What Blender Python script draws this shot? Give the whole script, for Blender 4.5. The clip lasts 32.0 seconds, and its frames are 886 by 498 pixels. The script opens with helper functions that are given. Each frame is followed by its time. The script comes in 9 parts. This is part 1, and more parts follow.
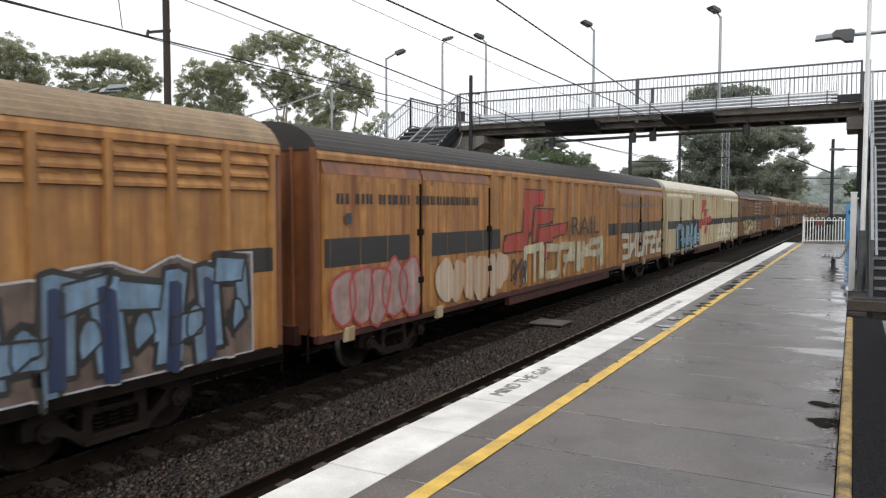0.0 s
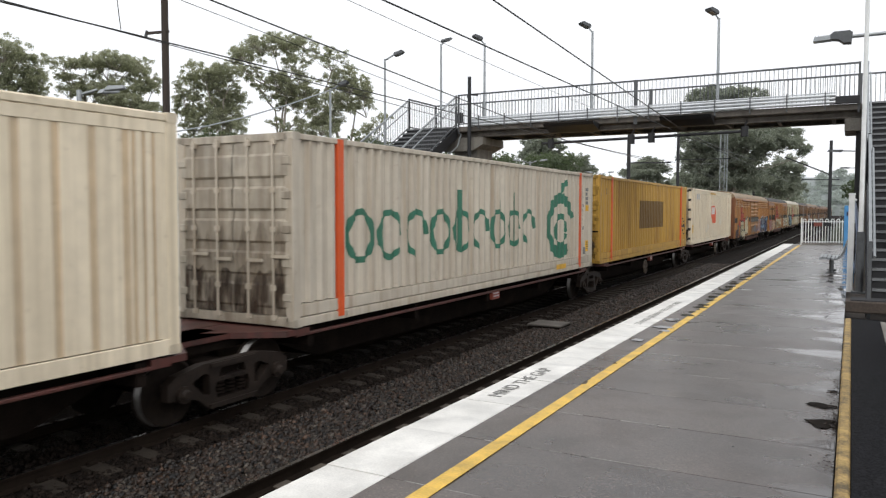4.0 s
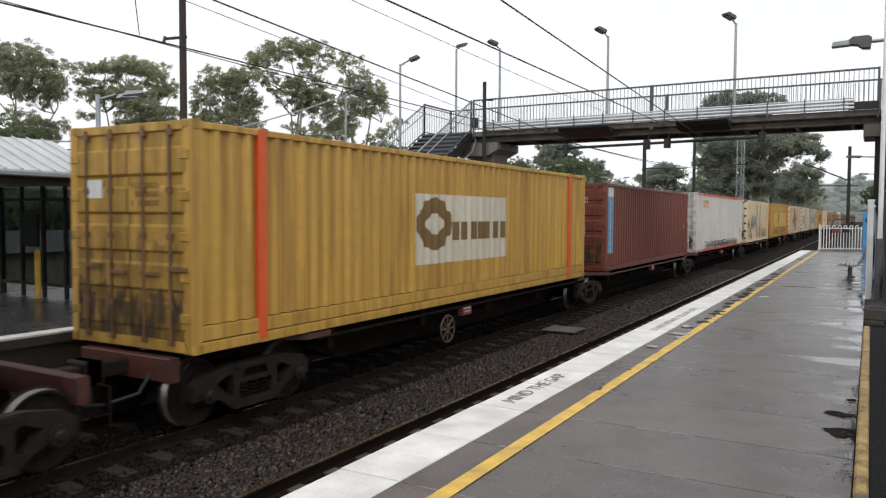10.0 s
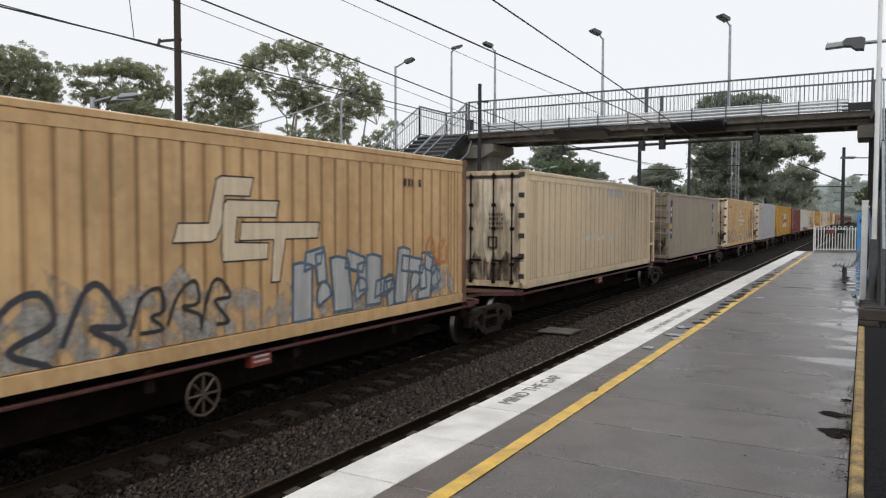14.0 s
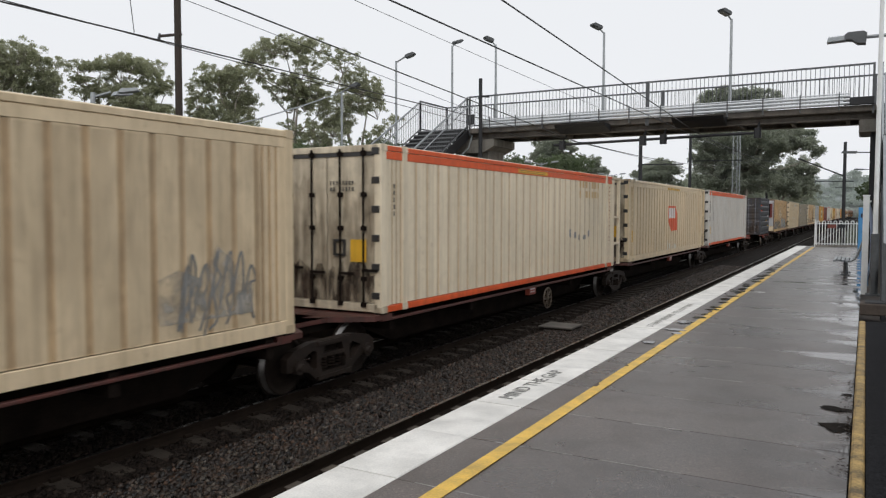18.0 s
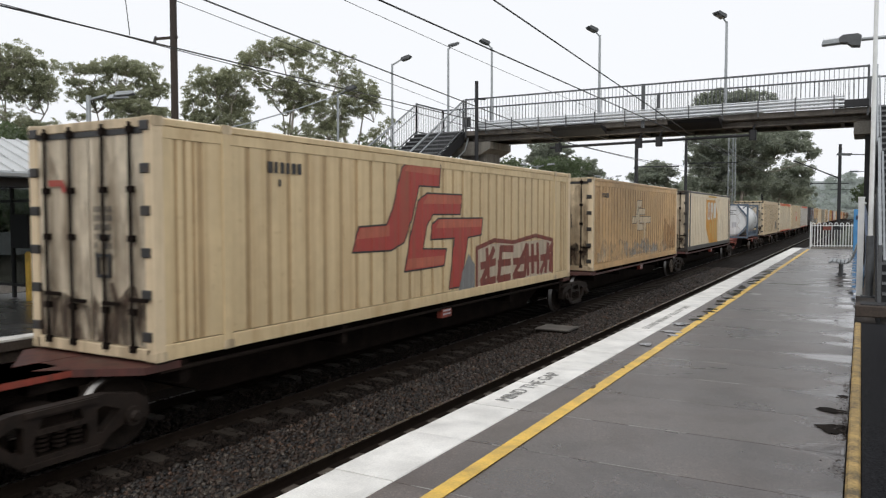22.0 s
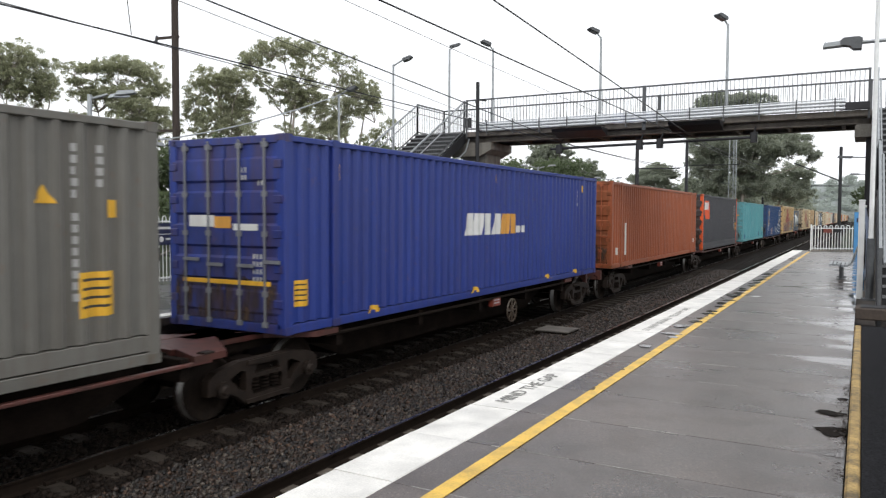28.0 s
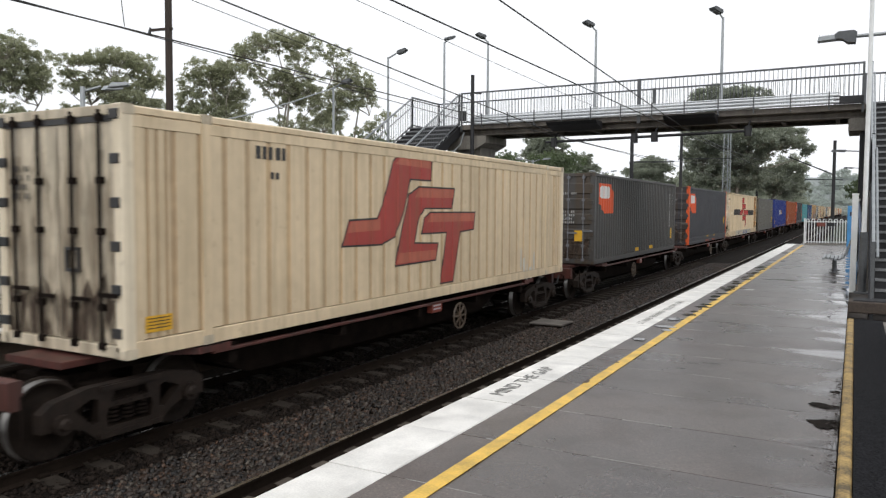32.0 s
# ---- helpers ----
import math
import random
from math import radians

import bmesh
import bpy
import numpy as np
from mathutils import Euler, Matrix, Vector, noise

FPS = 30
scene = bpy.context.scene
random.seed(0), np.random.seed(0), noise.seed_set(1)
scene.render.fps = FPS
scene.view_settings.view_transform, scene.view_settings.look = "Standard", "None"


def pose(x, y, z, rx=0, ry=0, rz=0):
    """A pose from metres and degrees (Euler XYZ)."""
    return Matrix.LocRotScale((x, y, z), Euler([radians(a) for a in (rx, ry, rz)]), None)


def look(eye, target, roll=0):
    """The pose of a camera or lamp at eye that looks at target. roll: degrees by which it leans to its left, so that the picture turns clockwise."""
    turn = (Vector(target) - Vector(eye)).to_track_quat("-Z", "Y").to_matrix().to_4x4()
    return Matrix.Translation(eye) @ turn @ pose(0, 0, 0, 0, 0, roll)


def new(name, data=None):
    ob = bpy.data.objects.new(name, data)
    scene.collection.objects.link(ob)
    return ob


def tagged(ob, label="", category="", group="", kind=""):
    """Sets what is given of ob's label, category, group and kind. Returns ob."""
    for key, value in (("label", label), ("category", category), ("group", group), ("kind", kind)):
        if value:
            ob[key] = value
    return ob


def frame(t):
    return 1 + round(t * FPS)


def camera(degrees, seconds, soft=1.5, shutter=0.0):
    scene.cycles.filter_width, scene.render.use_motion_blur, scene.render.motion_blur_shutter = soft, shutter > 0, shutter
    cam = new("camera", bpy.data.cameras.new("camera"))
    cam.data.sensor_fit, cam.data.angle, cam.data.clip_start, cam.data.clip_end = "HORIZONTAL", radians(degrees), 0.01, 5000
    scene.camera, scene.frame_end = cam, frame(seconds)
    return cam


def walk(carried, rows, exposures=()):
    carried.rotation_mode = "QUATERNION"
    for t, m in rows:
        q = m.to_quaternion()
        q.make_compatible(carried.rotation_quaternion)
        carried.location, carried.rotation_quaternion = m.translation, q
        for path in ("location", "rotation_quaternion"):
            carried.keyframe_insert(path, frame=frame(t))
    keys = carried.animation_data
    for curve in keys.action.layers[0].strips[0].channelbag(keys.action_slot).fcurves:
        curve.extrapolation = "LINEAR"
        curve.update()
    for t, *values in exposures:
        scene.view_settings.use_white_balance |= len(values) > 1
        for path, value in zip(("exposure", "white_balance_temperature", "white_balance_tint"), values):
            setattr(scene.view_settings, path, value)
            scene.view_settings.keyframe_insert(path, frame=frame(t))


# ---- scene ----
# ---- camera ----
cam = camera(61.57, 32.0, soft=1.25, shutter=0.085)
EXPO = [(0.0, 0.17), (3.5, 0.17), (6.0, -0.02), (8.0, -0.05), (9.0, 0.05), (10.0, 0.03), (11.0, -0.08), (12.0, -0.08), (13.0, 0.02), (14.0, -0.12), (17.0, -0.2), (18.0, -0.2), (20.0, -0.03), (21.0, -0.1), (22.0, -0.05), (23.0, 0.05), (24.0, 0.1), (25.0, 0.26), (27.0, 0.28), (28.0, 0.33), (29.0, 0.36), (30.0, 0.16), (31.0, 0.42), (32.0, 0.12)]
PATH = [
    (0.0, pose(0, 0, 1.749, 86.920, -0.047, 28.875)),
    (0.5, pose(0, 0, 1.749, 86.954, -0.066, 28.870)),
    (1.0, pose(0, 0, 1.749, 86.938, -0.064, 28.856)),
    (1.5, pose(0, 0, 1.749, 86.940, -0.147, 28.825)),
    (2.0, pose(0, 0, 1.749, 86.977, -0.150, 28.739)),
    (2.5, pose(0, 0, 1.749, 87.055, -0.142, 28.702)),
    (3.0, pose(0, 0, 1.749, 87.079, -0.189, 28.690)),
    (3.5, pose(0, 0, 1.749, 87.028, -0.117, 28.709)),
    (5.5, pose(0, 0, 1.749, 87.012, -0.108, 28.985)),
    (6.0, pose(0, 0, 1.749, 87.143, -0.148, 29.110)),
    (6.5, pose(0, 0, 1.749, 87.282, -0.094, 29.299)),
    (7.0, pose(0, 0, 1.749, 87.310, -0.148, 29.422)),
    (7.5, pose(0, 0, 1.749, 87.321, -0.253, 29.477)),
    (8.0, pose(0, 0, 1.749, 87.364, -0.302, 29.565)),
    (8.5, pose(0, 0, 1.749, 87.378, -0.400, 29.694)),
    (9.0, pose(0, 0, 1.749, 87.314, -0.355, 29.793)),
    (9.5, pose(0, 0, 1.749, 87.316, -0.352, 29.869)),
    (10.0, pose(0, 0, 1.749, 87.386, -0.291, 29.887)),
    (10.5, pose(0, 0, 1.749, 87.518, -0.314, 29.910)),
    (11.0, pose(0, 0, 1.749, 87.603, -0.313, 29.929)),
    (11.5, pose(0, 0, 1.749, 87.574, -0.348, 29.887)),
    (12.0, pose(0, 0, 1.749, 87.533, -0.243, 29.843)),
    (12.5, pose(0, 0, 1.749, 87.482, -0.208, 29.852)),
    (13.0, pose(0, 0, 1.749, 87.478, -0.209, 29.747)),
    (13.5, pose(0, 0, 1.749, 87.528, -0.145, 29.609)),
    (14.0, pose(0, 0, 1.749, 87.530, -0.133, 29.549)),
    (14.5, pose(0, 0, 1.749, 87.523, -0.196, 29.550)),
    (16.5, pose(0, 0, 1.749, 87.395, -0.318, 29.748)),
    (17.0, pose(0, 0, 1.749, 87.300, -0.281, 29.747)),
    (17.5, pose(0, 0, 1.749, 87.201, -0.209, 29.731)),
    (18.0, pose(0, 0, 1.749, 87.144, -0.089, 29.614)),
    (18.5, pose(0, 0, 1.749, 87.143, -0.087, 29.555)),
    (19.0, pose(0, 0, 1.749, 87.139, -0.243, 29.497)),
    (19.5, pose(0, 0, 1.749, 87.203, -0.238, 29.448)),
    (20.0, pose(0, 0, 1.749, 87.280, -0.199, 29.401)),
    (20.5, pose(0, 0, 1.749, 87.393, -0.170, 29.341)),
    (21.0, pose(0, 0, 1.749, 87.429, -0.049, 29.282)),
    (21.5, pose(0, 0, 1.749, 87.413, 0.015, 29.285)),
    (22.0, pose(0, 0, 1.749, 87.341, 0.002, 29.331)),
    (22.5, pose(0, 0, 1.749, 87.272, 0.077, 29.391)),
    (23.0, pose(0, 0, 1.749, 87.291, 0.080, 29.402)),
    (23.5, pose(0, 0, 1.749, 87.376, 0.071, 29.396)),
    (24.0, pose(0, 0, 1.749, 87.435, 0.025, 29.345)),
    (24.5, pose(0, 0, 1.749, 87.472, -0.008, 29.296)),
    (25.0, pose(0, 0, 1.749, 87.484, -0.088, 29.233)),
    (25.5, pose(0, 0, 1.749, 87.475, -0.142, 29.225)),
    (27.5, pose(0, 0, 1.749, 87.404, -0.179, 29.346)),
    (28.0, pose(0, 0, 1.749, 87.402, -0.272, 29.368)),
    (28.5, pose(0, 0, 1.749, 87.403, -0.460, 29.300)),
    (29.0, pose(0, 0, 1.749, 87.341, -0.653, 29.278)),
    (29.5, pose(0, 0, 1.749, 87.242, -0.687, 29.275)),
    (30.0, pose(0, 0, 1.749, 87.130, -0.644, 29.220)),
    (30.5, pose(0, 0, 1.749, 87.052, -0.461, 29.139)),
    (31.0, pose(0, 0, 1.749, 86.976, -0.380, 29.097)),
    (31.5, pose(0, 0, 1.749, 86.938, -0.398, 29.022)),
    (32.0, pose(0, 0, 1.749, 86.880, -0.341, 28.965)),
]
walk(cam, PATH, exposures=EXPO)

# ---- light ----
world = bpy.data.worlds.new("overcast")
scene.world = world
world.use_nodes = True
wn, wl = world.node_tree.nodes, world.node_tree.links
wn.clear()
w_sky = wn.new("ShaderNodeTexSky")
w_sky.sky_type, w_sky.sun_disc = "NISHITA", False
w_sky.sun_elevation, w_sky.sun_rotation = radians(42), radians(153)
w_hsv = wn.new("ShaderNodeHueSaturation")
w_hsv.inputs["Saturation"].default_value, w_hsv.inputs["Value"].default_value = 0.1, 0.03
w_mix = wn.new("ShaderNodeMixRGB")
w_mix.inputs[0].default_value = 0.9
w_mix.inputs[2].default_value = (0.885, 0.905, 0.94, 1)
w_bg = wn.new("ShaderNodeBackground")
w_bg.inputs[1].default_value = 1.2
w_out = wn.new("ShaderNodeOutputWorld")
wl.new(w_sky.outputs[0], w_hsv.inputs["Color"])
wl.new(w_hsv.outputs[0], w_mix.inputs[1])
wl.new(w_mix.outputs[0], w_bg.inputs[0])
wl.new(w_bg.outputs[0], w_out.inputs[0])
sun = new("sun", bpy.data.lights.new("sun", "SUN"))
sun.data.energy, sun.data.angle, sun.data.color = 1.0, radians(45), (1.0, 0.985, 0.96)
sun.matrix_world = look((12, -24, 24), (0, 0, 0))


# ---- materials ----
def surface(name, col, rough=0.7, metal=0.0, var=0.25, scale=2.0, grain=30.0, bump=0.15, streak=0.0,
            streak_col=(0.13, 0.06, 0.03), hold=0.45, spec=0.5, stretch=(1, 1, 1), dist=0.01, island=0.0, spots=0.0, mottle=(), runs=0.0):
    """Worn surface: colour drifts at two scales, dirt or rust runs down it, fine relief."""
    m = bpy.data.materials.new(name)
    m.use_nodes = True
    n, l = m.node_tree.nodes, m.node_tree.links
    b = n["Principled BSDF"]
    b.inputs["Metallic"].default_value = metal
    b.inputs["Specular IOR Level"].default_value = spec
    tc = n.new("ShaderNodeTexCoord")
    inf = n.new("ShaderNodeObjectInfo")
    shift = n.new("ShaderNodeVectorMath")
    shift.operation = "MULTIPLY_ADD"
    shift.inputs[1].default_value = stretch
    off = n.new("ShaderNodeCombineXYZ")
    mul = n.new("ShaderNodeMath")
    mul.operation, mul.inputs[1].default_value = "MULTIPLY", 37.0
    l.new(inf.outputs["Random"], mul.inputs[0])
    for k in range(3):
        l.new(mul.outputs[0], off.inputs[k])
    l.new(tc.outputs["Object"], shift.inputs[0])
    l.new(off.outputs[0], shift.inputs[2])
    big = n.new("ShaderNodeTexNoise")
    big.inputs["Scale"].default_value, big.inputs["Detail"].default_value = scale, 5
    fine = n.new("ShaderNodeTexNoise")
    fine.inputs["Scale"].default_value, fine.inputs["Detail"].default_value = grain, 3
    l.new(shift.outputs[0], big.inputs["Vector"])
    l.new(shift.outputs[0], fine.inputs["Vector"])
    ramp = n.new("ShaderNodeMapRange")
    ramp.inputs[1].default_value, ramp.inputs[2].default_value = 0.36, 0.64
    ramp.inputs[3].default_value, ramp.inputs[4].default_value = 1 - var, 1 + var * 0.6
    add = n.new("ShaderNodeMath")
    add.operation = "MULTIPLY_ADD"
    add.inputs[1].default_value, add.inputs[2].default_value = 0.35, 0.0
    l.new(fine.outputs[0], add.inputs[0])
    mixf = n.new("ShaderNodeMath")
    mixf.operation = "MULTIPLY_ADD"
    mixf.inputs[1].default_value = 0.65
    l.new(big.outputs[0], mixf.inputs[0])
    l.new(add.outputs[0], mixf.inputs[2])
    l.new(mixf.outputs[0], ramp.inputs[0])
    tint = n.new("ShaderNodeMixRGB")
    tint.blend_type, tint.inputs[0].default_value = "MULTIPLY", 1.0
    tint.inputs[1].default_value = (*col, 1)
    l.new(ramp.outputs[0], tint.inputs[2])
    out = tint.outputs[0]
    for k, tone in enumerate(mottle):
        gm = n.new("ShaderNodeNewGeometry")
        wn2 = n.new("ShaderNodeTexWhiteNoise")
        wn2.noise_dimensions = "1D"
        ad = n.new("ShaderNodeMath")
        ad.operation, ad.inputs[1].default_value = "MULTIPLY_ADD", 91.7
        ad.inputs[2].default_value = 13.1 * k
        l.new(gm.outputs["Random Per Island"], ad.inputs[0])
        l.new(ad.outputs[0], wn2.inputs["W"])
        th = n.new("ShaderNodeMapRange")
        th.inputs[1].default_value, th.inputs[2].default_value = 0.78, 0.82
        l.new(wn2.outputs["Value"], th.inputs[0])
        mm = n.new("ShaderNodeMixRGB")
        mm.inputs[2].default_value = (*tone, 1)
        l.new(th.outputs[0], mm.inputs[0])
        l.new(out, mm.inputs[1])
        out = mm.outputs[0]
    if runs:
        rv = n.new("ShaderNodeVectorMath")
        rv.operation = "MULTIPLY"
        rv.inputs[1].default_value = (7.0, 7.0, 0.10)
        l.new(shift.outputs[0], rv.inputs[0])
        rn = n.new("ShaderNodeTexNoise")
        rn.inputs["Scale"].default_value, rn.inputs["Detail"].default_value = 1.3, 4
        l.new(rv.outputs[0], rn.inputs["Vector"])
        r2 = n.new("ShaderNodeMapRange")
        r2.inputs[1].default_value, r2.inputs[2].default_value = 0.42, 0.72
        r2.inputs[3].default_value, r2.inputs[4].default_value = 0.0, runs
        l.new(rn.outputs[0], r2.inputs[0])
        r3 = n.new("ShaderNodeMath")
        r3.operation = "MULTIPLY"
        l.new(r2.outputs[0], r3.inputs[0])
        l.new(big.outputs[0], r3.inputs[1])
        rx = n.new("ShaderNodeMixRGB")
        rx.inputs[2].default_value = (*streak_col, 1)
        l.new(r3.outputs[0], rx.inputs[0])
        l.new(out, rx.inputs[1])
        out = rx.outputs[0]
    if island:
        geo = n.new("ShaderNodeNewGeometry")
        ir = n.new("ShaderNodeMapRange")
        ir.inputs[3].default_value, ir.inputs[4].default_value = 1 - island, 1 + island
        l.new(geo.outputs["Random Per Island"], ir.inputs[0])
        im = n.new("ShaderNodeMixRGB")
        im.blend_type, im.inputs[0].default_value = "MULTIPLY", 1.0
        l.new(out, im.inputs[1])
        l.new(ir.outputs[0], im.inputs[2])
        out = im.outputs[0]
    if spots:
        pn = n.new("ShaderNodeTexNoise")
        pn.inputs["Scale"].default_value, pn.inputs["Detail"].default_value = 6.5, 4
        l.new(shift.outputs[0], pn.inputs["Vector"])
        pr = n.new("ShaderNodeMapRange")
        pr.inputs[1].default_value, pr.inputs[2].default_value = 0.655, 0.70
        pr.inputs[3].default_value, pr.inputs[4].default_value = 0.0, spots
        l.new(pn.outputs[0], pr.inputs[0])
        pm = n.new("ShaderNodeMixRGB")
        pm.inputs[2].default_value = (0.17, 0.075, 0.03, 1)
        l.new(pr.outputs[0], pm.inputs[0])
        l.new(out, pm.inputs[1])
        out = pm.outputs[0]
    if streak:
        sv = n.new("ShaderNodeVectorMath")
        sv.operation = "MULTIPLY"
        sv.inputs[1].default_value = (3.0, 3.0, 0.22)
        l.new(shift.outputs[0], sv.inputs[0])
        sn = n.new("ShaderNodeTexNoise")
        sn.inputs["Scale"].default_value, sn.inputs["Detail"].default_value = 1.6, 6
        l.new(sv.outputs[0], sn.inputs["Vector"])
        sr = n.new("ShaderNodeMapRange")
        sr.inputs[1].default_value, sr.inputs[2].default_value = hold, hold + 0.22
        sr.inputs[3].default_value, sr.inputs[4].default_value = 0.0, streak
        l.new(sn.outputs[0], sr.inputs[0])
        sm = n.new("ShaderNodeMixRGB")
        sm.inputs[2].default_value = (*streak_col, 1)
        l.new(sr.outputs[0], sm.inputs[0])
        l.new(out, sm.inputs[1])
        out = sm.outputs[0]
    l.new(out, b.inputs["Base Color"])
    rr = n.new("ShaderNodeMapRange")
    rr.inputs[3].default_value, rr.inputs[4].default_value = max(rough - 0.12, 0.02), min(rough + 0.12, 1)
    l.new(big.outputs[0], rr.inputs[0])
    l.new(rr.outputs[0], b.inputs["Roughness"])
    bp = n.new("ShaderNodeBump")
    bp.inputs["Strength"].default_value, bp.inputs["Distance"].default_value = bump, dist
    l.new(fine.outputs[0], bp.inputs["Height"])
    l.new(bp.outputs[0], b.inputs["Normal"])
    return m


def paint(name, col, streak=0.35, **kw):
    args = dict(rough=0.5, spots=0.14, runs=0.8, var=0.13, scale=0.55, grain=5, bump=0.06, streak=streak, hold=0.5,
                streak_col=tuple(c * 0.45 + d for c, d in zip(col, (0.03, 0.015, 0.005))))
    args.update(kw)
    return surface(name, col, **args)


def smoked(name):
    """Dark see-through glazing."""
    m = bpy.data.materials.new(name)
    m.use_nodes = True
    n, l = m.node_tree.nodes, m.node_tree.links
    tr, gl, mx = n.new("ShaderNodeBsdfTransparent"), n.new("ShaderNodeBsdfGlossy"), n.new("ShaderNodeMixShader")
    tr.inputs[0].default_value = (0.42, 0.44, 0.43, 1)
    gl.inputs["Roughness"].default_value = 0.05
    mx.inputs[0].default_value = 0.05
    l.new(tr.outputs[0], mx.inputs[1])
    l.new(gl.outputs[0], mx.inputs[2])
    l.new(mx.outputs[0], n["Material Output"].inputs[0])
    return m


CREAM = paint("cream_paint", (0.69, 0.55, 0.365), 0.4, runs=0.5, streak_col=(0.34, 0.25, 0.14))
CREAM_Y = paint("yellowed_cream_paint", (0.78, 0.63, 0.40), 0.4, runs=0.9, streak_col=(0.42, 0.31, 0.17))
CREAM_W = paint("off_white_paint", (0.77, 0.665, 0.50), 0.35, streak_col=(0.42, 0.34, 0.22))
TAN = paint("tan_weathered_paint", (0.61, 0.40, 0.195), 0.5, streak_col=(0.44, 0.23, 0.08), hold=0.45, var=0.26, runs=0.45)
STRAW = paint("straw_paint", (0.54, 0.375, 0.175), 0.5, streak_col=(0.42, 0.23, 0.08), hold=0.45, runs=0.6)
WHITE = paint("white_paint", (0.62, 0.595, 0.555), 0.4, streak_col=(0.40, 0.36, 0.31))
BISCUIT = paint("biscuit_paint", (0.62, 0.48, 0.28), 0.45, runs=0.5, streak_col=(0.36, 0.22, 0.10))
SMOKE = smoked("smoked_glass")
PALE = paint("rubbed_pale_paint", (0.66, 0.63, 0.56), 0.3)
GREYW = paint("grey_white_paint", (0.47, 0.47, 0.49), 0.3)
YELLOW = paint("yellow_paint", (0.53, 0.31, 0.055), 0.75, runs=1.3, streak_col=(0.26, 0.13, 0.03))
REDBROWN = paint("red_brown_paint", (0.19, 0.045, 0.030), 0.45, streak_col=(0.10, 0.035, 0.022), hold=0.46)
KHAKI = paint("khaki_grey_paint", (0.30, 0.26, 0.20), 0.45, streak_col=(0.21, 0.16, 0.11))
BLUE_D = paint("dark_blue_paint", (0.007, 0.046, 0.145), 0.3)
BLUE_V = paint("vivid_blue_paint", (0.012, 0.035, 0.22), 0.2)
TEAL = paint("teal_paint", (0.10, 0.33, 0.365), 0.3, streak_col=(0.05, 0.14, 0.14))
SLATE = paint("slate_grey_paint", (0.046, 0.049, 0.059), 0.3)
DARKG = paint("dark_grey_paint", (0.065, 0.064, 0.062), 0.35)
GREY = paint("mid_grey_paint", (0.135, 0.13, 0.115), 0.3)
RUSTO = paint("rust_orange_paint", (0.33, 0.085, 0.03), 0.4, streak_col=(0.14, 0.04, 0.02))
ORANGE = paint("orange_paint", (0.70, 0.10, 0.02), 0.2)
RED = paint("logo_red_paint", (0.36, 0.05, 0.04), 0.45, streak_col=(0.24, 0.09, 0.05))
BADGE = paint("badge_orange_paint", (0.70, 0.10, 0.03), 0.15)
INK = paint("black_stencil_paint", (0.03, 0.03, 0.03), 0.2)
FAINT = paint("faint_marking_paint", (0.40, 0.40, 0.39), 0.4)
CHALK = paint("white_marking_paint", (0.70, 0.70, 0.68), 0.2)
MARKY = paint("yellow_sticker", (0.75, 0.42, 0.03), 0.1)
SPRAYB = paint("blue_spray_paint", (0.085, 0.135, 0.19), 0.45, var=0.35, scale=2.5, streak_col=(0.10, 0.09, 0.08))
SPRAYG = paint("grey_green_spray_paint", (0.42, 0.38, 0.23), 0.4, var=0.3, scale=2.5, streak_col=(0.22, 0.16, 0.07))
SPRAYP = paint("pale_mauve_spray_paint", (0.36, 0.25, 0.23), 0.4, var=0.3, scale=2.5, streak_col=(0.22, 0.13, 0.08))
SPRAYO = paint("rusty_orange_spray_paint", (0.52, 0.20, 0.06), 0.2)
SPRAYS = paint("grey_spray_paint", (0.20, 0.20, 0.195), 0.35)
STONEW = paint("stone_white_paint", (0.55, 0.49, 0.40), 0.55, streak_col=(0.31, 0.23, 0.15))
BUFF = paint("olive_cover_paint", (0.17, 0.095, 0.024), 0.25)
FADED = paint("faded_yellow_paint", (0.62, 0.30, 0.05), 0.2)
PATCH = paint("pale_cover_paint", (0.60, 0.55, 0.44), 0.25)
PANELG = paint("grey_repair_panel", (0.34, 0.29, 0.235), 0.35)
OUTLINE = paint("pale_outline_paint", (0.70, 0.575, 0.40), 0.35)
GREENL = paint("dark_green_paint", (0.03, 0.16, 0.10), 0.2)
VANBROWN = paint("brown_van_paint", (0.41, 0.20, 0.06), 0.75, streak_col=(0.20, 0.075, 0.025), hold=0.44, scale=1.6, var=0.3)
VANRUST = paint("rusted_van_paint", (0.27, 0.10, 0.036), 0.8, streak_col=(0.11, 0.04, 0.02), hold=0.42, scale=1.3, var=0.4)
VANDOOR = paint("rust_run_van_paint", (0.43, 0.205, 0.062), 0.9, streak_col=(0.16, 0.055, 0.022), hold=0.47, scale=1.3, var=0.3, runs=1.4)
VANDULL = paint("dull_brown_van_paint", (0.20, 0.105, 0.05), 0.8, streak_col=(0.09, 0.04, 0.022), hold=0.42, scale=1.3, var=0.4)
VANCREAM = paint("cream_van_paint", (0.50, 0.43, 0.27), 0.6, streak_col=(0.2, 0.1, 0.04), hold=0.45)
VANROOF = surface("van_roof", (0.27, 0.19, 0.11), 0.6, 0, 0.4, 1.2, streak=0.3)
VANROOF_D = surface("dark_van_roof", (0.045, 0.04, 0.036), 0.7, 0, 0.35, 1.5)
SILL = paint("dark_red_sill_paint", (0.10, 0.031, 0.024), 0.6, streak_col=(0.03, 0.018, 0.014), hold=0.42)
WAGONRED = paint("wagon_red_paint", (0.26, 0.045, 0.026), 0.6, streak_col=(0.05, 0.025, 0.018), hold=0.44)
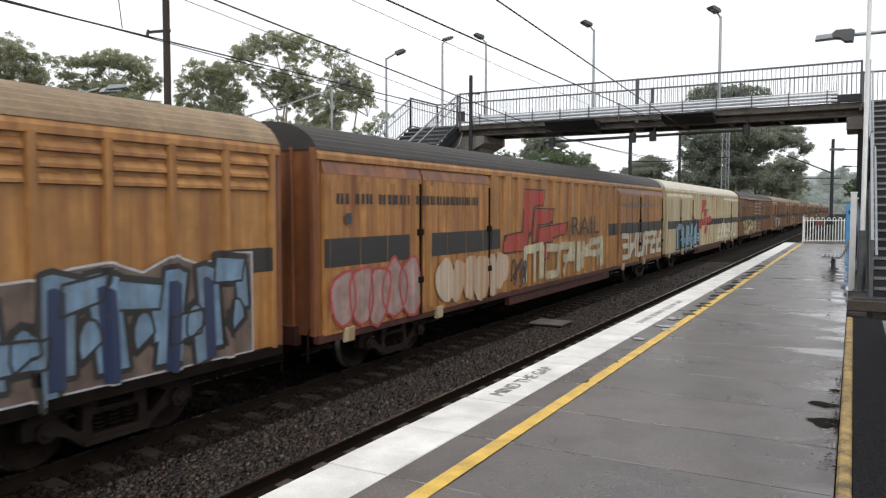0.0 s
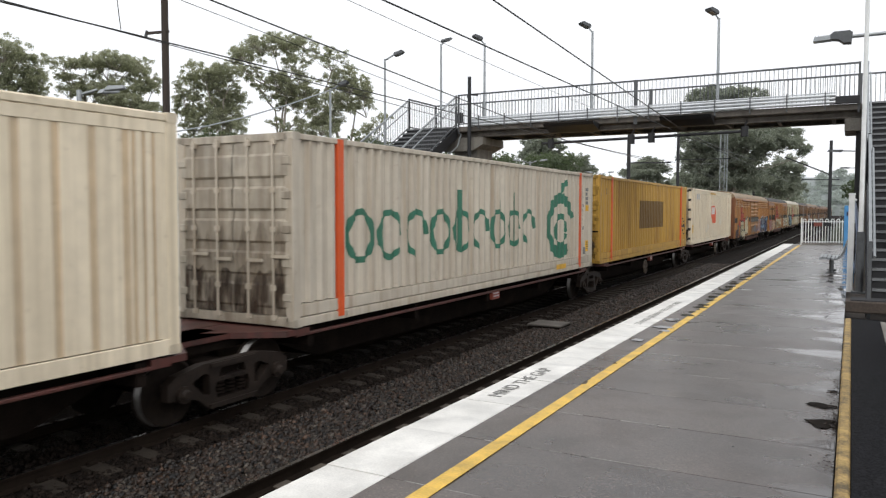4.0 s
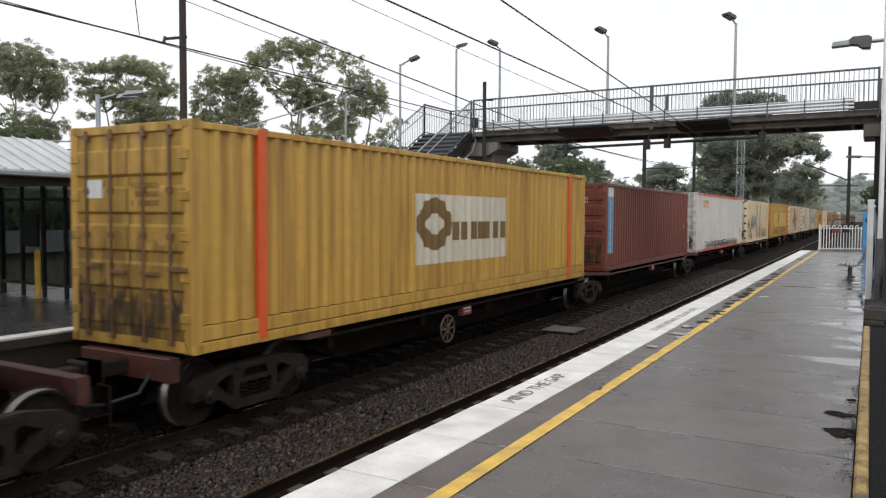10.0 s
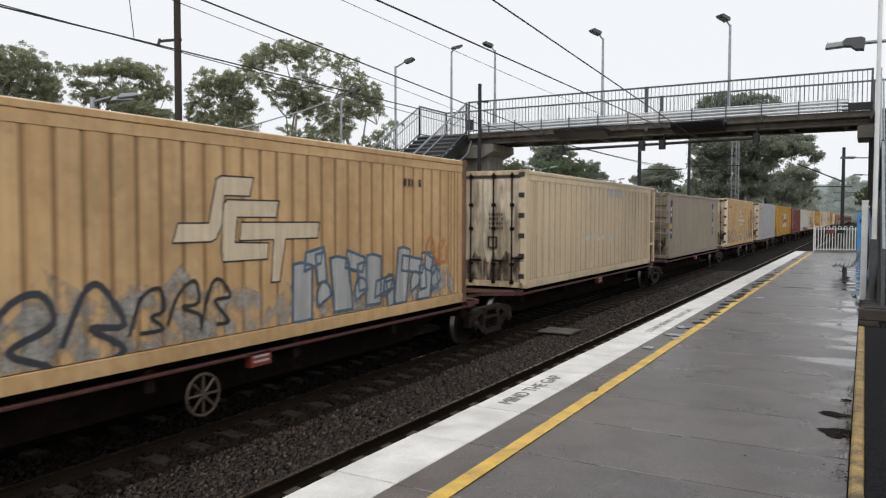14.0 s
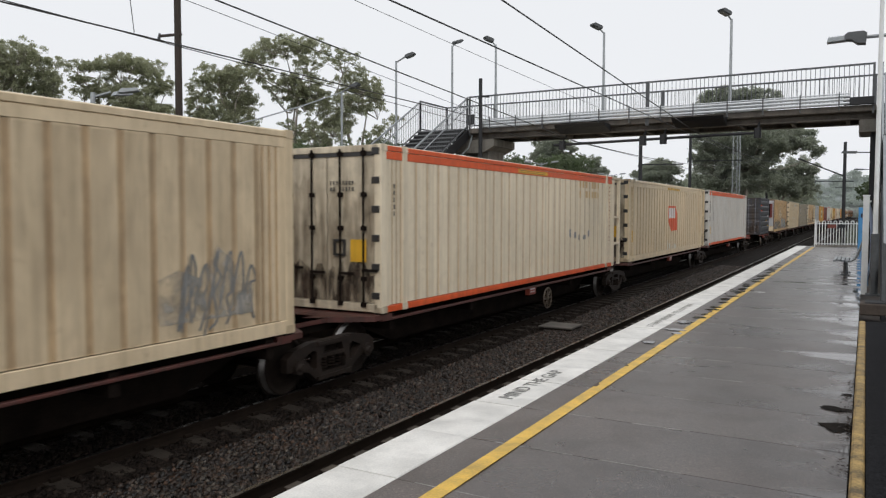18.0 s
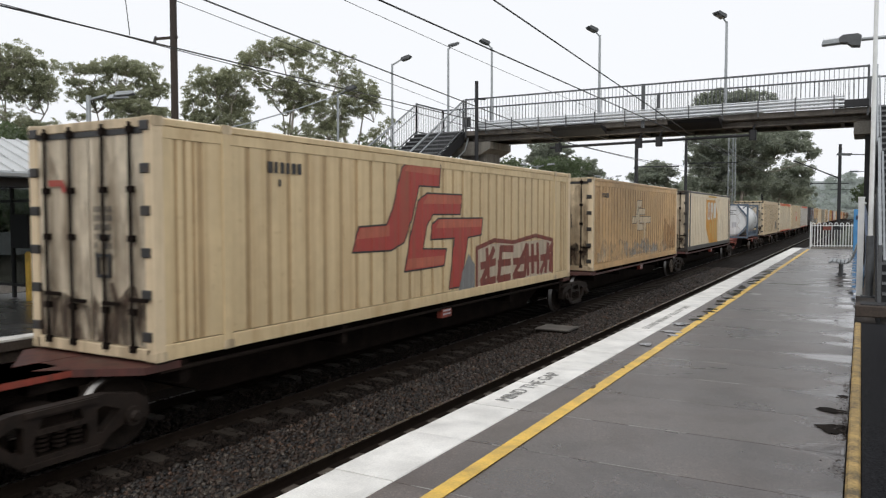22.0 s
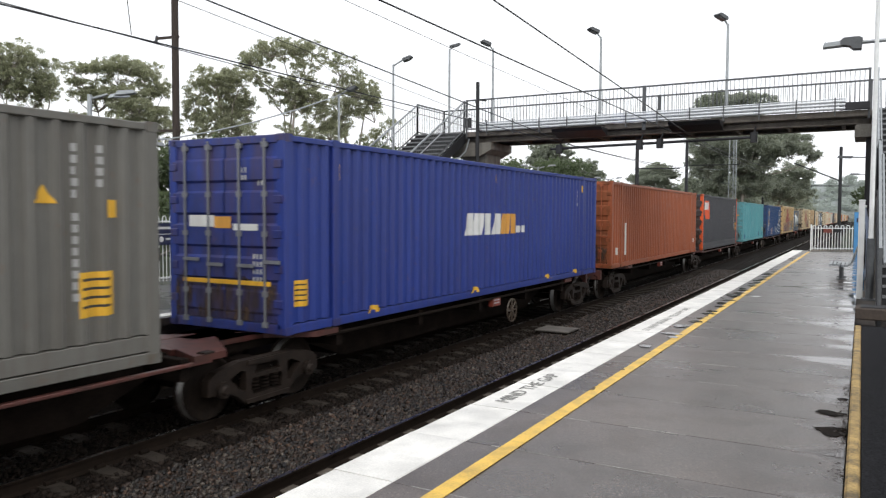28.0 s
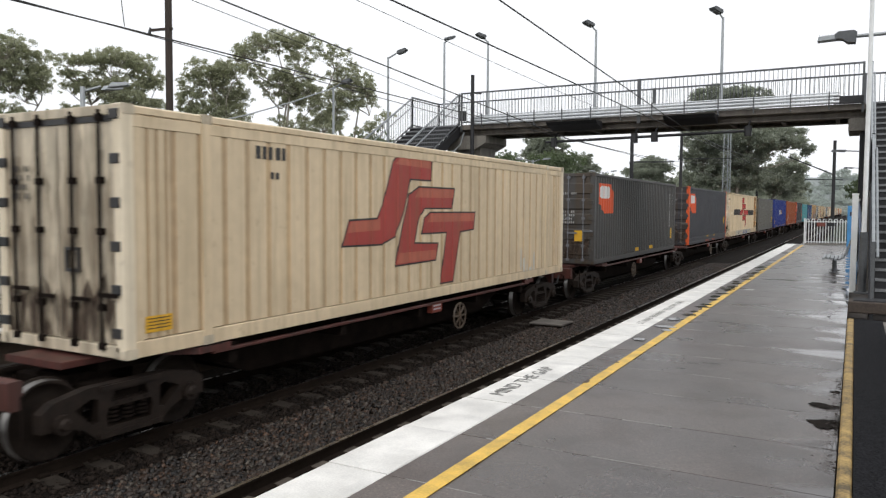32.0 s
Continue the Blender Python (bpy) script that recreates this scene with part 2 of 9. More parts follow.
CHASSIS = surface("grimy_chassis", (0.014, 0.010, 0.008), 0.9, 0, 0.5, 3, spec=0.06)
CAST = surface("rusty_cast_steel", (0.019, 0.0125, 0.009), 0.65, 0.0, 0.45, 6, bump=0.3, spec=0.25)
TYRE = surface("worn_wheel_steel", (0.22, 0.21, 0.20), 0.38, 0.9, 0.2, 8)
WHEELM = surface("wheel_face", (0.018, 0.013, 0.010), 0.8, 0.0, 0.4, 8, spec=0.12)
STEELB = paint("blue_frame_paint", (0.105, 0.14, 0.185), 0.3)
TANKW = paint("tank_white_paint", (0.70, 0.705, 0.70), 0.2, rough=0.35)
RUBBER = surface("black_rubber", (0.015, 0.015, 0.015), 0.7)
GALV = surface("galvanised_steel", (0.36, 0.38, 0.39), 0.45, 0.75, 0.15, 5, bump=0.05)
CONDUIT = surface("bright_conduit", (0.62, 0.64, 0.66), 0.35, 0.4, 0.12, 4, bump=0.03)
GREYP = surface("grey_rail_paint", (0.10, 0.105, 0.11), 0.5, 0.2, 0.2, 5)
BLACKP = surface("black_steel_paint", (0.022, 0.022, 0.024), 0.55, 0.2, 0.3, 4)
WHITEP = surface("white_fence_paint", (0.78, 0.79, 0.78), 0.45, 0, 0.1, 5, streak=0.25, streak_col=(0.3, 0.28, 0.24))
PITC = surface("damp_pit_concrete", (0.11, 0.098, 0.085), 0.85, 0, 0.4, 3, 40, 0.3)
CONC = surface("stained_concrete", (0.21, 0.195, 0.17), 0.85, 0, 0.35, 1.2, 25, 0.3, streak=0.45, streak_col=(0.07, 0.06, 0.05))
GIRDER = surface("dark_girder", (0.15, 0.13, 0.11), 0.7, 0, 0.35, 1.5, streak=0.4, streak_col=(0.03, 0.025, 0.02))
SLEEPER = surface("concrete_sleeper", (0.085, 0.068, 0.052), 0.85, 0, 0.4, 4, 40, 0.3)
RAILSIDE = surface("rail_rust", (0.016, 0.011, 0.008), 0.85, 0.0, 0.35, 4, spec=0.08)
RAILTOP = surface("rail_running_face", (0.33, 0.32, 0.31), 0.28, 1.0, 0.15, 6)
STONE = surface("ballast_stone", (0.027, 0.0165, 0.011), 0.5, 0, 0.5, 12, 60, 0.4, island=0.9, spec=0.4, mottle=((0.042, 0.023, 0.014), (0.052, 0.043, 0.034), (0.010, 0.007, 0.0055)))
# Stone and sleeper tones with the train's shade put into the colour.
STONE_SHADE = surface("oily_ballast_stone", (0.015, 0.0105, 0.008), 0.7, 0, 0.4, 12, 60, 0.4, island=0.5, spec=0.12)
SLEEPER_SHADE = surface("oily_sleeper", (0.034, 0.027, 0.021), 0.8, 0, 0.4, 4, 40, 0.3, spec=0.2)
BED = surface("ballast_bed", (0.013, 0.010, 0.008), 0.9, 0, 0.6, 9, 22, 1.0, dist=0.05, spec=0.1)
SOIL = surface("grassy_soil", (0.030, 0.040, 0.018), 0.95, 0, 0.5, 0.4, 12, 0.6, dist=0.04)
WOODP = surface("creosoted_pole", (0.045, 0.033, 0.026), 0.85, 0, 0.3, 3, 30, 0.4, stretch=(6, 6, 0.6))
BARK = surface("gum_bark", (0.32, 0.28, 0.24), 0.85, 0, 0.45, 2, 20, 0.4, stretch=(3, 3, 0.7))
WIRE = surface("copper_wire", (0.03, 0.03, 0.03), 0.5, 0.6)
ROOFW = surface("pale_roof_sheet", (0.55, 0.56, 0.56), 0.45, 0.2, 0.15, 2)
BRICKM = surface("shed_brick", (0.30, 0.27, 0.24), 0.85, 0, 0.3, 5)
TILEM = surface("grey_roof_tile", (0.12, 0.12, 0.125), 0.8, 0, 0.3, 6)
BANNER = surface("blue_banner", (0.028, 0.065, 0.26), 0.5, 0, 0.25, 2)
NAVY = surface("navy_sign", (0.02, 0.025, 0.06), 0.4, 0, 0.1, 3)
SIGNO = surface("orange_sign", (0.72, 0.12, 0.02), 0.4, 0, 0.1, 3)
CYAN = surface("blue_cabinet_paint", (0.07, 0.26, 0.52), 0.45, 0, 0.12, 3)
TREAD = surface("stair_tread", (0.022, 0.022, 0.024), 0.75, 0, 0.25, 5)
NOSING = surface("pale_nosing", (0.19, 0.195, 0.20), 0.4, 0.2, 0.2, 8)
GLASSD = surface("dark_window_film", (0.012, 0.014, 0.016), 0.12, 0, 0.1, 3, bump=0.0)


def leaf_material(name, col):
    m = surface(name, col, 0.55, 0, 0.3, 1.5, 8, 0.0, island=0.45)
    n, l = m.node_tree.nodes, m.node_tree.links
    b = n["Principled BSDF"]
    tr = n.new("ShaderNodeBsdfTranslucent")
    mx = n.new("ShaderNodeMixShader")
    mx.inputs[0].default_value = 0.42
    tr.inputs[0].default_value = (col[0] * 1.9, col[1] * 1.9, col[2] * 1.6, 1)
    l.new(b.outputs[0], mx.inputs[1])
    l.new(tr.outputs[0], mx.inputs[2])
    l.new(mx.outputs[0], n["Material Output"].inputs[0])
    return m


LEAF = leaf_material("gum_leaves", (0.295, 0.305, 0.22))
# Greyed colour that carries distance haze for the farther trees.
LEAF_H = leaf_material("damp_gum_leaves", (0.245, 0.265, 0.225))
LEAF_D = leaf_material("shrub_leaves", (0.085, 0.11, 0.058))
# Pale blue-grey colour carries the haze of the far ridge.
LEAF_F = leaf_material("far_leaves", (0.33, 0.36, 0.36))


def wet(name, col, rough, joint_var=0.2, puddle=False):
    """Rain-wet paving: damp patches are darker and glossier, puddles mirror the sky."""
    m = surface(name, col, rough, 0, 0.42, 0.8, 130, 0.2, dist=0.004)
    n, l = m.node_tree.nodes, m.node_tree.links
    b = n["Principled BSDF"]
    tc = n.new("ShaderNodeNewGeometry")
    sep = n.new("ShaderNodeSeparateXYZ")
    l.new(tc.outputs["Position"], sep.inputs[0])
    sc = n.new("ShaderNodeVectorMath")
    sc.operation = "MULTIPLY"
    sc.inputs[1].default_value = (0.55, 1.7, 1)
    l.new(tc.outputs["Position"], sc.inputs[0])
    nz = n.new("ShaderNodeTexNoise")
    nz.inputs["Scale"].default_value, nz.inputs["Detail"].default_value = 0.9, 6
    l.new(sc.outputs[0], nz.inputs["Vector"])
    rise = n.new("ShaderNodeMapRange")
    rise.inputs[1].default_value, rise.inputs[2].default_value = -0.75, -0.06
    rise.inputs[3].default_value, rise.inputs[4].default_value = -0.16, 0.06 if puddle else -0.16
    l.new(sep.outputs[0], rise.inputs[0])
    away = n.new("ShaderNodeMapRange")
    away.inputs[1].default_value, away.inputs[2].default_value = 7.0, 19.0
    away.inputs[3].default_value, away.inputs[4].default_value = 0.0, 0.07
    l.new(sep.outputs[1], away.inputs[0])
    s0 = n.new("ShaderNodeMath")
    l.new(nz.outputs[0], s0.inputs[0])
    l.new(away.outputs[0], s0.inputs[1])
    s = n.new("ShaderNodeMath")
    l.new(s0.outputs[0], s.inputs[0])
    l.new(rise.outputs[0], s.inputs[1])
    film = n.new("ShaderNodeMapRange")
    film.inputs[1].default_value, film.inputs[2].default_value = 0.50, 0.66
    l.new(s.outputs[0], film.inputs[0])
    old = b.inputs["Roughness"].links[0].from_socket
    r = n.new("ShaderNodeMix")
    r.inputs[3].default_value = 0.03
    l.new(film.outputs[0], r.inputs[0])
    l.new(old, r.inputs[2])
    l.new(r.outputs[0], b.inputs["Roughness"])
    oldc = b.inputs["Base Color"].links[0].from_socket
    for freq, lo, hi, tone in ((2.3, 0.48, 0.62, (0.70, 0.66, 0.63, 1)), (0.35, 0.45, 0.6, (0.82, 0.80, 0.80, 1)), (48.0, 0.58, 0.70, (1.7, 1.65, 1.6, 1)), (75.0, 0.55, 0.68, (0.5, 0.48, 0.46, 1))):
        tn = n.new("ShaderNodeTexNoise")
        tn.inputs["Scale"].default_value, tn.inputs["Detail"].default_value = freq, 4 if freq < 10 else 1
        l.new(tc.outputs["Position"], tn.inputs["Vector"])
        tm = n.new("ShaderNodeMapRange")
        tm.inputs[1].default_value, tm.inputs[2].default_value = lo, hi
        l.new(tn.outputs[0], tm.inputs[0])
        tx = n.new("ShaderNodeMixRGB")
        tx.blend_type = "MULTIPLY"
        tx.inputs[2].default_value = tone
        l.new(tm.outputs[0], tx.inputs[0])
        l.new(oldc, tx.inputs[1])
        oldc = tx.outputs[0]
    c = n.new("ShaderNodeMixRGB")
    c.blend_type = "MULTIPLY"
    c.inputs[2].default_value = (0.72, 0.72, 0.74, 1)
    l.new(film.outputs[0], c.inputs[0])
    l.new(oldc, c.inputs[1])
    l.new(c.outputs[0], b.inputs["Base Color"])
    bp = b.inputs["Normal"].links[0].from_node
    inv = n.new("ShaderNodeMapRange")
    inv.inputs[3].default_value, inv.inputs[4].default_value = 0.2, 0.0
    l.new(film.outputs[0], inv.inputs[0])
    l.new(inv.outputs[0], bp.inputs["Strength"])
    return m


PAVE = wet("wet_bitumen_paving", (0.088, 0.072, 0.064), 0.30, puddle=True)
PAVE_F = wet("wet_far_paving", (0.050, 0.049, 0.050), 0.28)
ASPH = surface("wet_asphalt", (0.016, 0.016, 0.018), 0.9, 0, 0.8, 45, 90, 1.0, dist=0.01, spec=0.08)
WHITEL = surface("white_edge_paint", (0.73, 0.71, 0.67), 0.5, 0, 0.24, 2.2, 90, 0.25, streak=0.35, streak_col=(0.36, 0.35, 0.33), hold=0.52, dist=0.004)
YELL = surface("yellow_line_paint", (0.68, 0.43, 0.07), 0.5, 0, 0.3, 6, 60, 0.2, dist=0.004, streak=0.7, streak_col=(0.20, 0.13, 0.05), hold=0.57)
KERBY = surface("faded_kerb_paint", (0.33, 0.22, 0.075), 0.65, 0, 0.75, 7, 50, 0.3, dist=0.005)
EDGE = surface("platform_face", (0.06, 0.045, 0.035), 0.85, 0, 0.4, 2)


# ---- mesh helpers ----
from mathutils.geometry import tessellate_polygon


class Mesh:
    """Collects boxes, bars and prisms into one mesh."""

    def __init__(self):
        self.v, self.f = [], []

    def add(self, verts, faces):
        k = len(self.v)
        self.v += [tuple(p) for p in verts]
        self.f += [tuple(k + i for i in q) for q in faces]
        return self

    def box(self, x0, y0, z0, x1, y1, z1, b=0.0):
        """A box; b chamfers the four edges along its longest side."""
        if b <= 0:
            return self.add([(x, y, z) for x in (x0, x1) for y in (y0, y1) for z in (z0, z1)],
                            [(0, 1, 3, 2), (4, 6, 7, 5), (0, 4, 5, 1), (2, 3, 7, 6), (0, 2, 6, 4), (1, 5, 7, 3)])
        lo, hi = (x0, y0, z0), (x1, y1, z1)
        a = max(range(3), key=lambda k: hi[k] - lo[k])
        p, q = [(1, 2), (2, 0), (0, 1)][a]
        ring = []
        for s, e, first in ((lo, lo, 0), (hi, lo, 1), (hi, hi, 0), (lo, hi, 1)):
            cu, cv = s[p], e[q]
            du = b if cu == lo[p] else -b
            dv = b if cv == lo[q] else -b
            pts = [(cu, cv + dv), (cu + du, cv)]
            ring += pts if first == 0 else pts[::-1]
        verts = []
        for w in (lo[a], hi[a]):
            for u, v in ring:
                c = [0, 0, 0]
                c[a], c[p], c[q] = w, u, v
                verts.append(c)
        n = len(ring)
        faces = [(i, (i + 1) % n, n + (i + 1) % n, n + i) for i in range(n)]
        return self.add(verts, faces + [tuple(range(n))[::-1], tuple(range(n, 2 * n))])

    def bar(self, p, q, r, n=8, r2=None, caps=True):
        """A round bar from p to q."""
        p, q = Vector(p), Vector(q)
        d = (q - p).normalized()
        u = d.orthogonal().normalized()
        w = d.cross(u)
        r2 = r if r2 is None else r2
        verts = [c + (u * math.cos(6.28319 * i / n) + w * math.sin(6.28319 * i / n)) * s for c, s in ((p, r), (q, r2)) for i in range(n)]
        faces = [(i, (i + 1) % n, n + (i + 1) % n, n + i) for i in range(n)]
        return self.add(verts, faces + ([tuple(range(n))[::-1], tuple(range(n, 2 * n))] if caps else []))

    def path(self, pts, r, n=6):
        """One bent round tube through the points."""
        pts = [Vector(p) for p in pts]
        shut = (pts[0] - pts[-1]).length < 1e-6
        k = len(pts)
        verts, u = [], None
        for i, p in enumerate(pts):
            d = (pts[(i + 1) % k if not shut else (i + 1) % (k - 1)] if i + 1 < k or shut else p) - (pts[i - 1] if i else (pts[-2] if shut else p))
            d = d.normalized()
            u = (d.orthogonal() if u is None else u - d * u.dot(d)).normalized()
            w = d.cross(u)
            verts += [p + (u * math.cos(6.28319 * j / n) + w * math.sin(6.28319 * j / n)) * r for j in range(n)]
        faces = [(i * n + j, i * n + (j + 1) % n, (i + 1) * n + (j + 1) % n, (i + 1) * n + j) for i in range(k - 1) for j in range(n)]
        return self.add(verts, faces + [tuple(range(n))[::-1], tuple(range((k - 1) * n, k * n))])

    def beam(self, p, q, w, h):
        """A square bar from p to q, w wide level and h high."""
        p, q = Vector(p), Vector(q)
        d = (q - p).normalized()
        side = d.cross(Vector((0, 0, 1)))
        side = side.normalized() if side.length > 1e-4 else Vector((1, 0, 0))
        up = side.cross(d)
        v = [c + side * s * w / 2 + up * t * h / 2 for c in (p, q) for s, t in ((-1, -1), (1, -1), (1, 1), (-1, 1))]
        return self.add(v, [(0, 1, 5, 4), (1, 2, 6, 5), (2, 3, 7, 6), (3, 0, 4, 7), (3, 2, 1, 0), (4, 5, 6, 7)])

    def prism(self, poly, x0, x1, axis="x"):
        """A flat outline (u, v) pulled from x0 to x1 along an axis."""
        def place(w, u, v):
            return {"x": (w, u, v), "y": (u, w, v), "z": (u, v, w)}[axis]
        n = len(poly)
        verts = [place(w, u, v) for w in (x0, x1) for u, v in poly]
        return self.add(verts, [(i, (i + 1) % n, n + (i + 1) % n, n + i) for i in range(n)] + [tuple(range(n))[::-1], tuple(range(n, 2 * n))])

    def quad(self, a, b, c, d):
        return self.add([a, b, c, d], [(0, 1, 2, 3)])

    def mesh(self, name, material, smooth=False):
        me = bpy.data.meshes.new(name)
        me.from_pydata(self.v, [], self.f)
        me.materials.append(material)
        if smooth:
            me.shade_smooth()
        me.update()
        return me


def part(name, m, material, parent=None, label="", smooth=False):
    """Links a mesh as one object, under a thing or under a part."""
    ob = new(name, m.mesh(name, material, smooth) if isinstance(m, Mesh) else m)
    if parent is not None:
        ob.parent = parent
    return tagged(ob, label)


def same(ob, parent, x=0, y=0, z=0, rz=0):
    """One more part on the mesh of ob."""
    o = new(ob.name.split(".")[0], ob.data)
    o.parent = parent
    o.matrix_basis = pose(x, y, z, 0, 0, rz)
    return tagged(o, ob.get("label", ""))


def thing(name, label, category, group="", x=0, y=0, z=0, rz=0, kind=""):
    ob = new(name)
    ob.empty_display_size = 0.2
    ob.matrix_basis = pose(x, y, z, 0, 0, rz)
    return tagged(ob, label, category, group, kind)


def solid(name, m, material, label, category, group="", kind="", smooth=False):
    return tagged(part(name, m, material, None, "", smooth), label, category, group, kind)


# ---- measures of the place ----
ZR = -1.10            # running rails
ZS = -1.27            # sleepers and ballast
XE = -3.124           # edge of the near platform
XT1, XT2 = -4.70, -8.576   # middles of the two tracks
XF = -10.36           # edge of the far platform
YB = 24.7             # near face of the footbridge
rnd = random.Random(7)

# ---- ground ----
gm = Mesh()
g_xs = [-3000, -700, -160, -60, -34, -24, -18.5, -16.6]
g_z = [6, 5, 3.0, 1.6, 0.4, -0.3, -0.9, -1.32]
for i in range(7):
    gm.quad((g_xs[i], -400, g_z[i]), (g_xs[i + 1], -400, g_z[i + 1]), (g_xs[i + 1], 3500, g_z[i + 1]), (g_xs[i], 3500, g_z[i]))
gm.quad((-16.6, -400, -1.32), (3000, -400, -1.32), (3000, 3500, -1.32), (-16.6, 3500, -1.32))
solid("ground", gm, SOIL, "damp grassy soil reaching to the horizon", "ground", kind="structure")
bed = Mesh()
for x in (XT1, XT2):
    bed.prism([(x - 1.95, -1.315), (x + 1.95, -1.315), (x + 1.9, ZS - 0.01), (x - 1.9, ZS - 0.01)], -40, 700, "y")
solid("ballast_bed", bed, BED, "brown grey ballast bed under both tracks", "ballast", kind="structure")

# loose ballast stones on the shoulders of the tracks
ico_v = np.array([(x, y, z) for x in (-0.8, 0.8) for y in (-0.8, 0.8) for z in (-0.8, 0.8)])
ico_f = np.array([(0, 1, 3), (0, 3, 2), (4, 6, 7), (4, 7, 5), (0, 4, 5), (0, 5, 1), (2, 3, 7), (2, 7, 6), (0, 2, 6), (0, 6, 4), (1, 5, 7), (1, 7, 3)])


def stones(count, x0, x1, y0, y1, size, seed, mat=STONE, z=ZS):
    r = np.random.RandomState(seed)
    nv = len(ico_v)
    c = np.stack([r.uniform(x0, x1, count), y0 + (y1 - y0) * r.uniform(0, 1, count) ** 1.25, z + r.uniform(-0.02, 0.03, count)], 1)
    sc = size * r.uniform(0.55, 1.3, (count, 1, 1)) * r.uniform(0.5, 1.2, (count, 1, 3))
    v = ico_v[None] * sc * r.uniform(0.45, 1.25, (count, nv, 3))
    a, b = r.uniform(0, 6.283, count), r.uniform(0, 6.283, count)
    ca, sa, cb, sb = np.cos(a), np.sin(a), np.cos(b), np.sin(b)
    rot = np.zeros((count, 3, 3))
    rot[:, 0, 0], rot[:, 0, 1], rot[:, 1, 0], rot[:, 1, 1], rot[:, 2, 2] = ca, -sa, sa, ca, 1
    tip = np.zeros((count, 3, 3))
    tip[:, 0, 0], tip[:, 1, 1], tip[:, 1, 2], tip[:, 2, 1], tip[:, 2, 2] = 1, cb, -sb, sb, cb
    v = np.einsum("nij,nkj->nki", rot @ tip, v) + c[:, None]
    f = ico_f[None] + (np.arange(count) * nv)[:, None, None]
    me = bpy.data.meshes.new("ballast_stones")
    vv, ff = v.reshape(-1, 3).astype(np.float32), f.reshape(-1).astype(np.int32)
    me.vertices.add(len(vv))
    me.vertices.foreach_set("co", vv.ravel())
    me.loops.add(len(ff))
    me.loops.foreach_set("vertex_index", ff)
    me.polygons.add(len(ff) // 3)
    me.polygons.foreach_set("loop_start", np.arange(0, len(ff), 3, dtype=np.int32))
    me.materials.append(mat)
    me.update(calc_edges=True)
    return me


# Stones under and beside the train are darker: its shade is painted in.
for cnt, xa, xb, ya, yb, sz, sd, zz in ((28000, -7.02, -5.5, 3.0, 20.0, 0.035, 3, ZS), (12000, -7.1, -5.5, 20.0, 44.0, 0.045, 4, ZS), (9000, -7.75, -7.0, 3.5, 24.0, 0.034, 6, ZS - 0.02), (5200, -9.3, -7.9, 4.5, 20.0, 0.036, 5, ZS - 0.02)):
    tagged(new("ballast_stones", stones(cnt, xa, xb, ya, yb, sz, sd, STONE_SHADE if xa < -7.5 else STONE, zz)), "loose brown and grey broken ballast stones", "ballast", "", "stuff")


# ---- rails and sleepers ----
def rail_thing(xc, name):
    tr = thing(name, "wet steel rails on concrete sleepers", "railway track", kind="structure")
    prof = [(-0.07, 0), (0.07, 0), (0.07, 0.012), (0.012, 0.035), (0.010, 0.13), (0.035, 0.14), (0.035, 0.165), (-0.035, 0.165), (-0.035, 0.14), (-0.010, 0.13), (-0.012, 0.035), (-0.07, 0.012)]
    for s in (-0.7525, 0.7525):
        r = part("rail", Mesh().prism([(xc + s + u, ZR - 0.168 + v) for u, v in prof], -40, 700, "y"), RAILSIDE, tr)
        part("running_face", Mesh().box(xc + s - 0.027, -40, ZR - 0.003, xc + s + 0.027, 700, ZR + 0.001), RAILTOP, r)
    first = None
    sl = Mesh().prism([(-1.25, -0.2), (1.25, -0.2), (1.25, 0), (0.95, 0.02), (0.45, 0.02), (0.3, -0.02), (-0.3, -0.02), (-0.45, 0.02), (-0.95, 0.02), (-1.25, 0)], -0.11, 0.11, "y")
    for k in range(70):
        if first is None:
            first = part("sleeper", sl, SLEEPER if xc > -6 else SLEEPER_SHADE, tr)
            first.matrix_basis = pose(xc, 1.2, ZS + 0.01)
        else:
            same(first, tr, xc, 1.2 + 0.62 * k, ZS + 0.01)
    clip = None
    for k in range(0 if xc > -6 else 30):
        for s in (0.7525,):
            for e in (-0.09, 0.09):
                if clip is None:
                    clip = part("rail_clip", Mesh().box(-0.03, -0.06, 0, 0.03, 0.06, 0.05, 0.012), RAILSIDE, tr)
                    clip.matrix_basis = pose(xc + s + e, 3.06 + 0.62 * k, ZS + 0.027)
                else:
                    same(clip, tr, xc + s + e, 3.06 + 0.62 * k, ZS + 0.027)
    return tr


rail_thing(XT1, "track_near")
rail_thing(XT2, "track_far")
lid = thing("trackside_pit", "square concrete pit lid lying in the ballast", "pit lid", x=-6.75, y=18.0, z=ZS)
part("frame", Mesh().box(-0.42, -0.40, 0, 0.42, 0.40, 0.085, 0.015), BED, lid)
part("lid", Mesh().box(-0.44, -0.42, 0.088, 0.44, 0.42, 0.125, 0.012), PITC, lid)

# ---- near platform ----
plat = thing("platform_near", "rain-wet station platform with a white painted edge", "platform", kind="structure")
part("platform_wall", Mesh().box(XE + 0.12, -12, -1.32, 3.0, 43.4, -0.14), EDGE, plat)
SLAB = 1.03
cope = pav = None
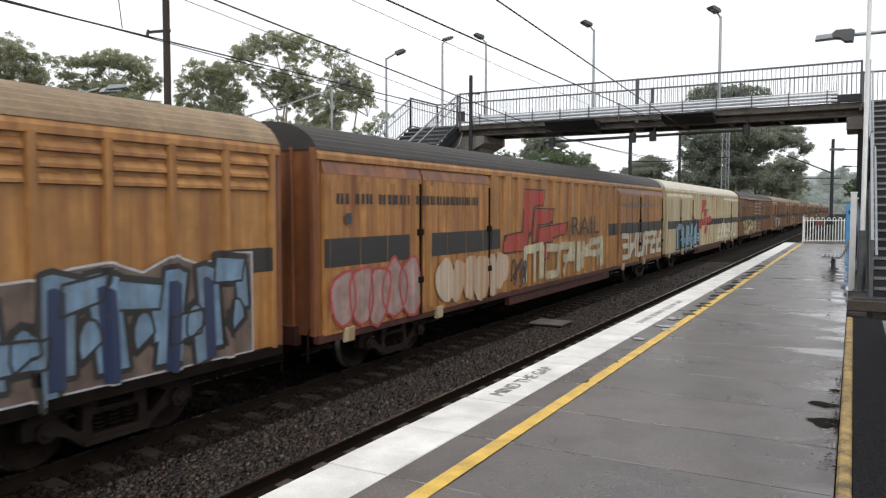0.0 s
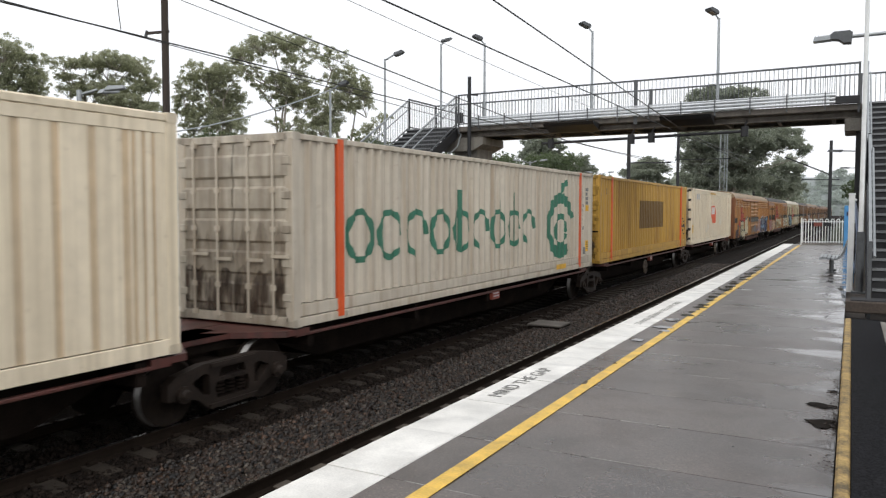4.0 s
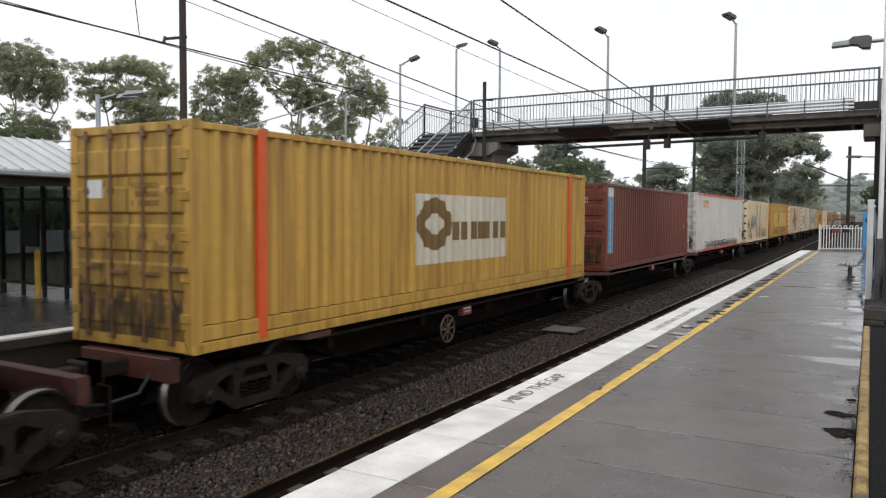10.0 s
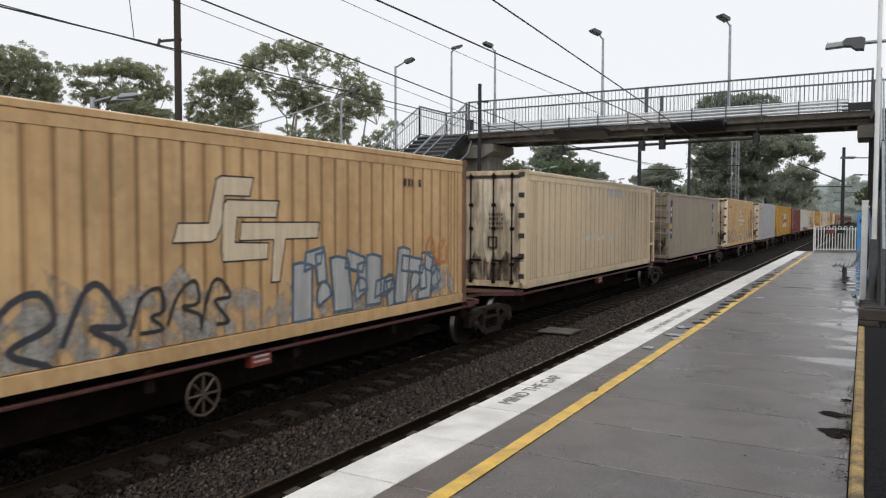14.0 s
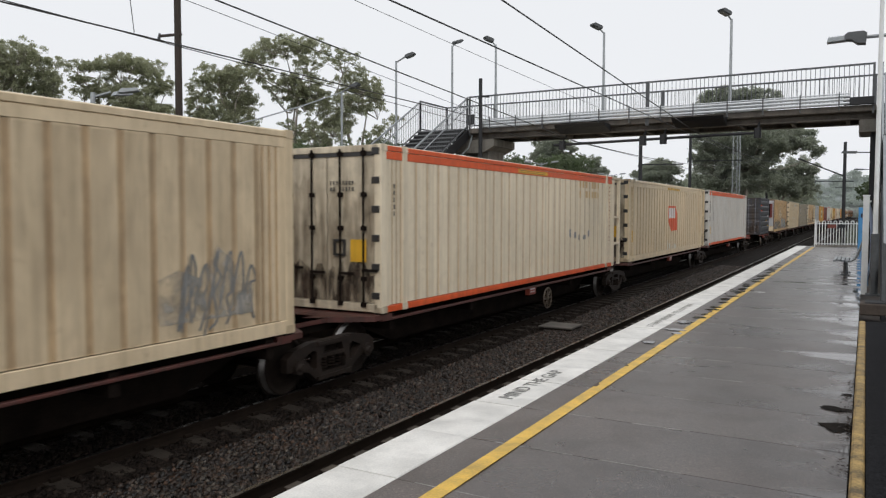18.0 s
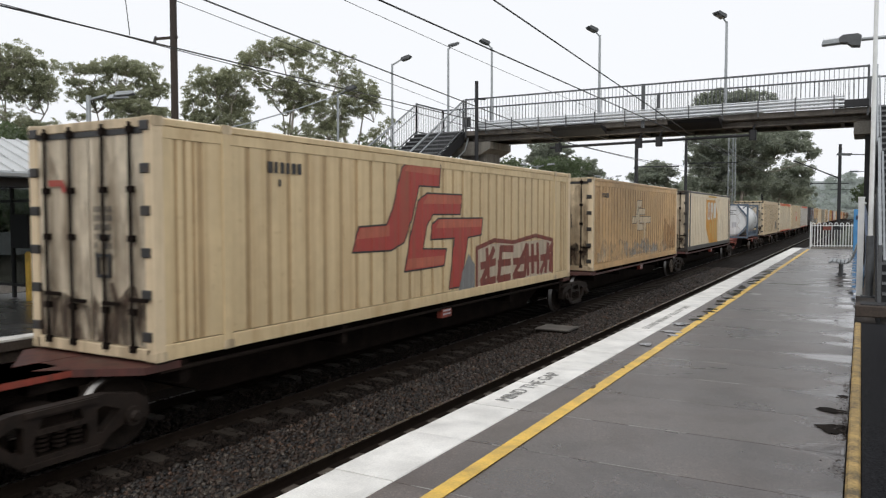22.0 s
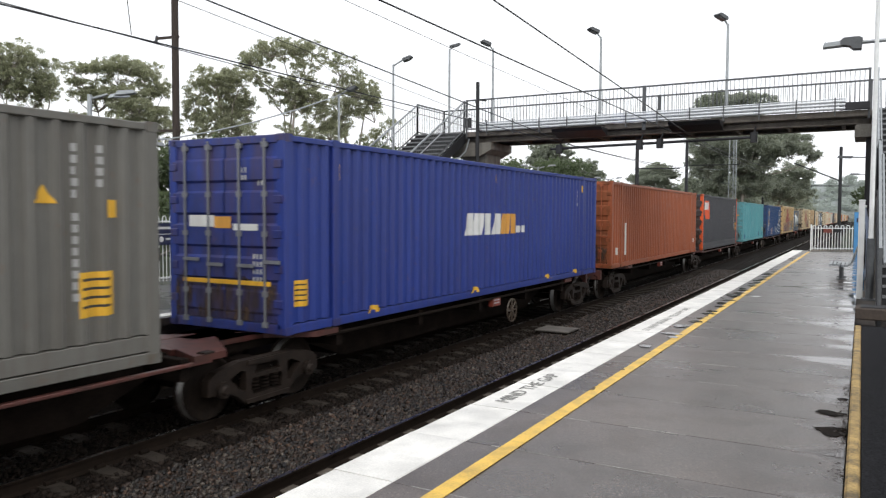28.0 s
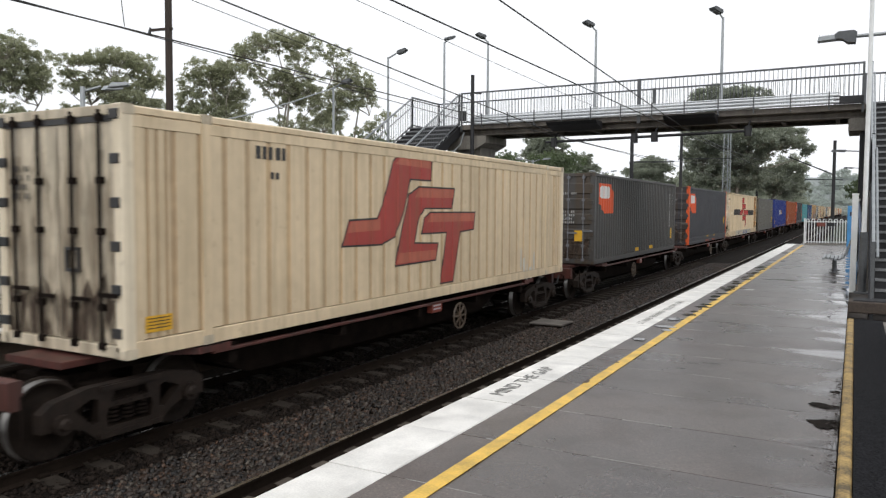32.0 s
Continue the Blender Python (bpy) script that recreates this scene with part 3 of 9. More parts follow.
for k in range(46):
    y0 = -4.21 + SLAB * k
    if cope is None:
        cope = part("coping_slab", Mesh().box(0, 0.006, -0.15, XE * 0 + 0.485, SLAB - 0.006, 0.0, 0.008), WHITEL, plat, "white painted coping slab")
        cope.matrix_basis = pose(XE, y0, 0)
        pav = part("paving_slab", Mesh().box(0, 0.004, -0.14, 2.575, SLAB - 0.004, 0.0), PAVE, plat, "dark wet paving slab")
        pav.matrix_basis = pose(XE + 0.487, y0, -0.004)
    else:
        same(cope, plat, XE + rnd.uniform(-0.006, 0.006), y0, rnd.uniform(-0.002, 0.003))
        same(pav, plat, XE + 0.487, y0, -0.004 + rnd.uniform(-0.0012, 0.0012))
part("yellow_line", Mesh().box(-2.334, -4, 0.0, -2.215, 41.6, 0.004), YELL, plat, "worn yellow safety line")
r8 = random.Random(31)
PUDDLE = surface("standing_water", (0.022, 0.020, 0.019), 0.05, 0, 0.2, 3, 20, 0.0, spec=0.6)
for k in range(26):
    y = 10.2 + 0.62 * k + r8.uniform(-0.2, 0.2)
    x, w, d = -2.45 + r8.uniform(-0.06, 0.12), r8.uniform(0.07, 0.17), r8.uniform(0.05, 0.16) * (1 + k * 0.05)
    ring = [(x + w * math.cos(q * 0.449) * r8.uniform(0.55, 1.1), y + d * math.sin(q * 0.449) * r8.uniform(0.5, 1.1)) for q in range(14)]
    part("puddle", Mesh().prism(ring, 0.001, 0.0062 + 0.0001 * (k % 5), "z"), PUDDLE, plat, "dark rain puddle on the paving")
for y, w in ((7.15, 0.2), (8.3, 0.08), (13.5, 0.25), (15.0, 0.3), (17.6, 0.4)):
    part("worn_patch", Mesh().prism([(-2.345, y), (-2.30, y + w * 0.2), (-2.31, y + w * 0.7), (-2.345, y + w)], 0.001, 0.0055, "z"), EDGE, plat)


def letters(name, words, size, m, mat, parent, label=""):
    cu = bpy.data.curves.new(name, "FONT")
    cu.body, cu.size, cu.extrude, cu.align_x, cu.align_y = words, size, 0.0006, "LEFT", "BOTTOM_BASELINE"
    cu.space_character = 1.22 if len(words) > 15 else 1.0
    tmp = bpy.data.objects.new(name, cu)
    me = bpy.data.meshes.new_from_object(tmp)
    bpy.data.objects.remove(tmp)
    me.materials.clear()
    me.materials.append(mat)
    ob = new(name, me)
    ob.parent, ob.matrix_basis = parent, m
    return tagged(ob, label)


STENCIL = surface("worn_stencil_paint", (0.21, 0.205, 0.195), 0.6, 0, 0.5, 9, 60, 0.1)
letters("stencil_text", "MIND THE GAP", 0.205, pose(-2.835, 6.28, 0.0045, 0, 0, 90), STENCIL, plat, "grey stencilled warning words")
letters("stencil_text", "STAND BEHIND YELLOW LINE", 0.15, pose(-2.79, 11.38, 0.0045, 0, 0, 90) @ Matrix.Diagonal((1.32, 1.1, 1, 1)), surface("rubbed_stencil_paint", (0.33, 0.32, 0.30), 0.6, 0, 0.6, 9, 60, 0.1), plat, "worn grey stencilled warning words")
jm = surface("joint_filler", (0.34, 0.33, 0.31), 0.6, 0, 0.6, 3)
fill = None
for k in range(24):
    y0 = -4.21 + SLAB * k
    for x in (XE + 0.95, XE + 1.75):
        w = rnd.uniform(0.3, 0.62)
        xx = x + rnd.uniform(-0.12, 0.1)
        if fill is None:
            fill = part("joint_filler", Mesh().box(-0.5, -0.004, -0.02, 0.5, 0.004, 0.0), jm, plat, "pale joint filler")
            fill.matrix_basis = pose(xx, y0, -0.0015)
        else:
            same(fill, plat, xx, y0, -0.0015).scale = (w, 1, 1)
kerb = thing("kerb_strip", "raised asphalt strip behind a faded yellow kerb", "kerb", kind="structure")
part("kerbstone", Mesh().box(-0.05, -6, -0.02, 0.036, 13.15, 0.075, 0.016), KERBY, kerb, "faded yellow kerb")
part("asphalt", Mesh().box(0.041, -6, -0.02, 0.42, 13.15, 0.07), ASPH, kerb)
part("garden_edge", Mesh().box(0.42, -6, -0.05, 0.5, 13.15, 0.05, 0.01), CONC, kerb)

# ---- far platform ----
fplat = thing("platform_far", "opposite wet platform with a pale edge", "platform", kind="structure")
part("platform_wall", Mesh().box(-16.6, -12, -1.32, XF - 0.1, 60, -0.16), EDGE, fplat)
part("paving", Mesh().box(-16.6, -12, -0.16, XF - 0.32, 60, -0.004), PAVE_F, fplat)
part("coping", Mesh().box(XF - 0.30, -12, -0.035, XF - 0.02, 60, 0.0, 0.006), WHITEL, fplat, "white painted coping")
part("coping_base", Mesh().box(XF - 0.32, -12, -0.16, XF, 60, -0.036), EDGE, fplat)


# ---- footbridge ----
shared = {}


def rail_panel(bridge, p, q, h=1.12, gap=0.125, mat=None, posts=True, top=None):
    """A railing from p to q (points on its foot): two rails, a row of bars and end posts."""
    mat = mat or GREYP
    p, q = Vector(p), Vector(q)
    up = Vector((0, 0, 1))
    part("top_rail", Mesh().beam(p + up * h, q + up * h, 0.05, 0.05), top or mat, bridge)
    part("lower_rail", Mesh().beam(p + up * 0.1, q + up * 0.1, 0.04, 0.04), mat, bridge)
    n = max(2, int((q - p).length / gap))
    key = "baluster%.2f" % h
    if key not in shared:
        shared[key] = Mesh().bar((0, 0, 0.1), (0, 0, h), 0.009, 5, caps=False).mesh("baluster", mat)
    for i in range(1, n):
        c = p.lerp(q, i / n)
        part("baluster", shared[key], None, bridge).location = c
    if posts:
        for c in (p, q):
            part("post", Mesh().box(c.x - 0.03, c.y - 0.03, c.z - 0.25, c.x + 0.03, c.y + 0.03, c.z + h + 0.03, 0.006), mat, bridge)


def stair_flight(par, x0, x1, y0, z0, y1, z1, steps):
    """A flight rising along y: stringers, treads with pale nosings, open risers."""
    for x in (x0, x1):
        part("stringer", Mesh().prism([(y0 - 0.1, z0 - 0.28), (y1, z1 - 0.38), (y1, z1 - 0.02), (y0 - 0.1, z0 + 0.1)], x - 0.04, x + 0.04, "x"), BLACKP, par)
    tr = no = None
    dy, dz = (y1 - y0) / steps, (z1 - z0) / steps
    for k in range(steps):
        y, z = y0 + dy * k, z0 + dz * (k + 1)
        if tr is None:
            tr = part("tread", Mesh().box(x0 + 0.04, 0, -0.05, x1 - 0.04, dy + 0.02, 0, 0.006), TREAD, par)
            tr.matrix_basis = pose(0, y, z)
            no = part("nosing", Mesh().box(x0 + 0.06, -0.012, -0.045, x1 - 0.06, 0.035, 0.004), NOSING, par, "pale stair nosing")
            no.matrix_basis = pose(0, y, z)
        else:
            same(tr, par, 0, y, z)
            same(no, par, 0, y, z)
    ri = None
    for k in range(steps):
        if ri is None:
            ri = part("riser_plate", Mesh().box(x0 + 0.05, 0.03, -0.02, x1 - 0.05, 0.04, dz - 0.05), BLACKP, par)
            ri.matrix_basis = pose(0, y0, z0)
        else:
            same(ri, par, 0, y0 + dy * k, z0 + dz * k)


bridge = thing("footbridge", "grey steel railway footbridge with concrete deck and stairs", "footbridge")
part("deck_slab", Mesh().box(-15.1, YB + 0.05, 4.58, 2.2, YB + 2.1, 4.72), CONC, bridge, "stained concrete deck")
for y in (YB + 0.18, YB + 1.72):
    part("girder", Mesh().prism([(y, 4.36), (y + 0.26, 4.36), (y + 0.26, 4.38), (y + 0.16, 4.40), (y + 0.16, 4.53), (y + 0.26, 4.56), (y + 0.26, 4.58), (y, 4.58), (y, 4.56), (y + 0.1, 4.53), (y + 0.1, 4.40), (y, 4.38)], -13.6, 0.15, "x"), GIRDER, bridge, "dark steel girder")
for k in range(9):
    part("cross_beam", Mesh().box(-12.6 + 1.5 * k, YB + 0.3, 4.36, -12.5 + 1.5 * k, YB + 1.8, 4.52), GIRDER, bridge)
part("fascia", Mesh().box(-12.9, YB - 0.02, 4.56, 0.15, YB + 0.06, 4.74, 0.01), GIRDER, bridge)
for y in (YB, YB + 2.1):
    rail_panel(bridge, (-12.9, y, 4.74), (-6.36, y, 4.74), 1.16)
    rail_panel(bridge, (-6.30, y, 4.74), (0.1, y, 4.74), 1.16)
rail_panel(bridge, (-15.05, YB + 2.1, 4.74), (-12.9, YB + 2.1, 4.74), 1.16)
rail_panel(bridge, (-15.05, YB, 4.74), (-15.05, YB + 2.1, 4.74), 1.16)
rail_panel(bridge, (0.16, YB + 2.1, 4.74), (2.1, YB + 2.1, 4.74), 1.16)
for z, r in ((4.78, 0.05), (4.885, 0.045), (4.98, 0.045), (5.055, 0.02)):
    part("cable_conduit", Mesh().bar((-12.3, YB - 0.13, z - 0.02), (-0.5, YB - 0.13, z + 0.02), r, 8), CONDUIT, bridge, "galvanised conduit pipe")
for k in range(12):
    part("conduit_bracket", Mesh().box(-12.0 + 1.02 * k, YB - 0.215, 4.60, -11.965 + 1.02 * k, YB - 0.195, 5.11).box(-12.0 + 1.02 * k, YB - 0.195, 4.60, -11.965 + 1.02 * k, YB - 0.03, 4.63), GREYP, bridge)
for xa, xb in ((-9.3, -7.55), (-5.4, -3.85)):
    ledge = part("screen_ledge", Mesh().prism([(YB - 0.72, 4.60), (YB - 0.02, 4.60), (YB - 0.02, 4.35), (YB - 0.6, 4.50)], xa, xb, "x"), BLACKP, bridge, "black safety ledge over the wires")
for ob in list(bridge.children):
    ob.location.z += 0.10
pier = part("pier", Mesh().box(-13.3, YB + 0.35, -0.1, -12.25, YB + 1.65, 4.05, 0.06), CONC, bridge, "concrete pier")
part("pier_cap", Mesh().prism([(-13.6, 4.44), (-11.95, 4.44), (-11.95, 4.18), (-12.4, 3.95), (-13.6, 3.95)], YB + 0.1, YB + 1.95, "y"), CONC, pier)
part("pier", Mesh().box(0.05, YB + 0.35, -0.1, 0.6, YB + 1.65, 4.1, 0.05), BLACKP, bridge)
part("pier_cap", Mesh().box(-0.25, YB + 0.1, 4.08, 0.9, YB + 1.95, 4.44, 0.03), CONC, bridge)
# left and right stairs
for xa, xb, ys in ((-15.05, -13.0, 14.35), (0.30, 2.1, 15.25)):
    stair_flight(bridge, xa, xb, ys, 0.0, 18.6, 2.2, 13)
    part("landing", Mesh().box(xa - 0.03, 18.6, 2.06, xb + 0.03, 20.2, 2.2), CONC, bridge)
    stair_flight(bridge, xa, xb, 20.2, 2.2, YB, 4.82, 15)
    for x in (xa, xb):
        rail_panel(bridge, (x, ys - 0.35, 0.05), (x, 18.6, 2.25), 1.14, 0.14, top=GALV)
        rail_panel(bridge, (x, 18.6, 2.25), (x, 20.2, 2.25), 1.14, 0.14, top=GALV)
        rail_panel(bridge, (x, 20.2, 2.25), (x, YB, 4.84), 1.14, 0.14, top=GALV)
        part("handrail", Mesh().path([(x + 0.07, ys - 0.35, 0.95), (x + 0.07, 18.6, 3.1), (x + 0.07, 20.2, 3.1), (x + 0.07, YB, 5.7)], 0.022), GALV, bridge, "galvanised handrail")
        part("trestle_leg", Mesh().box(x - 0.08, 19.3, -0.1, x + 0.08, 19.5, 2.06, 0.01), CONC, bridge)
part("deck_end_box", Mesh().box(-0.65, YB - 0.16, 4.84, 0.12, YB - 0.04, 5.06, 0.01), BLACKP, bridge)
part("drain_pipe", Mesh().path([(-12.85, YB + 0.1, 4.6), (-12.85, YB - 0.2, 4.1), (-12.9, 20.6, 2.0)], 0.03), GALV, bridge)
part("notice", Mesh().box(-14.0, YB + 1.96, 5.25, -13.75, YB + 2.06, 5.65), BLACKP, bridge)


# ---- lamps ----
def street_lamp(x, y, z0, z1, dx, dy, label, mat=GALV):
    la = thing("street_lamp", label, "lamp", "lamps on the station", x, y, z0)
    h = z1 - z0
    part("pole", Mesh().bar((0, 0, 0), (0, 0, h - 0.15), 0.055, 10, 0.04), mat, la)
    part("base_plate", Mesh().box(-0.12, -0.12, 0, 0.12, 0.12, 0.02, 0.004), mat, la)
    part("arm", Mesh().path([(0, 0, h - 0.2), (dx * 0.35, dy * 0.35, h)], 0.03), mat, la)
    hd = part("head", Mesh().prism([(-0.2, -0.05), (0.14, -0.05), (0.2, 0.0), (0.14, 0.06), (-0.16, 0.07), (-0.21, 0.02)], -0.14, 0.14, "y"), GREYP, la, "grey lamp head")
    hd.matrix_basis = pose(dx * 0.55, dy * 0.55, h + 0.05, 0, -20, math.degrees(math.atan2(dy, dx)))
    ln = part("lens", Mesh().box(-0.13, -0.1, -0.075, 0.09, 0.1, -0.05), NOSING, hd)
    return la


street_lamp(-8.45, YB + 2.0, 4.82, 8.42, -0.4, -0.45, "tall galvanised lamp standing on the footbridge")
street_lamp(-4.08, YB + 2.0, 4.82, 8.36, -0.35, -0.45, "tall galvanised lamp standing on the footbridge")
street_lamp(-14.7, YB + 1.9, 4.82, 8.6, 0.2, 0.5, "slim galvanised lamp at the stair head")
street_lamp(-12.8, YB + 2.0, 4.82, 8.45, -0.4, -0.4, "galvanised lamp standing on the footbridge")
street_lamp(-15.9, YB - 0.4, 2.0, 7.7, 1.0, 0.3, "galvanised lamp with a raised arm beside the stairs")
street_lamp(-17.0, 22.3, -0.5, 6.35, 0.9, 0.3, "grey lamp standing behind the far platform", GALV)


def twin_lamp(x, y, h, label, heads=((0.62, 0.26), (-0.62, -0.26))):
    la = thing("platform_lamp", label, "lamp", "lamps on the station", x, y, 0)
    part("pole", Mesh().bar((0, 0, 0), (0, 0, h), 0.06, 10, 0.05), GALV, la)
    for u, v in heads:
        part("arm", Mesh().path([(0, 0, h - 0.1), (u * 0.5, v * 0.5, h + 0.02)], 0.025), GALV, la)
        hd = part("head", Mesh().prism([(-0.22, -0.03), (0.22, -0.03), (0.19, 0.035), (-0.13, 0.055)], -0.1, 0.1, "y"), GALV, la)
        hd.matrix_basis = pose(u, v, h + 0.06, 0, -8, math.degrees(math.atan2(v, u)))
        part("lens", Mesh().box(-0.17, -0.08, -0.045, 0.17, 0.08, -0.03), NOSING, hd)
    return la


twin_lamp(-14.8, 10.5, 4.35, "twin-headed grey lamp by the shelter on the far platform", ((0.06, 0.69), (0.58, 0.47)))
twin_lamp(-15.5, 13.75, 3.5, "twin-headed grey lamp beside the fence on the far platform", ((0.45, 0.52), (-0.45, -0.52)))
for y, h in ((36.4, 4.3), (48.8, 4.24)):
    twin_lamp(-14.8, y, h, "twin-headed grey lamp on the far platform", ((0.62, 0.3), (-0.62, -0.3)))
for x, y, h in ((0.75, 60, 5.95), (1.1, 95, 6.5)):
    road = thing("street_lamp", "grey road lamp on a level arm beyond the platform", "lamp", "lamps on the station", x, y, -1.3)
    part("pole", Mesh().bar((0, 0, 0), (0, 0, h + 1.2), 0.09, 8, 0.06), GREYP, road)
    part("arm", Mesh().bar((0, 0, h + 1.25), (-1.9, 0, h + 1.35), 0.04, 6), GREYP, road)
    part("head", Mesh().prism([(-2.4, -0.04), (-1.5, -0.1), (-1.4, 0.06), (-2.3, 0.1)], -0.16, 0.16, "y"), GREYP, road).location = (0, 0, h + 1.34)
lb = thing("lamp_bracket", "grey floodlight on a long arm from the stair column", "lamp", "lamps on the station", -0.29, 16.5, 5.1)
part("head", Mesh().prism([(-0.02, -0.05), (0.06, -0.12), (0.2, -0.13), (0.22, 0.06), (0.16, 0.1), (-0.1, 0.1), (-0.16, 0.05), (-0.16, -0.03)], -0.13, 0.13, "y"), GREYP, lb, "dark grey lamp housing")
part("lamp_panel", Mesh().prism([(-0.46, -0.05), (-0.14, -0.04), (-0.14, 0.045), (-0.44, 0.03)], -0.12, 0.12, "y"), GALV, lb)
for k in range(6):
    part("bird_spike", Mesh().bar((-0.42 + 0.05 * k, 0, 0.03), (-0.425 + 0.05 * k, 0, 0.085), 0.006, 4), GALV, lb)
part("arm", Mesh().bar((0.15, 0, 0), (1.0, 0, 0.0), 0.035, 8), GALV, lb)
part("column", Mesh().bar((1.0, 0, -5.1), (1.0, 0, 0.1), 0.06, 10), GALV, lb)


# ---- overhead line ----
def mast(x, y, z0, h, label, arms, mat=WOODP, r=0.15):
    ma = thing("line_mast", label, "mast", "masts of the overhead line", x, y, z0)
    part("shaft", Mesh().bar((0, 0, 0), (0, 0, h), r, 10, r * 0.8), mat, ma)
    for z, a, b in arms:
        part("cross_arm", Mesh().beam((a, 0, z + 0.02), (b, 0, z - 0.03), 0.06, 0.07), mat, ma)
        part("insulator", Mesh().bar((a - 0.02, 0, z - 0.1), (a + 0.04, 0, z + 0.1), 0.05, 8, 0.035), GREYP, ma)
    return ma


mast(-17.5, 15.2, -1.0, 11.5, "dark timber mast beside the far platform", [(7.9, -0.8, 0.15), (5.2, -1.0, 0.2)], WOODP, 0.115)
mast(-12.33, YB - 0.25, 0.0, 6.6, "slim dark steel mast at the footbridge", [(5.95, -0.05, 0.35)], BLACKP, 0.085)
endm = mast(-1.45, 62, -1.3, 8.2, "dark steel mast beyond the platform end", [(5.35, -1.9, 0.6)], BLACKP, 0.135)
part("strut", Mesh().beam((-3.1, 0, 7.1), (0, 0, 5.7), 0.09, 0.09), BLACKP, endm)
mast(-13.2, 66, -1.3, 9.4, "dark steel mast across the line", [(7.4, -0.2, 4.2)], BLACKP, 0.15)
mast(-11.9, 45, 0.0, 6.2, "dark steel mast across the line", [(4.6, -0.1, 2.5)], BLACKP, 0.13)
mast(0.8, 130, -1.3, 9.5, "dark steel mast far along the line", [(6.9, -5, 0.9)], BLACKP, 0.2)
mast(-14.0, 130, -1.3, 9.5, "dark steel mast far along the line", [(6.9, -0.9, 5)], BLACKP, 0.2)
lat = thing("lattice_mast", "pale lattice radio mast behind the railway", "mast", "", -13.8, 96, -1.3)
for a in ((-0.45, 0), (0.45, 0), (0, 0.7)):
    part("leg", Mesh().bar((a[0], a[1], 0), (a[0] * 0.8, a[1] * 0.85, 16), 0.06, 6), GALV, lat)
lm = Mesh()
for k in range(20):
    lm.bar((-0.44, 0, 0.8 * k), (0.43, 0, 0.8 * k + 0.8), 0.03, 4).bar((0.44, 0, 0.8 * k), (-0.43, 0, 0.8 * k + 0.8), 0.03, 4)
part("lacing", lm, GALV, lat)

frm = thing("wire_support", "black insulated wire support under the footbridge", "bracket", "", 0, YB - 0.3, 0)
part("tube", Mesh().bar((-9.45, 0, 4.06), (-2.9, 0, 4.16), 0.045, 8), BLACKP, frm)
for x, z in ((-9.15, 4.05), (-6.38, 4.08), (-5.73, 4.1), (-2.92, 4.16)):
    part("insulator", Mesh().box(x - 0.1, -0.1, z - 0.16, x + 0.1, 0.1, z + 0.14, 0.04), BLACKP, frm)
    part("hanger", Mesh().bar((x, 0, z + 0.1), (x, 0.4, z + 0.35), 0.03, 6), BLACKP, frm)


def wire(name, pts, r, label, mat=WIRE):
    m = Mesh().path(pts, r, 5)
    return solid(name, m, mat, label, "cable", "overhead wires")


def sag(a, b, drop, n=14):
    a, b = Vector(a), Vector(b)
    return [a.lerp(b, i / n) - Vector((0, 0, drop * 4 * (i / n) * (1 - i / n))) for i in range(n + 1)]


wire("contact_wire", sag((XT1 + 0.0, -30, 4.17), (XT1, YB - 0.3, 4.12), 0.02) + [Vector((XT1, 66, 4.15)), Vector((XT1, 130, 4.15))], 0.011, "black contact wire over the near track")
wire("catenary_wire", sag((XT1, -16, 5.98), (XT1, YB - 0.3, 4.25), 0.03) + sag((XT1, YB, 4.25), (XT1, 66, 5.9), 0.5), 0.013, "black catenary wire over the near track")
wire("contact_wire", sag((XT2, -30, 4.12), (XT2, YB - 0.3, 4.12), 0.0) + [Vector((XT2, 66, 4.15)), Vector((XT2, 130, 4.15))], 0.011, "black contact wire over the far track")
wire("catenary_wire", sag((XT2, -16, 6.22), (XT2, YB - 0.3, 4.12), 0.04) + sag((XT2, YB, 4.15), (XT2, 66, 5.9), 0.5), 0.013, "black catenary wire over the far track")
wire("feeder_wire", [(-9.9, -16, 4.88), (-9.9, 5.77, 4.51), (-9.9, 24.4, 4.18)], 0.008, "thin overhead feeder wire")
wire("feeder_wire", [(-13.0, -16, 7.98), (-13.0, 14.4, 6.18), (-13.0, 30, 5.26)], 0.008, "thin overhead feeder wire")
wire("drop_wire", [(-8.576, 6.72, 4.14), (-8.576, 6.66, 4.6), (-8.576, 6.62, 5.2)], 0.006, "thin black dropper wire")
wire("feeder_cable", sag((-17.4, 15.2, 3.75), (-40, -6, 4.5), 0.8), 0.02, "pale cable hanging from the mast")
wire("service_cable", [(-17, 3.0, 3.5), (-17, 7.5, 3.38), (-17, 11.1, 3.48), (-17, 14.5, 3.85), (-17, 16.2, 4.24), (-17, 17.85, 4.69), (-17, 20.1, 5.4), (-17, 22.25, 6.15)], 0.022, "pale service cable sagging between poles", GALV)
street_lamp(-19.5, 19.6, -0.6, 3.9, 0.3, 0.1, "slim black lamp among the shrubs", BLACKP)
po = thing("marker_post", "slim pale steel post behind the stairs", "post", "", -16.6, 15.2, -0.5)
part("shaft", Mesh().bar((0, 0, 0), (0, 0, 3.2), 0.035, 8), GALV, po)
part("cap", Mesh().bar((0, 0, 3.2), (0, 0, 3.23), 0.04, 8), GREYP, po)
wire("feeder_wire", sag((-13.0, -20, 9.2), (-11.9, 45, 7.0), 0.4), 0.009, "thin overhead feeder wire")


# ---- train: shared parts ----
HALF = 1.22
ZB, ZT = -0.045, 2.938      # foot of the containers, top of the tall ones
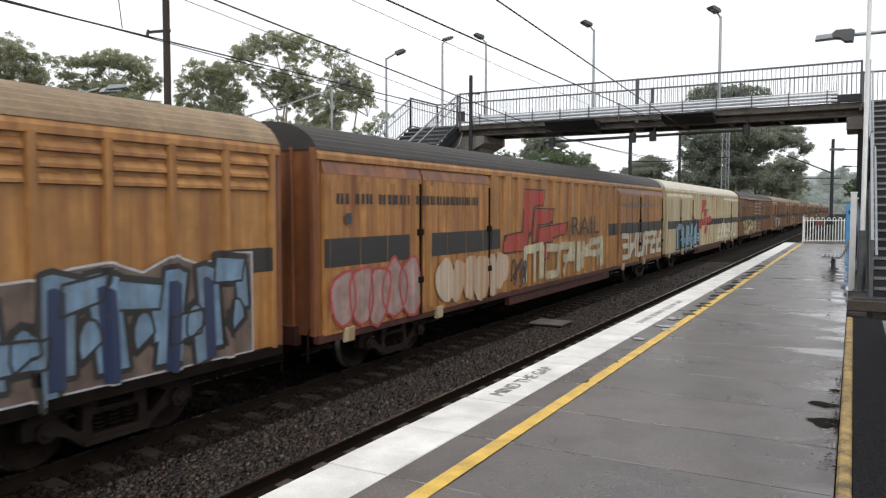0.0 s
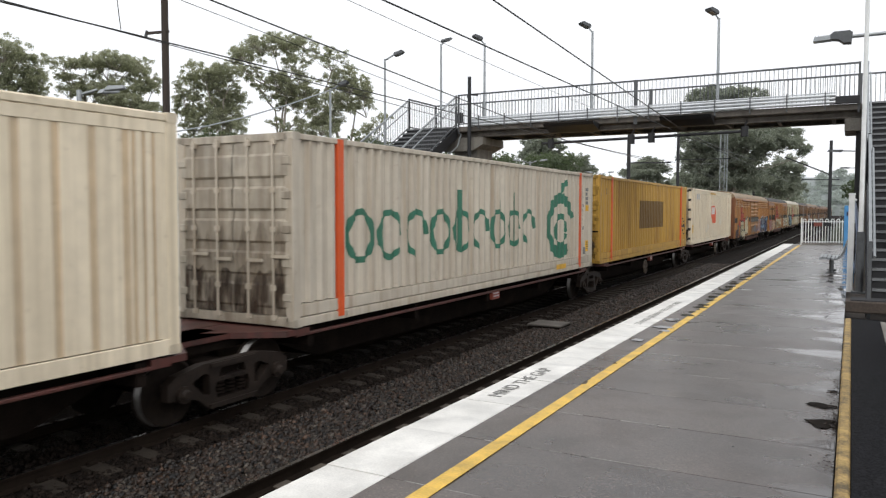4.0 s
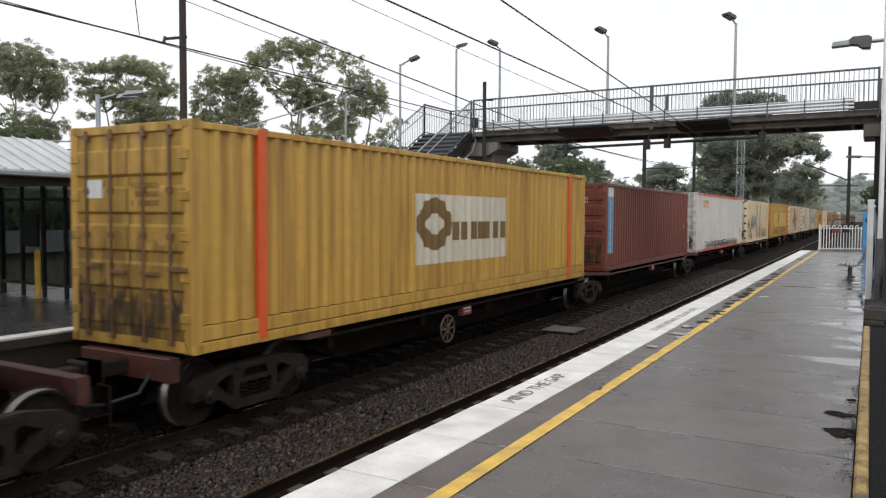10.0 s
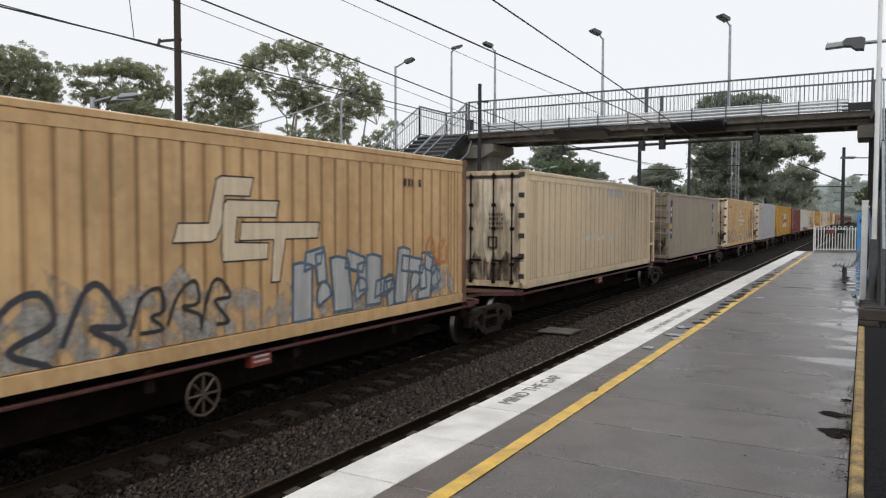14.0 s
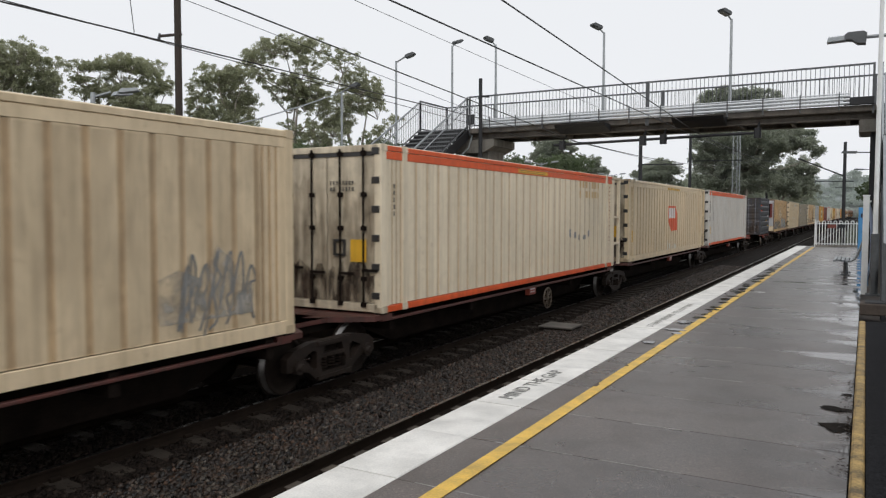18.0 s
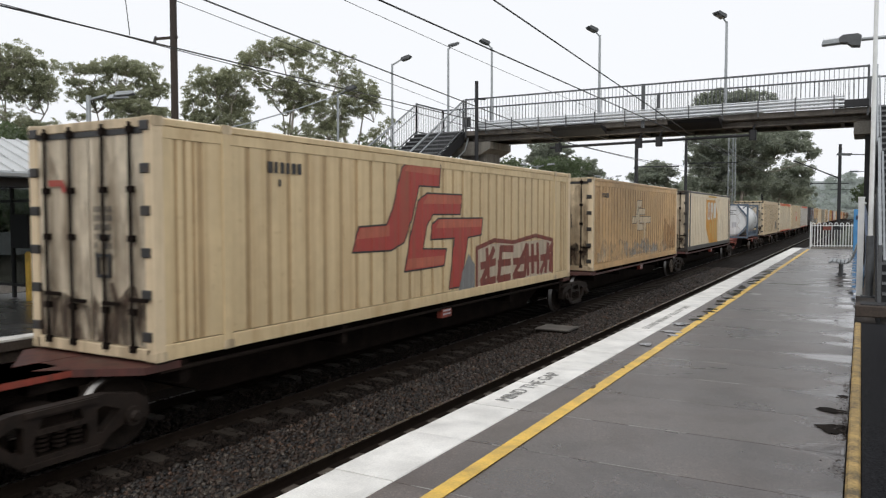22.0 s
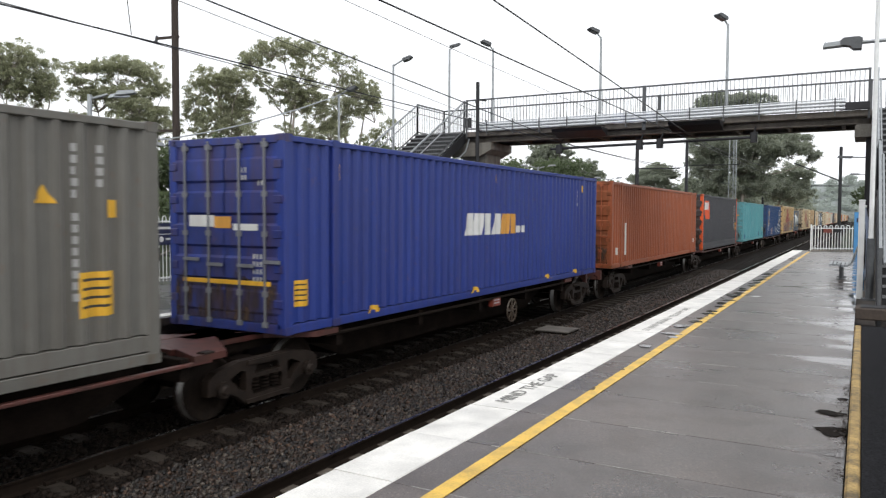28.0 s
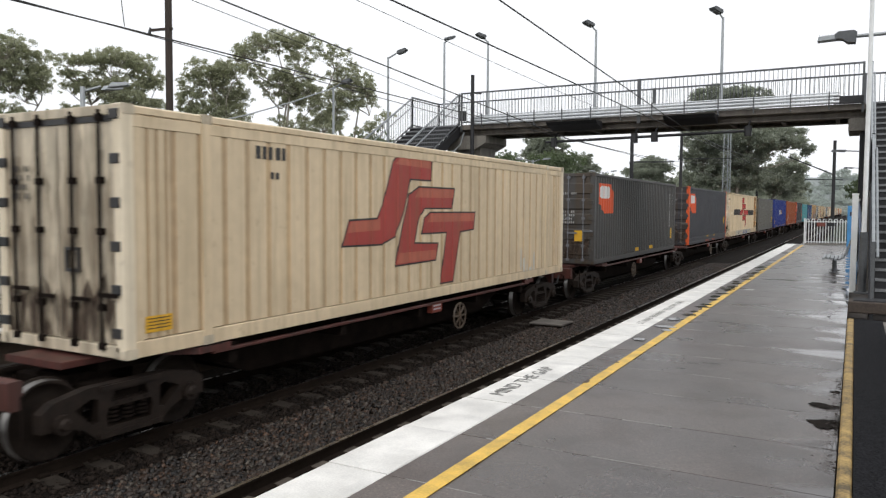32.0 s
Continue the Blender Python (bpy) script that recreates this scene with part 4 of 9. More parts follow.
LOW = {-62.79: 2.93, -110.27: 2.93, -124.56: 2.885, -141.55: 2.925, -155.89: 2.82, -218.65: 2.83, -360.61: 2.925, -375.37: 2.925, -392.05: 2.93, -438.05: 2.825, -453.64: 2.81, -516.63: 2.84}   # tops of lower boxes, by their place


def run(t):
    """How far the train has gone after t seconds."""
    x = t / 32.0
    return 571.425 * x + 3.948 * x ** 2 + 7.641 * x ** 3 + 3.952 * x ** 4


MOVING, WHEELS = [], []     # (thing, place along the train); wheelsets
cache = {}


def bogie_meshes():
    d = cache
    # cast side frame with window openings, axle boxes and springs
    sf = Mesh()
    half = [(0, 0.27), (0.55, 0.27), (0.98, 0.19), (1.13, 0.09), (1.13, -0.12), (0.80, -0.13), (0.62, -0.20), (0.42, -0.36), (0, -0.36)]
    outer = half + [(-y, z) for y, z in half[-2:0:-1]]
    tri = [(0.74, 0.05), (0.52, 0.14), (0.43, 0.11), (0.43, -0.16), (0.50, -0.17)]
    holes = [tri, [(-y, z) for y, z in tri], [(-0.30, -0.01), (0.30, -0.01), (0.33, -0.10), (0.30, -0.24), (-0.30, -0.24), (-0.33, -0.10)], [(-0.26, 0.05), (0.26, 0.05), (0.22, 0.17), (-0.22, 0.17)]]
    loops = [outer] + holes
    flat2 = [q for lp in loops for q in lp]
    cells = tessellate_polygon([[Vector((y, z, 0)) for y, z in lp] for lp in loops])
    for x, flip in ((0.07, 1), (-0.07, -1)):
        sf.add([(x, y, z) for y, z in flat2], [c[::flip] for c in cells])
    for lp in loops:
        n = len(lp)
        sf.add([(x, y, z) for x in (-0.07, 0.07) for y, z in lp], [(k, (k + 1) % n, n + (k + 1) % n, n + k) for k in range(n)])
    sf.box(0.07, -0.42, 0.20, 0.10, 0.42, 0.26).box(0.07, -0.44, -0.35, 0.105, 0.44, -0.29)
    d["side_frame"] = sf.mesh("side_frame", CAST)
    ab = Mesh()
    ab.bar((0, 0, 0), (0.13, 0, 0), 0.115, 12).box(-0.07, -0.16, -0.05, 0.07, 0.16, 0.17, 0.02)
    d["axle_box"] = ab.mesh("axle_box", CAST)
    d["bearing_cap"] = Mesh().bar((0, 0, 0), (0.04, 0, 0), 0.075, 10, 0.05).mesh("bearing_cap", CAST)
    sp = Mesh()
    for y in (-0.2, 0, 0.2):
        for k in range(5):
            sp.bar((0, y, -0.19 + 0.05 * k), (0, y, -0.165 + 0.05 * k), 0.075, 9)
    d["spring_nest"] = sp.mesh("spring_nest", CHASSIS)
    d["bolster"] = Mesh().box(-0.95, -0.2, 0.02, 0.95, 0.2, 0.26, 0.03).box(-0.3, -0.3, 0.2, 0.3, 0.3, 0.34).mesh("bolster", CHASSIS)
    ws = Mesh()
    ws.bar((-1.0, 0, 0), (1.0, 0, 0), 0.08, 10)
    d["axle"] = ws.mesh("axle", CHASSIS)
    wh = Mesh()
    n = 22
    prof = [(0.0, 0.10), (-0.03, 0.16), (-0.05, 0.30), (-0.04, 0.40), (0.0, 0.415), (0.0, 0.455), (-0.10, 0.462), (-0.108, 0.488), (-0.135, 0.488), (-0.135, 0.40), (-0.08, 0.36), (-0.09, 0.16), (-0.12, 0.1)]
    vs = [(x, r * math.cos(6.28319 * i / n), r * math.sin(6.28319 * i / n)) for x, r in prof for i in range(n)]
    fs = [(j * n + i, j * n + (i + 1) % n, (j + 1) * n + (i + 1) % n, (j + 1) * n + i) for j in range(len(prof) - 1) for i in range(n)]
    wh.add(vs, fs)
    me = wh.mesh("wheel", WHEELM, True)
    me.materials.append(TYRE)
    for p in me.polygons:
        if 5 * n <= p.index < 6 * n:
            p.material_index = 1
    d["wheel"] = me


bogie_meshes()


def bogie(parent, y):
    """A three-piece freight bogie, its middle at y."""
    bo = part("bogie", cache["bolster"], None, parent, "grimy cast freight bogie")
    bo.matrix_basis = pose(0, y, ZR + 0.46)
    for s in (-1, 1):
        sf = part("side_frame", cache["side_frame"], None, bo)
        sf.matrix_basis = pose(s * 0.98, 0, 0.06)
        sn = part("spring_nest", cache["spring_nest"], None, bo)
        sn.matrix_basis = pose(s * 0.98, 0, 0.06)
        for e in (-0.89, 0.89):
            ab = part("axle_box", cache["axle_box"], None, bo)
            ab.matrix_basis = pose(s * 0.98, e, 0, 0, 0, 0 if s > 0 else 180)
            if s > 0:
                bc = part("bearing_cap", cache["bearing_cap"], None, bo)
                bc.matrix_basis = pose(1.11, e, 0)
    for e in (-0.89, 0.89):
        ax = part("wheelset", cache["axle"], None, bo)
        ax.matrix_parent_inverse = pose(0, e, 0)
        WHEELS.append(ax)
        for s in (-1, 1):
            w = part("wheel", cache["wheel"], None, ax)
            w.matrix_basis = pose(s * 0.785, 0, 0, 0, 0, 0 if s > 0 else 180)
    return bo


WHEELTAN = paint("dusty_brown_iron", (0.07, 0.052, 0.037), 0.5, streak_col=(0.10, 0.06, 0.035))


def hand_wheel():
    if "hand_wheel" not in cache:
        m = Mesh()
        n = 18
        pts = [(0, 0.27 * math.cos(6.28319 * i / n), 0.27 * math.sin(6.28319 * i / n)) for i in range(n + 1)]
        m.path(pts, 0.02, 5)
        for i in range(8):
            a = 6.28319 * i / 8
            m.bar((0, 0, 0), (0, 0.27 * math.cos(a), 0.27 * math.sin(a)), 0.018, 5)
        m.bar((-0.1, 0, 0), (0.03, 0, 0), 0.05, 8)
        cache["hand_wheel"] = m.mesh("hand_wheel", WHEELTAN)
    return cache["hand_wheel"]


def flat_unit(wagon, ya, yb, red, y20=(), dark=False):
    """One platform of a wagon between the bogies at ya and yb: spine, sills, bearers, end decks."""
    col = WAGONRED if y20 else (CHASSIS if dark else SILL)
    deck = WAGONRED if y20 else SILL
    part("centre_sill", Mesh().prism([(ya, -0.30), (ya + 1.3, -0.30), (ya + 2.6, -0.78), (yb - 2.6, -0.78), (yb - 1.3, -0.30), (yb, -0.30), (yb, -0.12), (ya, -0.12)], -0.46 if not y20 else -0.25, 0.46 if not y20 else 0.25, "x"), CHASSIS, wagon)
    if y20:
        e0, e1 = (ya + 0.9, y20[0] + 0.1) if y20[0] - ya > yb - y20[1] else (y20[1] - 0.1, yb - 0.9)
        m2 = (e0 + e1) / 2
        belly = part("fish_belly", Mesh().prism([(e0, -0.40), (e0 + 1.4, -0.70), (e1 - 1.4, -0.70), (e1, -0.36), (e1, -0.10), (e0, -0.10)], -0.40, 0.40, "x"), WAGONRED, wagon, "red fish-bellied middle beam")
        part("top_plate", Mesh().box(-0.47, e0, -0.098, 0.47, e1, -0.06, 0.008), WAGONRED, belly, "rubbed red top plate")
        part("bottom_plate", Mesh().box(-0.45, e0 + 1.4, -0.73, 0.45, e1 - 1.4, -0.702), WAGONRED, belly)
        for q in (0.3, 0.62):
            part("hand_grip", Mesh().path([(0.40, e0 + (e1 - e0) * q, -0.36), (0.50, e0 + (e1 - e0) * q, -0.36), (0.50, e0 + (e1 - e0) * q + 0.5, -0.33), (0.40, e0 + (e1 - e0) * q + 0.5, -0.33)], 0.016), WAGONRED, belly)
        part("brake_pipe", Mesh().path([(0.44, e0 + 0.4, -0.52), (0.46, m2, -0.62), (0.44, e1 - 0.4, -0.5)], 0.025), CHASSIS, belly)
    for s in (-1, 1):
        lo, hi = y20 or (ya + 1.2, yb - 1.2)
        part("side_sill", Mesh().box(s * 1.16 - 0.04, lo, -0.145 if y20 else -0.195, s * 1.16 + 0.04, hi, -0.095 if y20 else -0.15, 0.008), col, wagon, "red side sill")
        for yy, e in ((ya, 1), (yb, -1)):
            part("deck_arm", Mesh().prism([(s * 0.2, yy + e * 0.2), (s * 1.2, yy + e * 0.95), (s * 1.2, yy + e * 1.5), (s * 0.2, yy + e * 1.1)], -0.16, -0.07, "z"), deck, wagon)
    part("end_deck", Mesh().box(-0.55, ya - 0.55, -0.16, 0.55, ya + 1.3, -0.075, 0.01), deck, wagon)
    part("end_deck", Mesh().box(-0.55, yb - 1.3, -0.16, 0.55, yb + 0.55, -0.075, 0.01), deck, wagon)
    n = 2 if red else 5
    for k in range(n):
        y = ya + 1.6 + (yb - ya - 3.2) * k / (n - 1)
        part("cross_bearer", Mesh().box(-1.14, y - 0.07, -0.38, 1.14, y + 0.07, -0.09, 0.01), CHASSIS, wagon)
    for y in (ya + 1.25, yb - 1.25):
        for s in (-1, 1):
            part("twist_lock", Mesh().box(s * 1.14 - 0.07, y - 0.09, -0.075, s * 1.14 + 0.07, y + 0.09, ZB, 0.01), CAST, wagon)
    part("brake_gear", Mesh().box(-1.0, ya + 4.4, -0.8, -0.4, ya + 5.4, -0.4, 0.04).bar((0.1, ya + 3, -0.62), (0.1, yb - 3, -0.62), 0.03), CHASSIS, wagon)


def coupler(wagon, y, d):
    part("headstock", Mesh().box(-0.9, y - 0.08, -0.42, 0.9, y + 0.08, -0.1, 0.015), SILL, wagon)
    part("coupler", Mesh().box(-0.11, min(y, y + d * 0.75), -0.36, 0.11, max(y, y + d * 0.75), -0.16, 0.02).box(-0.19, y + d * 0.62 - 0.12, -0.42, 0.19, y + d * 0.62 + 0.12, -0.1, 0.03), CAST, wagon)
    part("brake_hose", Mesh().path([(0.5, y, -0.25), (0.52, y + d * 0.25, -0.55), (0.4, y + d * 0.6, -0.62)], 0.025), RUBBER, wagon)
    part("hand_rail", Mesh().path([(1.15, y, -0.15), (1.2, y + d * 0.12, -0.2), (1.2, y + d * 0.12, -0.65)], 0.016), CHASSIS, wagon)


# ---- train: containers ----
def profile(kind, L, pitch=0.42):
    """Breakpoints (y, x) of the side's outer face."""
    pts = []
    if kind == "corr":
        y, x = 0.17, 0.0
        pts.append((0.17, 1.205))
        n = int((L - 0.34) / 0.278)
        p = (L - 0.34) / n
        for k in range(n):
            a = 0.17 + k * p
            pts += [(a + p * 0.14, 1.205), (a + p * 0.32, 1.145), (a + p * 0.70, 1.145), (a + p * 0.88, 1.205)]
        pts.append((L - 0.17, 1.205))
    else:
        n = int((L - 1.5) / pitch)
        p = (L - 1.5) / n
        pts.append((0.25, 1.198))
        for a in [0.36, 0.5, 0.64] + [0.75 + k * p for k in range(n + 1)] + [L - 0.64, L - 0.5, L - 0.36]:
            w = (0.048 if pitch > 0.4 else 0.036) if 0.7 < a < L - 0.7 else 0.026
            pts += [(a - w, 1.198), (a - w * 0.75, 1.184), (a + w * 0.75, 1.184), (a + w, 1.198)]
        pts.append((L - 0.25, 1.198))
    return pts


def clip_strip(tri, a, b):
    """The part of a convex outline between y = a and y = b."""
    for lim, keep in ((a, 1), (b, -1)):
        out = []
        for i in range(len(tri)):
            p, q = tri[i], tri[(i + 1) % len(tri)]
            dp, dq = (p[0] - lim) * keep, (q[0] - lim) * keep
            if dp >= 0:
                out.append(p)
            if dp * dq < 0:
                f = dp / (dp - dq)
                out.append((lim, p[1] + (q[1] - p[1]) * f))
        tri = out
        if len(tri) < 3:
            return []
    return tri


def on_side(prof, shapes, lift=0.004):
    """Flat shapes (outlines in y, z) laid onto a side's relief, as one mesh."""
    m = Mesh()
    ys = [p[0] for p in prof]
    for num, poly in enumerate(shapes):
        up = lift + 0.00011 * (num % 13)
        if len(poly) == 4:
            tris = [poly]
        else:
            tris = [[poly[i] for i in t] for t in tessellate_polygon([[Vector((p[0], p[1], 0)) for p in poly]])]
        for tri in tris:
            lo, hi = min(p[0] for p in tri), max(p[0] for p in tri)
            for (ya, xa), (yb, xb) in zip(prof, prof[1:]):
                if yb <= lo or ya >= hi or yb - ya < 1e-6:
                    continue
                c = clip_strip(tri, max(ya, lo), min(yb, hi))
                if len(c) >= 3:
                    v = [(xa + (xb - xa) * (y - ya) / (yb - ya) + up, y, z) for y, z in c]
                    k = len(m.v)
                    area = sum(c[i][0] * c[(i + 1) % len(c)][1] - c[(i + 1) % len(c)][0] * c[i][1] for i in range(len(c)))
                    idx = list(range(k, k + len(v)))
                    m.v += v
                    m.f.append(tuple(idx if area > 0 else idx[::-1]))
    return m


def rect(y0, z0, y1, z1):
    return [(y0, z0), (y1, z0), (y1, z1), (y0, z1)]


def strokes(lines, w):
    """Brush lines as quads."""
    out = []
    for ln in lines:
        for (y0, z0), (y1, z1) in zip(ln, ln[1:]):
            d = math.hypot(y1 - y0, z1 - z0) or 1e-6
            ny, nz = -(z1 - z0) / d * w / 2, (y1 - y0) / d * w / 2
            ey, ez = (y1 - y0) / d * w * 0.3, (z1 - z0) / d * w * 0.3
            out.append([(y0 - ey - ny, z0 - ez - nz), (y1 + ey - ny, z1 + ez - nz), (y1 + ey + ny, z1 + ez + nz), (y0 - ey + ny, z0 - ez + nz)])
    return out


def scrawl(y0, z0, w, h, n, seed, slant=0.15):
    """A row of looping brush marks that spell nothing."""
    r = random.Random(seed)
    lines = []
    for k in range(n):
        cx = y0 + w * (k + 0.5) / n
        ww = w / n * 0.5
        base = [(-1, r.uniform(-0.2, 0.3)), (-0.6, r.uniform(0.6, 1)), (r.uniform(-0.2, 0.4), r.uniform(0.75, 1)), (0.7, r.uniform(0.4, 0.7)), (r.uniform(-0.4, 0.2), r.uniform(0.3, 0.5)), (0.8, r.uniform(0.0, 0.25)), (r.uniform(-0.5, 1.1), r.uniform(-0.1, 0.1))]
        r.shuffle(base) if r.random() < 0.3 else None
        ctrl = [(cx + a * ww + slant * b * h, z0 + b * h) for a, b in base]
        ln = []
        for i in range(len(ctrl) - 1):
            p0, p1, p2, p3 = ctrl[max(i - 1, 0)], ctrl[i], ctrl[i + 1], ctrl[min(i + 2, len(ctrl) - 1)]
            for s in range(4):
                t = s / 4
                ln.append(tuple(0.5 * (2 * p1[j] + (p2[j] - p0[j]) * t + (2 * p0[j] - 5 * p1[j] + 4 * p2[j] - p3[j]) * t * t + (3 * p1[j] - p0[j] - 3 * p2[j] + p3[j]) * t ** 3) for j in (0, 1)))
        ln.append(ctrl[-1])
        lines.append(ln)
    return lines


def blocks(y0, z0, w, h, n, seed):
    """A row of thick blocky brush shapes that spell nothing."""
    r = random.Random(seed)
    lines = []
    for k in range(n):
        a = y0 + w * (k + 0.12) / n
        b = y0 + w * (k + 0.88) / n
        m = (a + b) / 2
        j = lambda v: v + r.uniform(-0.06, 0.06) * h
        sl = r.uniform(-0.1, 0.2) * h
        lo, mi, hi = z0 + 0.12 * h, z0 + 0.52 * h, z0 + 0.9 * h
        segs = [((a, lo), (a + sl, hi)), ((a + sl, hi), (b + sl, j(hi))), ((b, lo), (b + sl, j(hi))), ((a, j(lo)), (b, lo)), ((a, mi), (b, j(mi))), ((m, j(lo)), (m + sl, hi)), ((a, lo), (b + sl, hi))]
        pick = r.sample(segs, 4)
        lines += [list(s) for s in pick]
    return lines


EMBLEM = [[(0.61, 0.97), (0.37, 0.99), (0.315, 0.92), (0.25, 0.63), (0.21, 0.52), (0.04, 0.51), (0.0, 0.345), (0.24, 0.34), (0.33, 0.39), (0.385, 0.55), (0.44, 0.80), (0.60, 0.80)],
          [(0.80, 0.75), (0.50, 0.75), (0.43, 0.69), (0.38, 0.46), (0.33, 0.18), (0.64, 0.19), (0.66, 0.32), (0.47, 0.335), (0.50, 0.51), (0.55, 0.59), (0.78, 0.59)],
          [(1.0, 0.56), (0.59, 0.56), (0.545, 0.52), (0.525, 0.40), (0.73, 0.40), (0.68, 0.0), (0.79, 0.0), (0.855, 0.40), (0.985, 0.415)]]
TONE = [[(0.60, 0.96), (0.385, 0.975), (0.34, 0.91), (0.335, 0.90), (0.60, 0.89)], [(0.05, 0.50), (0.21, 0.51), (0.23, 0.53), (0.23, 0.44), (0.03, 0.43)],
        [(0.79, 0.74), (0.51, 0.74), (0.47, 0.67), (0.79, 0.675)], [(0.36, 0.27), (0.64, 0.27), (0.64, 0.20), (0.345, 0.195)], [(0.99, 0.55), (0.60, 0.55), (0.57, 0.485), (0.985, 0.485)]]


def emblem(y, z, w, h):
    return [[(y + a * w, z + b * h) for a, b in poly] for poly in EMBLEM]


def emblem_tone(y, z, w, h):
    return [[(y + a * w, z + b * h) for a, b in poly] for poly in TONE]


def outline_of(shapes, w):
    return [q for poly in shapes for q in strokes([poly + [poly[0]]], w)]


def badge(y, z, w, h):
    return [[(y, z + h), (y + w * 0.78, z + h), (y + w, z + h * 0.68), (y + w, z), (y + w * 0.33, z), (y, z + h * 0.38)]]


def badge_bars(y, z, w, h):
    """Three plain slanted blocks in a badge's upper half."""
    out = []
    for k in range(3):
        a = y + w * (0.07 + 0.235 * k)
        b, zt, zb = a + w * 0.20, z + h * 0.92, z + h * 0.50
        out.append([(a, zb + h * 0.05), (a + w * 0.04, zb), (b - w * 0.02, zb), (b, zb + h * 0.05), (b, zt - h * 0.05), (b - w * 0.03, zt), (a + w * 0.04, zt), (a, zt - h * 0.06)])
    return out


def number_bars(y, z, rows, cols, w=0.07, h=0.1, gap=0.025, seed=1):
    r = random.Random(seed)
    out = []
    for i in range(rows):
        for j in range(cols):
            if r.random() < 0.9:
                a, b = y + j * (w + gap), z - i * (h + gap * 1.6)
                out.append(rect(a, b - h, a + w * r.uniform(0.6, 1), b))
    return out


def door_end(co, L, H, col, kind, y=0.0, rods=None):
    """The rear end: frame, two ribbed doors with lock rods, cams and hinges."""
    W = HALF
    for s in (-1, 1):
        d = Mesh()
        x0, x1 = (0.012, W - 0.09) if s > 0 else (-W + 0.09, -0.012)
        face = [(y + 0.03, 0.17)]
        for k in range(5 if kind == "corr" else 0):
            z = 0.28 + k * 0.5
            face += [(y + 0.03, z), (y - 0.005, z + 0.04), (y - 0.005, z + 0.34), (y + 0.03, z + 0.38)]
        face.append((y + 0.03, H - 0.13))
        nf = len(face)
        d.add([(x, a, b) for x in (x0, x1) for a, b in face] + [(x, y + 0.07, b) for x in (x0, x1) for b in (0.17, H - 0.13)],
              [(i, nf + i, nf + i + 1, i + 1) for i in range(nf - 1)] + [(2 * nf, 2 * nf + 1, 2 * nf + 3, 2 * nf + 2)])
        door = part("door", d, col, co)
        for k in (0.28, 0.74):
            x = x0 + (x1 - x0) * (k if s > 0 else 1 - k)
            part("lock_rod", Mesh().bar((x, y - 0.02, 0.1), (x, y - 0.02, H - 0.06), 0.02, 6), rods, door)
            zh = (0.62 if kind == "rib" else 0.95) + 0.15 * k
            part("rod_handle", Mesh().box(x - 0.02, y - 0.05, zh, x + 0.32, y - 0.03, zh + 0.05), rods, door)
            km = Mesh()
            for z in (0.14, 0.6, 1.5, 2.1, H - 0.15):
                km.box(x - 0.05, y - 0.035, z - 0.04, x + 0.05, y + 0.02, z + 0.04)
            part("lock_hardware", km, rods, door)
        hinge = None
        for k in range(6 if kind == "rib" else 5):
            z = 0.25 + 0.51 * k if kind == "rib" else 0.4 + 0.52 * k
            if hinge is None:
                hinge = part("hinge", Mesh().box(s * (W - 0.12) - 0.08, y - 0.02, 0, s * (W - 0.12) + 0.075, y + 0.02, 0.12, 0.01), INK if kind == "rib" else col, door)
                hinge.matrix_basis = pose(0, 0, z)
            else:
                same(hinge, door, 0, 0, z)


    if kind == "rib":
        # flat black strip drawn as the dark recess under the header, and a square lock guard beside the middle
        part("header_gap", Mesh().box(-W + 0.1, y + 0.012, H - 0.20, W - 0.1, y + 0.028, H - 0.132), INK, co, "flat black strip for the recess over the doors")
        guard = Mesh()
        for a, b, c, e in ((0.16, 1.0, 0.20, 1.30), (0.38, 1.0, 0.42, 1.30), (0.16, 1.0, 0.42, 1.04), (0.16, 1.26, 0.42, 1.30)):
            guard.box(a, y - 0.01, b, c, y + 0.03, e)
        part("lock_guard", guard, INK, co, "square lock guard")


GRIMY = {}
RODS = paint("grey_lock_rods", (0.17, 0.18, 0.20), 0.4)


def stain(name, col, lo, hi, most, stretch=(3.2, 3.2, 0.9)):
    """A see-through wash of dirt or rust with ragged gaps."""
    m = surface(name, col, 0.8, 0, 0.5, 5, 30, 0.2)
    n, l = m.node_tree.nodes, m.node_tree.links
    tc, mul, no, mr, tr, mx = (n.new(k) for k in ("ShaderNodeTexCoord", "ShaderNodeVectorMath", "ShaderNodeTexNoise", "ShaderNodeMapRange", "ShaderNodeBsdfTransparent", "ShaderNodeMixShader"))
    mul.operation, mul.inputs[1].default_value = "MULTIPLY", stretch
    no.inputs["Scale"].default_value, no.inputs["Detail"].default_value = 2.2, 8
    mr.inputs[1].default_value, mr.inputs[2].default_value, mr.inputs[4].default_value = lo, hi, most
    l.new(tc.outputs["Object"], mul.inputs[0])
    l.new(mul.outputs[0], no.inputs["Vector"])
    l.new(no.outputs[0], mr.inputs[0])
    l.new(mr.outputs[0], mx.inputs[0])
    l.new(tr.outputs[0], mx.inputs[1])
    l.new(n["Principled BSDF"].outputs[0], mx.inputs[2])
    l.new(mx.outputs[0], n["Material Output"].inputs[0])
    return m


GRIME = stain("splashed_dirt", (0.06, 0.036, 0.022), 0.30, 0.62, 0.85)
FILM = stain("brown_dirt_film", (0.13, 0.082, 0.045), 0.32, 0.72, 0.42)
RUSTWASH = stain("rust_wash", (0.38, 0.185, 0.06), 0.34, 0.72, 0.7, (2.2, 2.2, 0.5))
PALEWASH = stain("pale_rubbed_wash", (0.62, 0.53, 0.39), 0.44, 0.70, 0.6, (1.3, 1.3, 1.3))
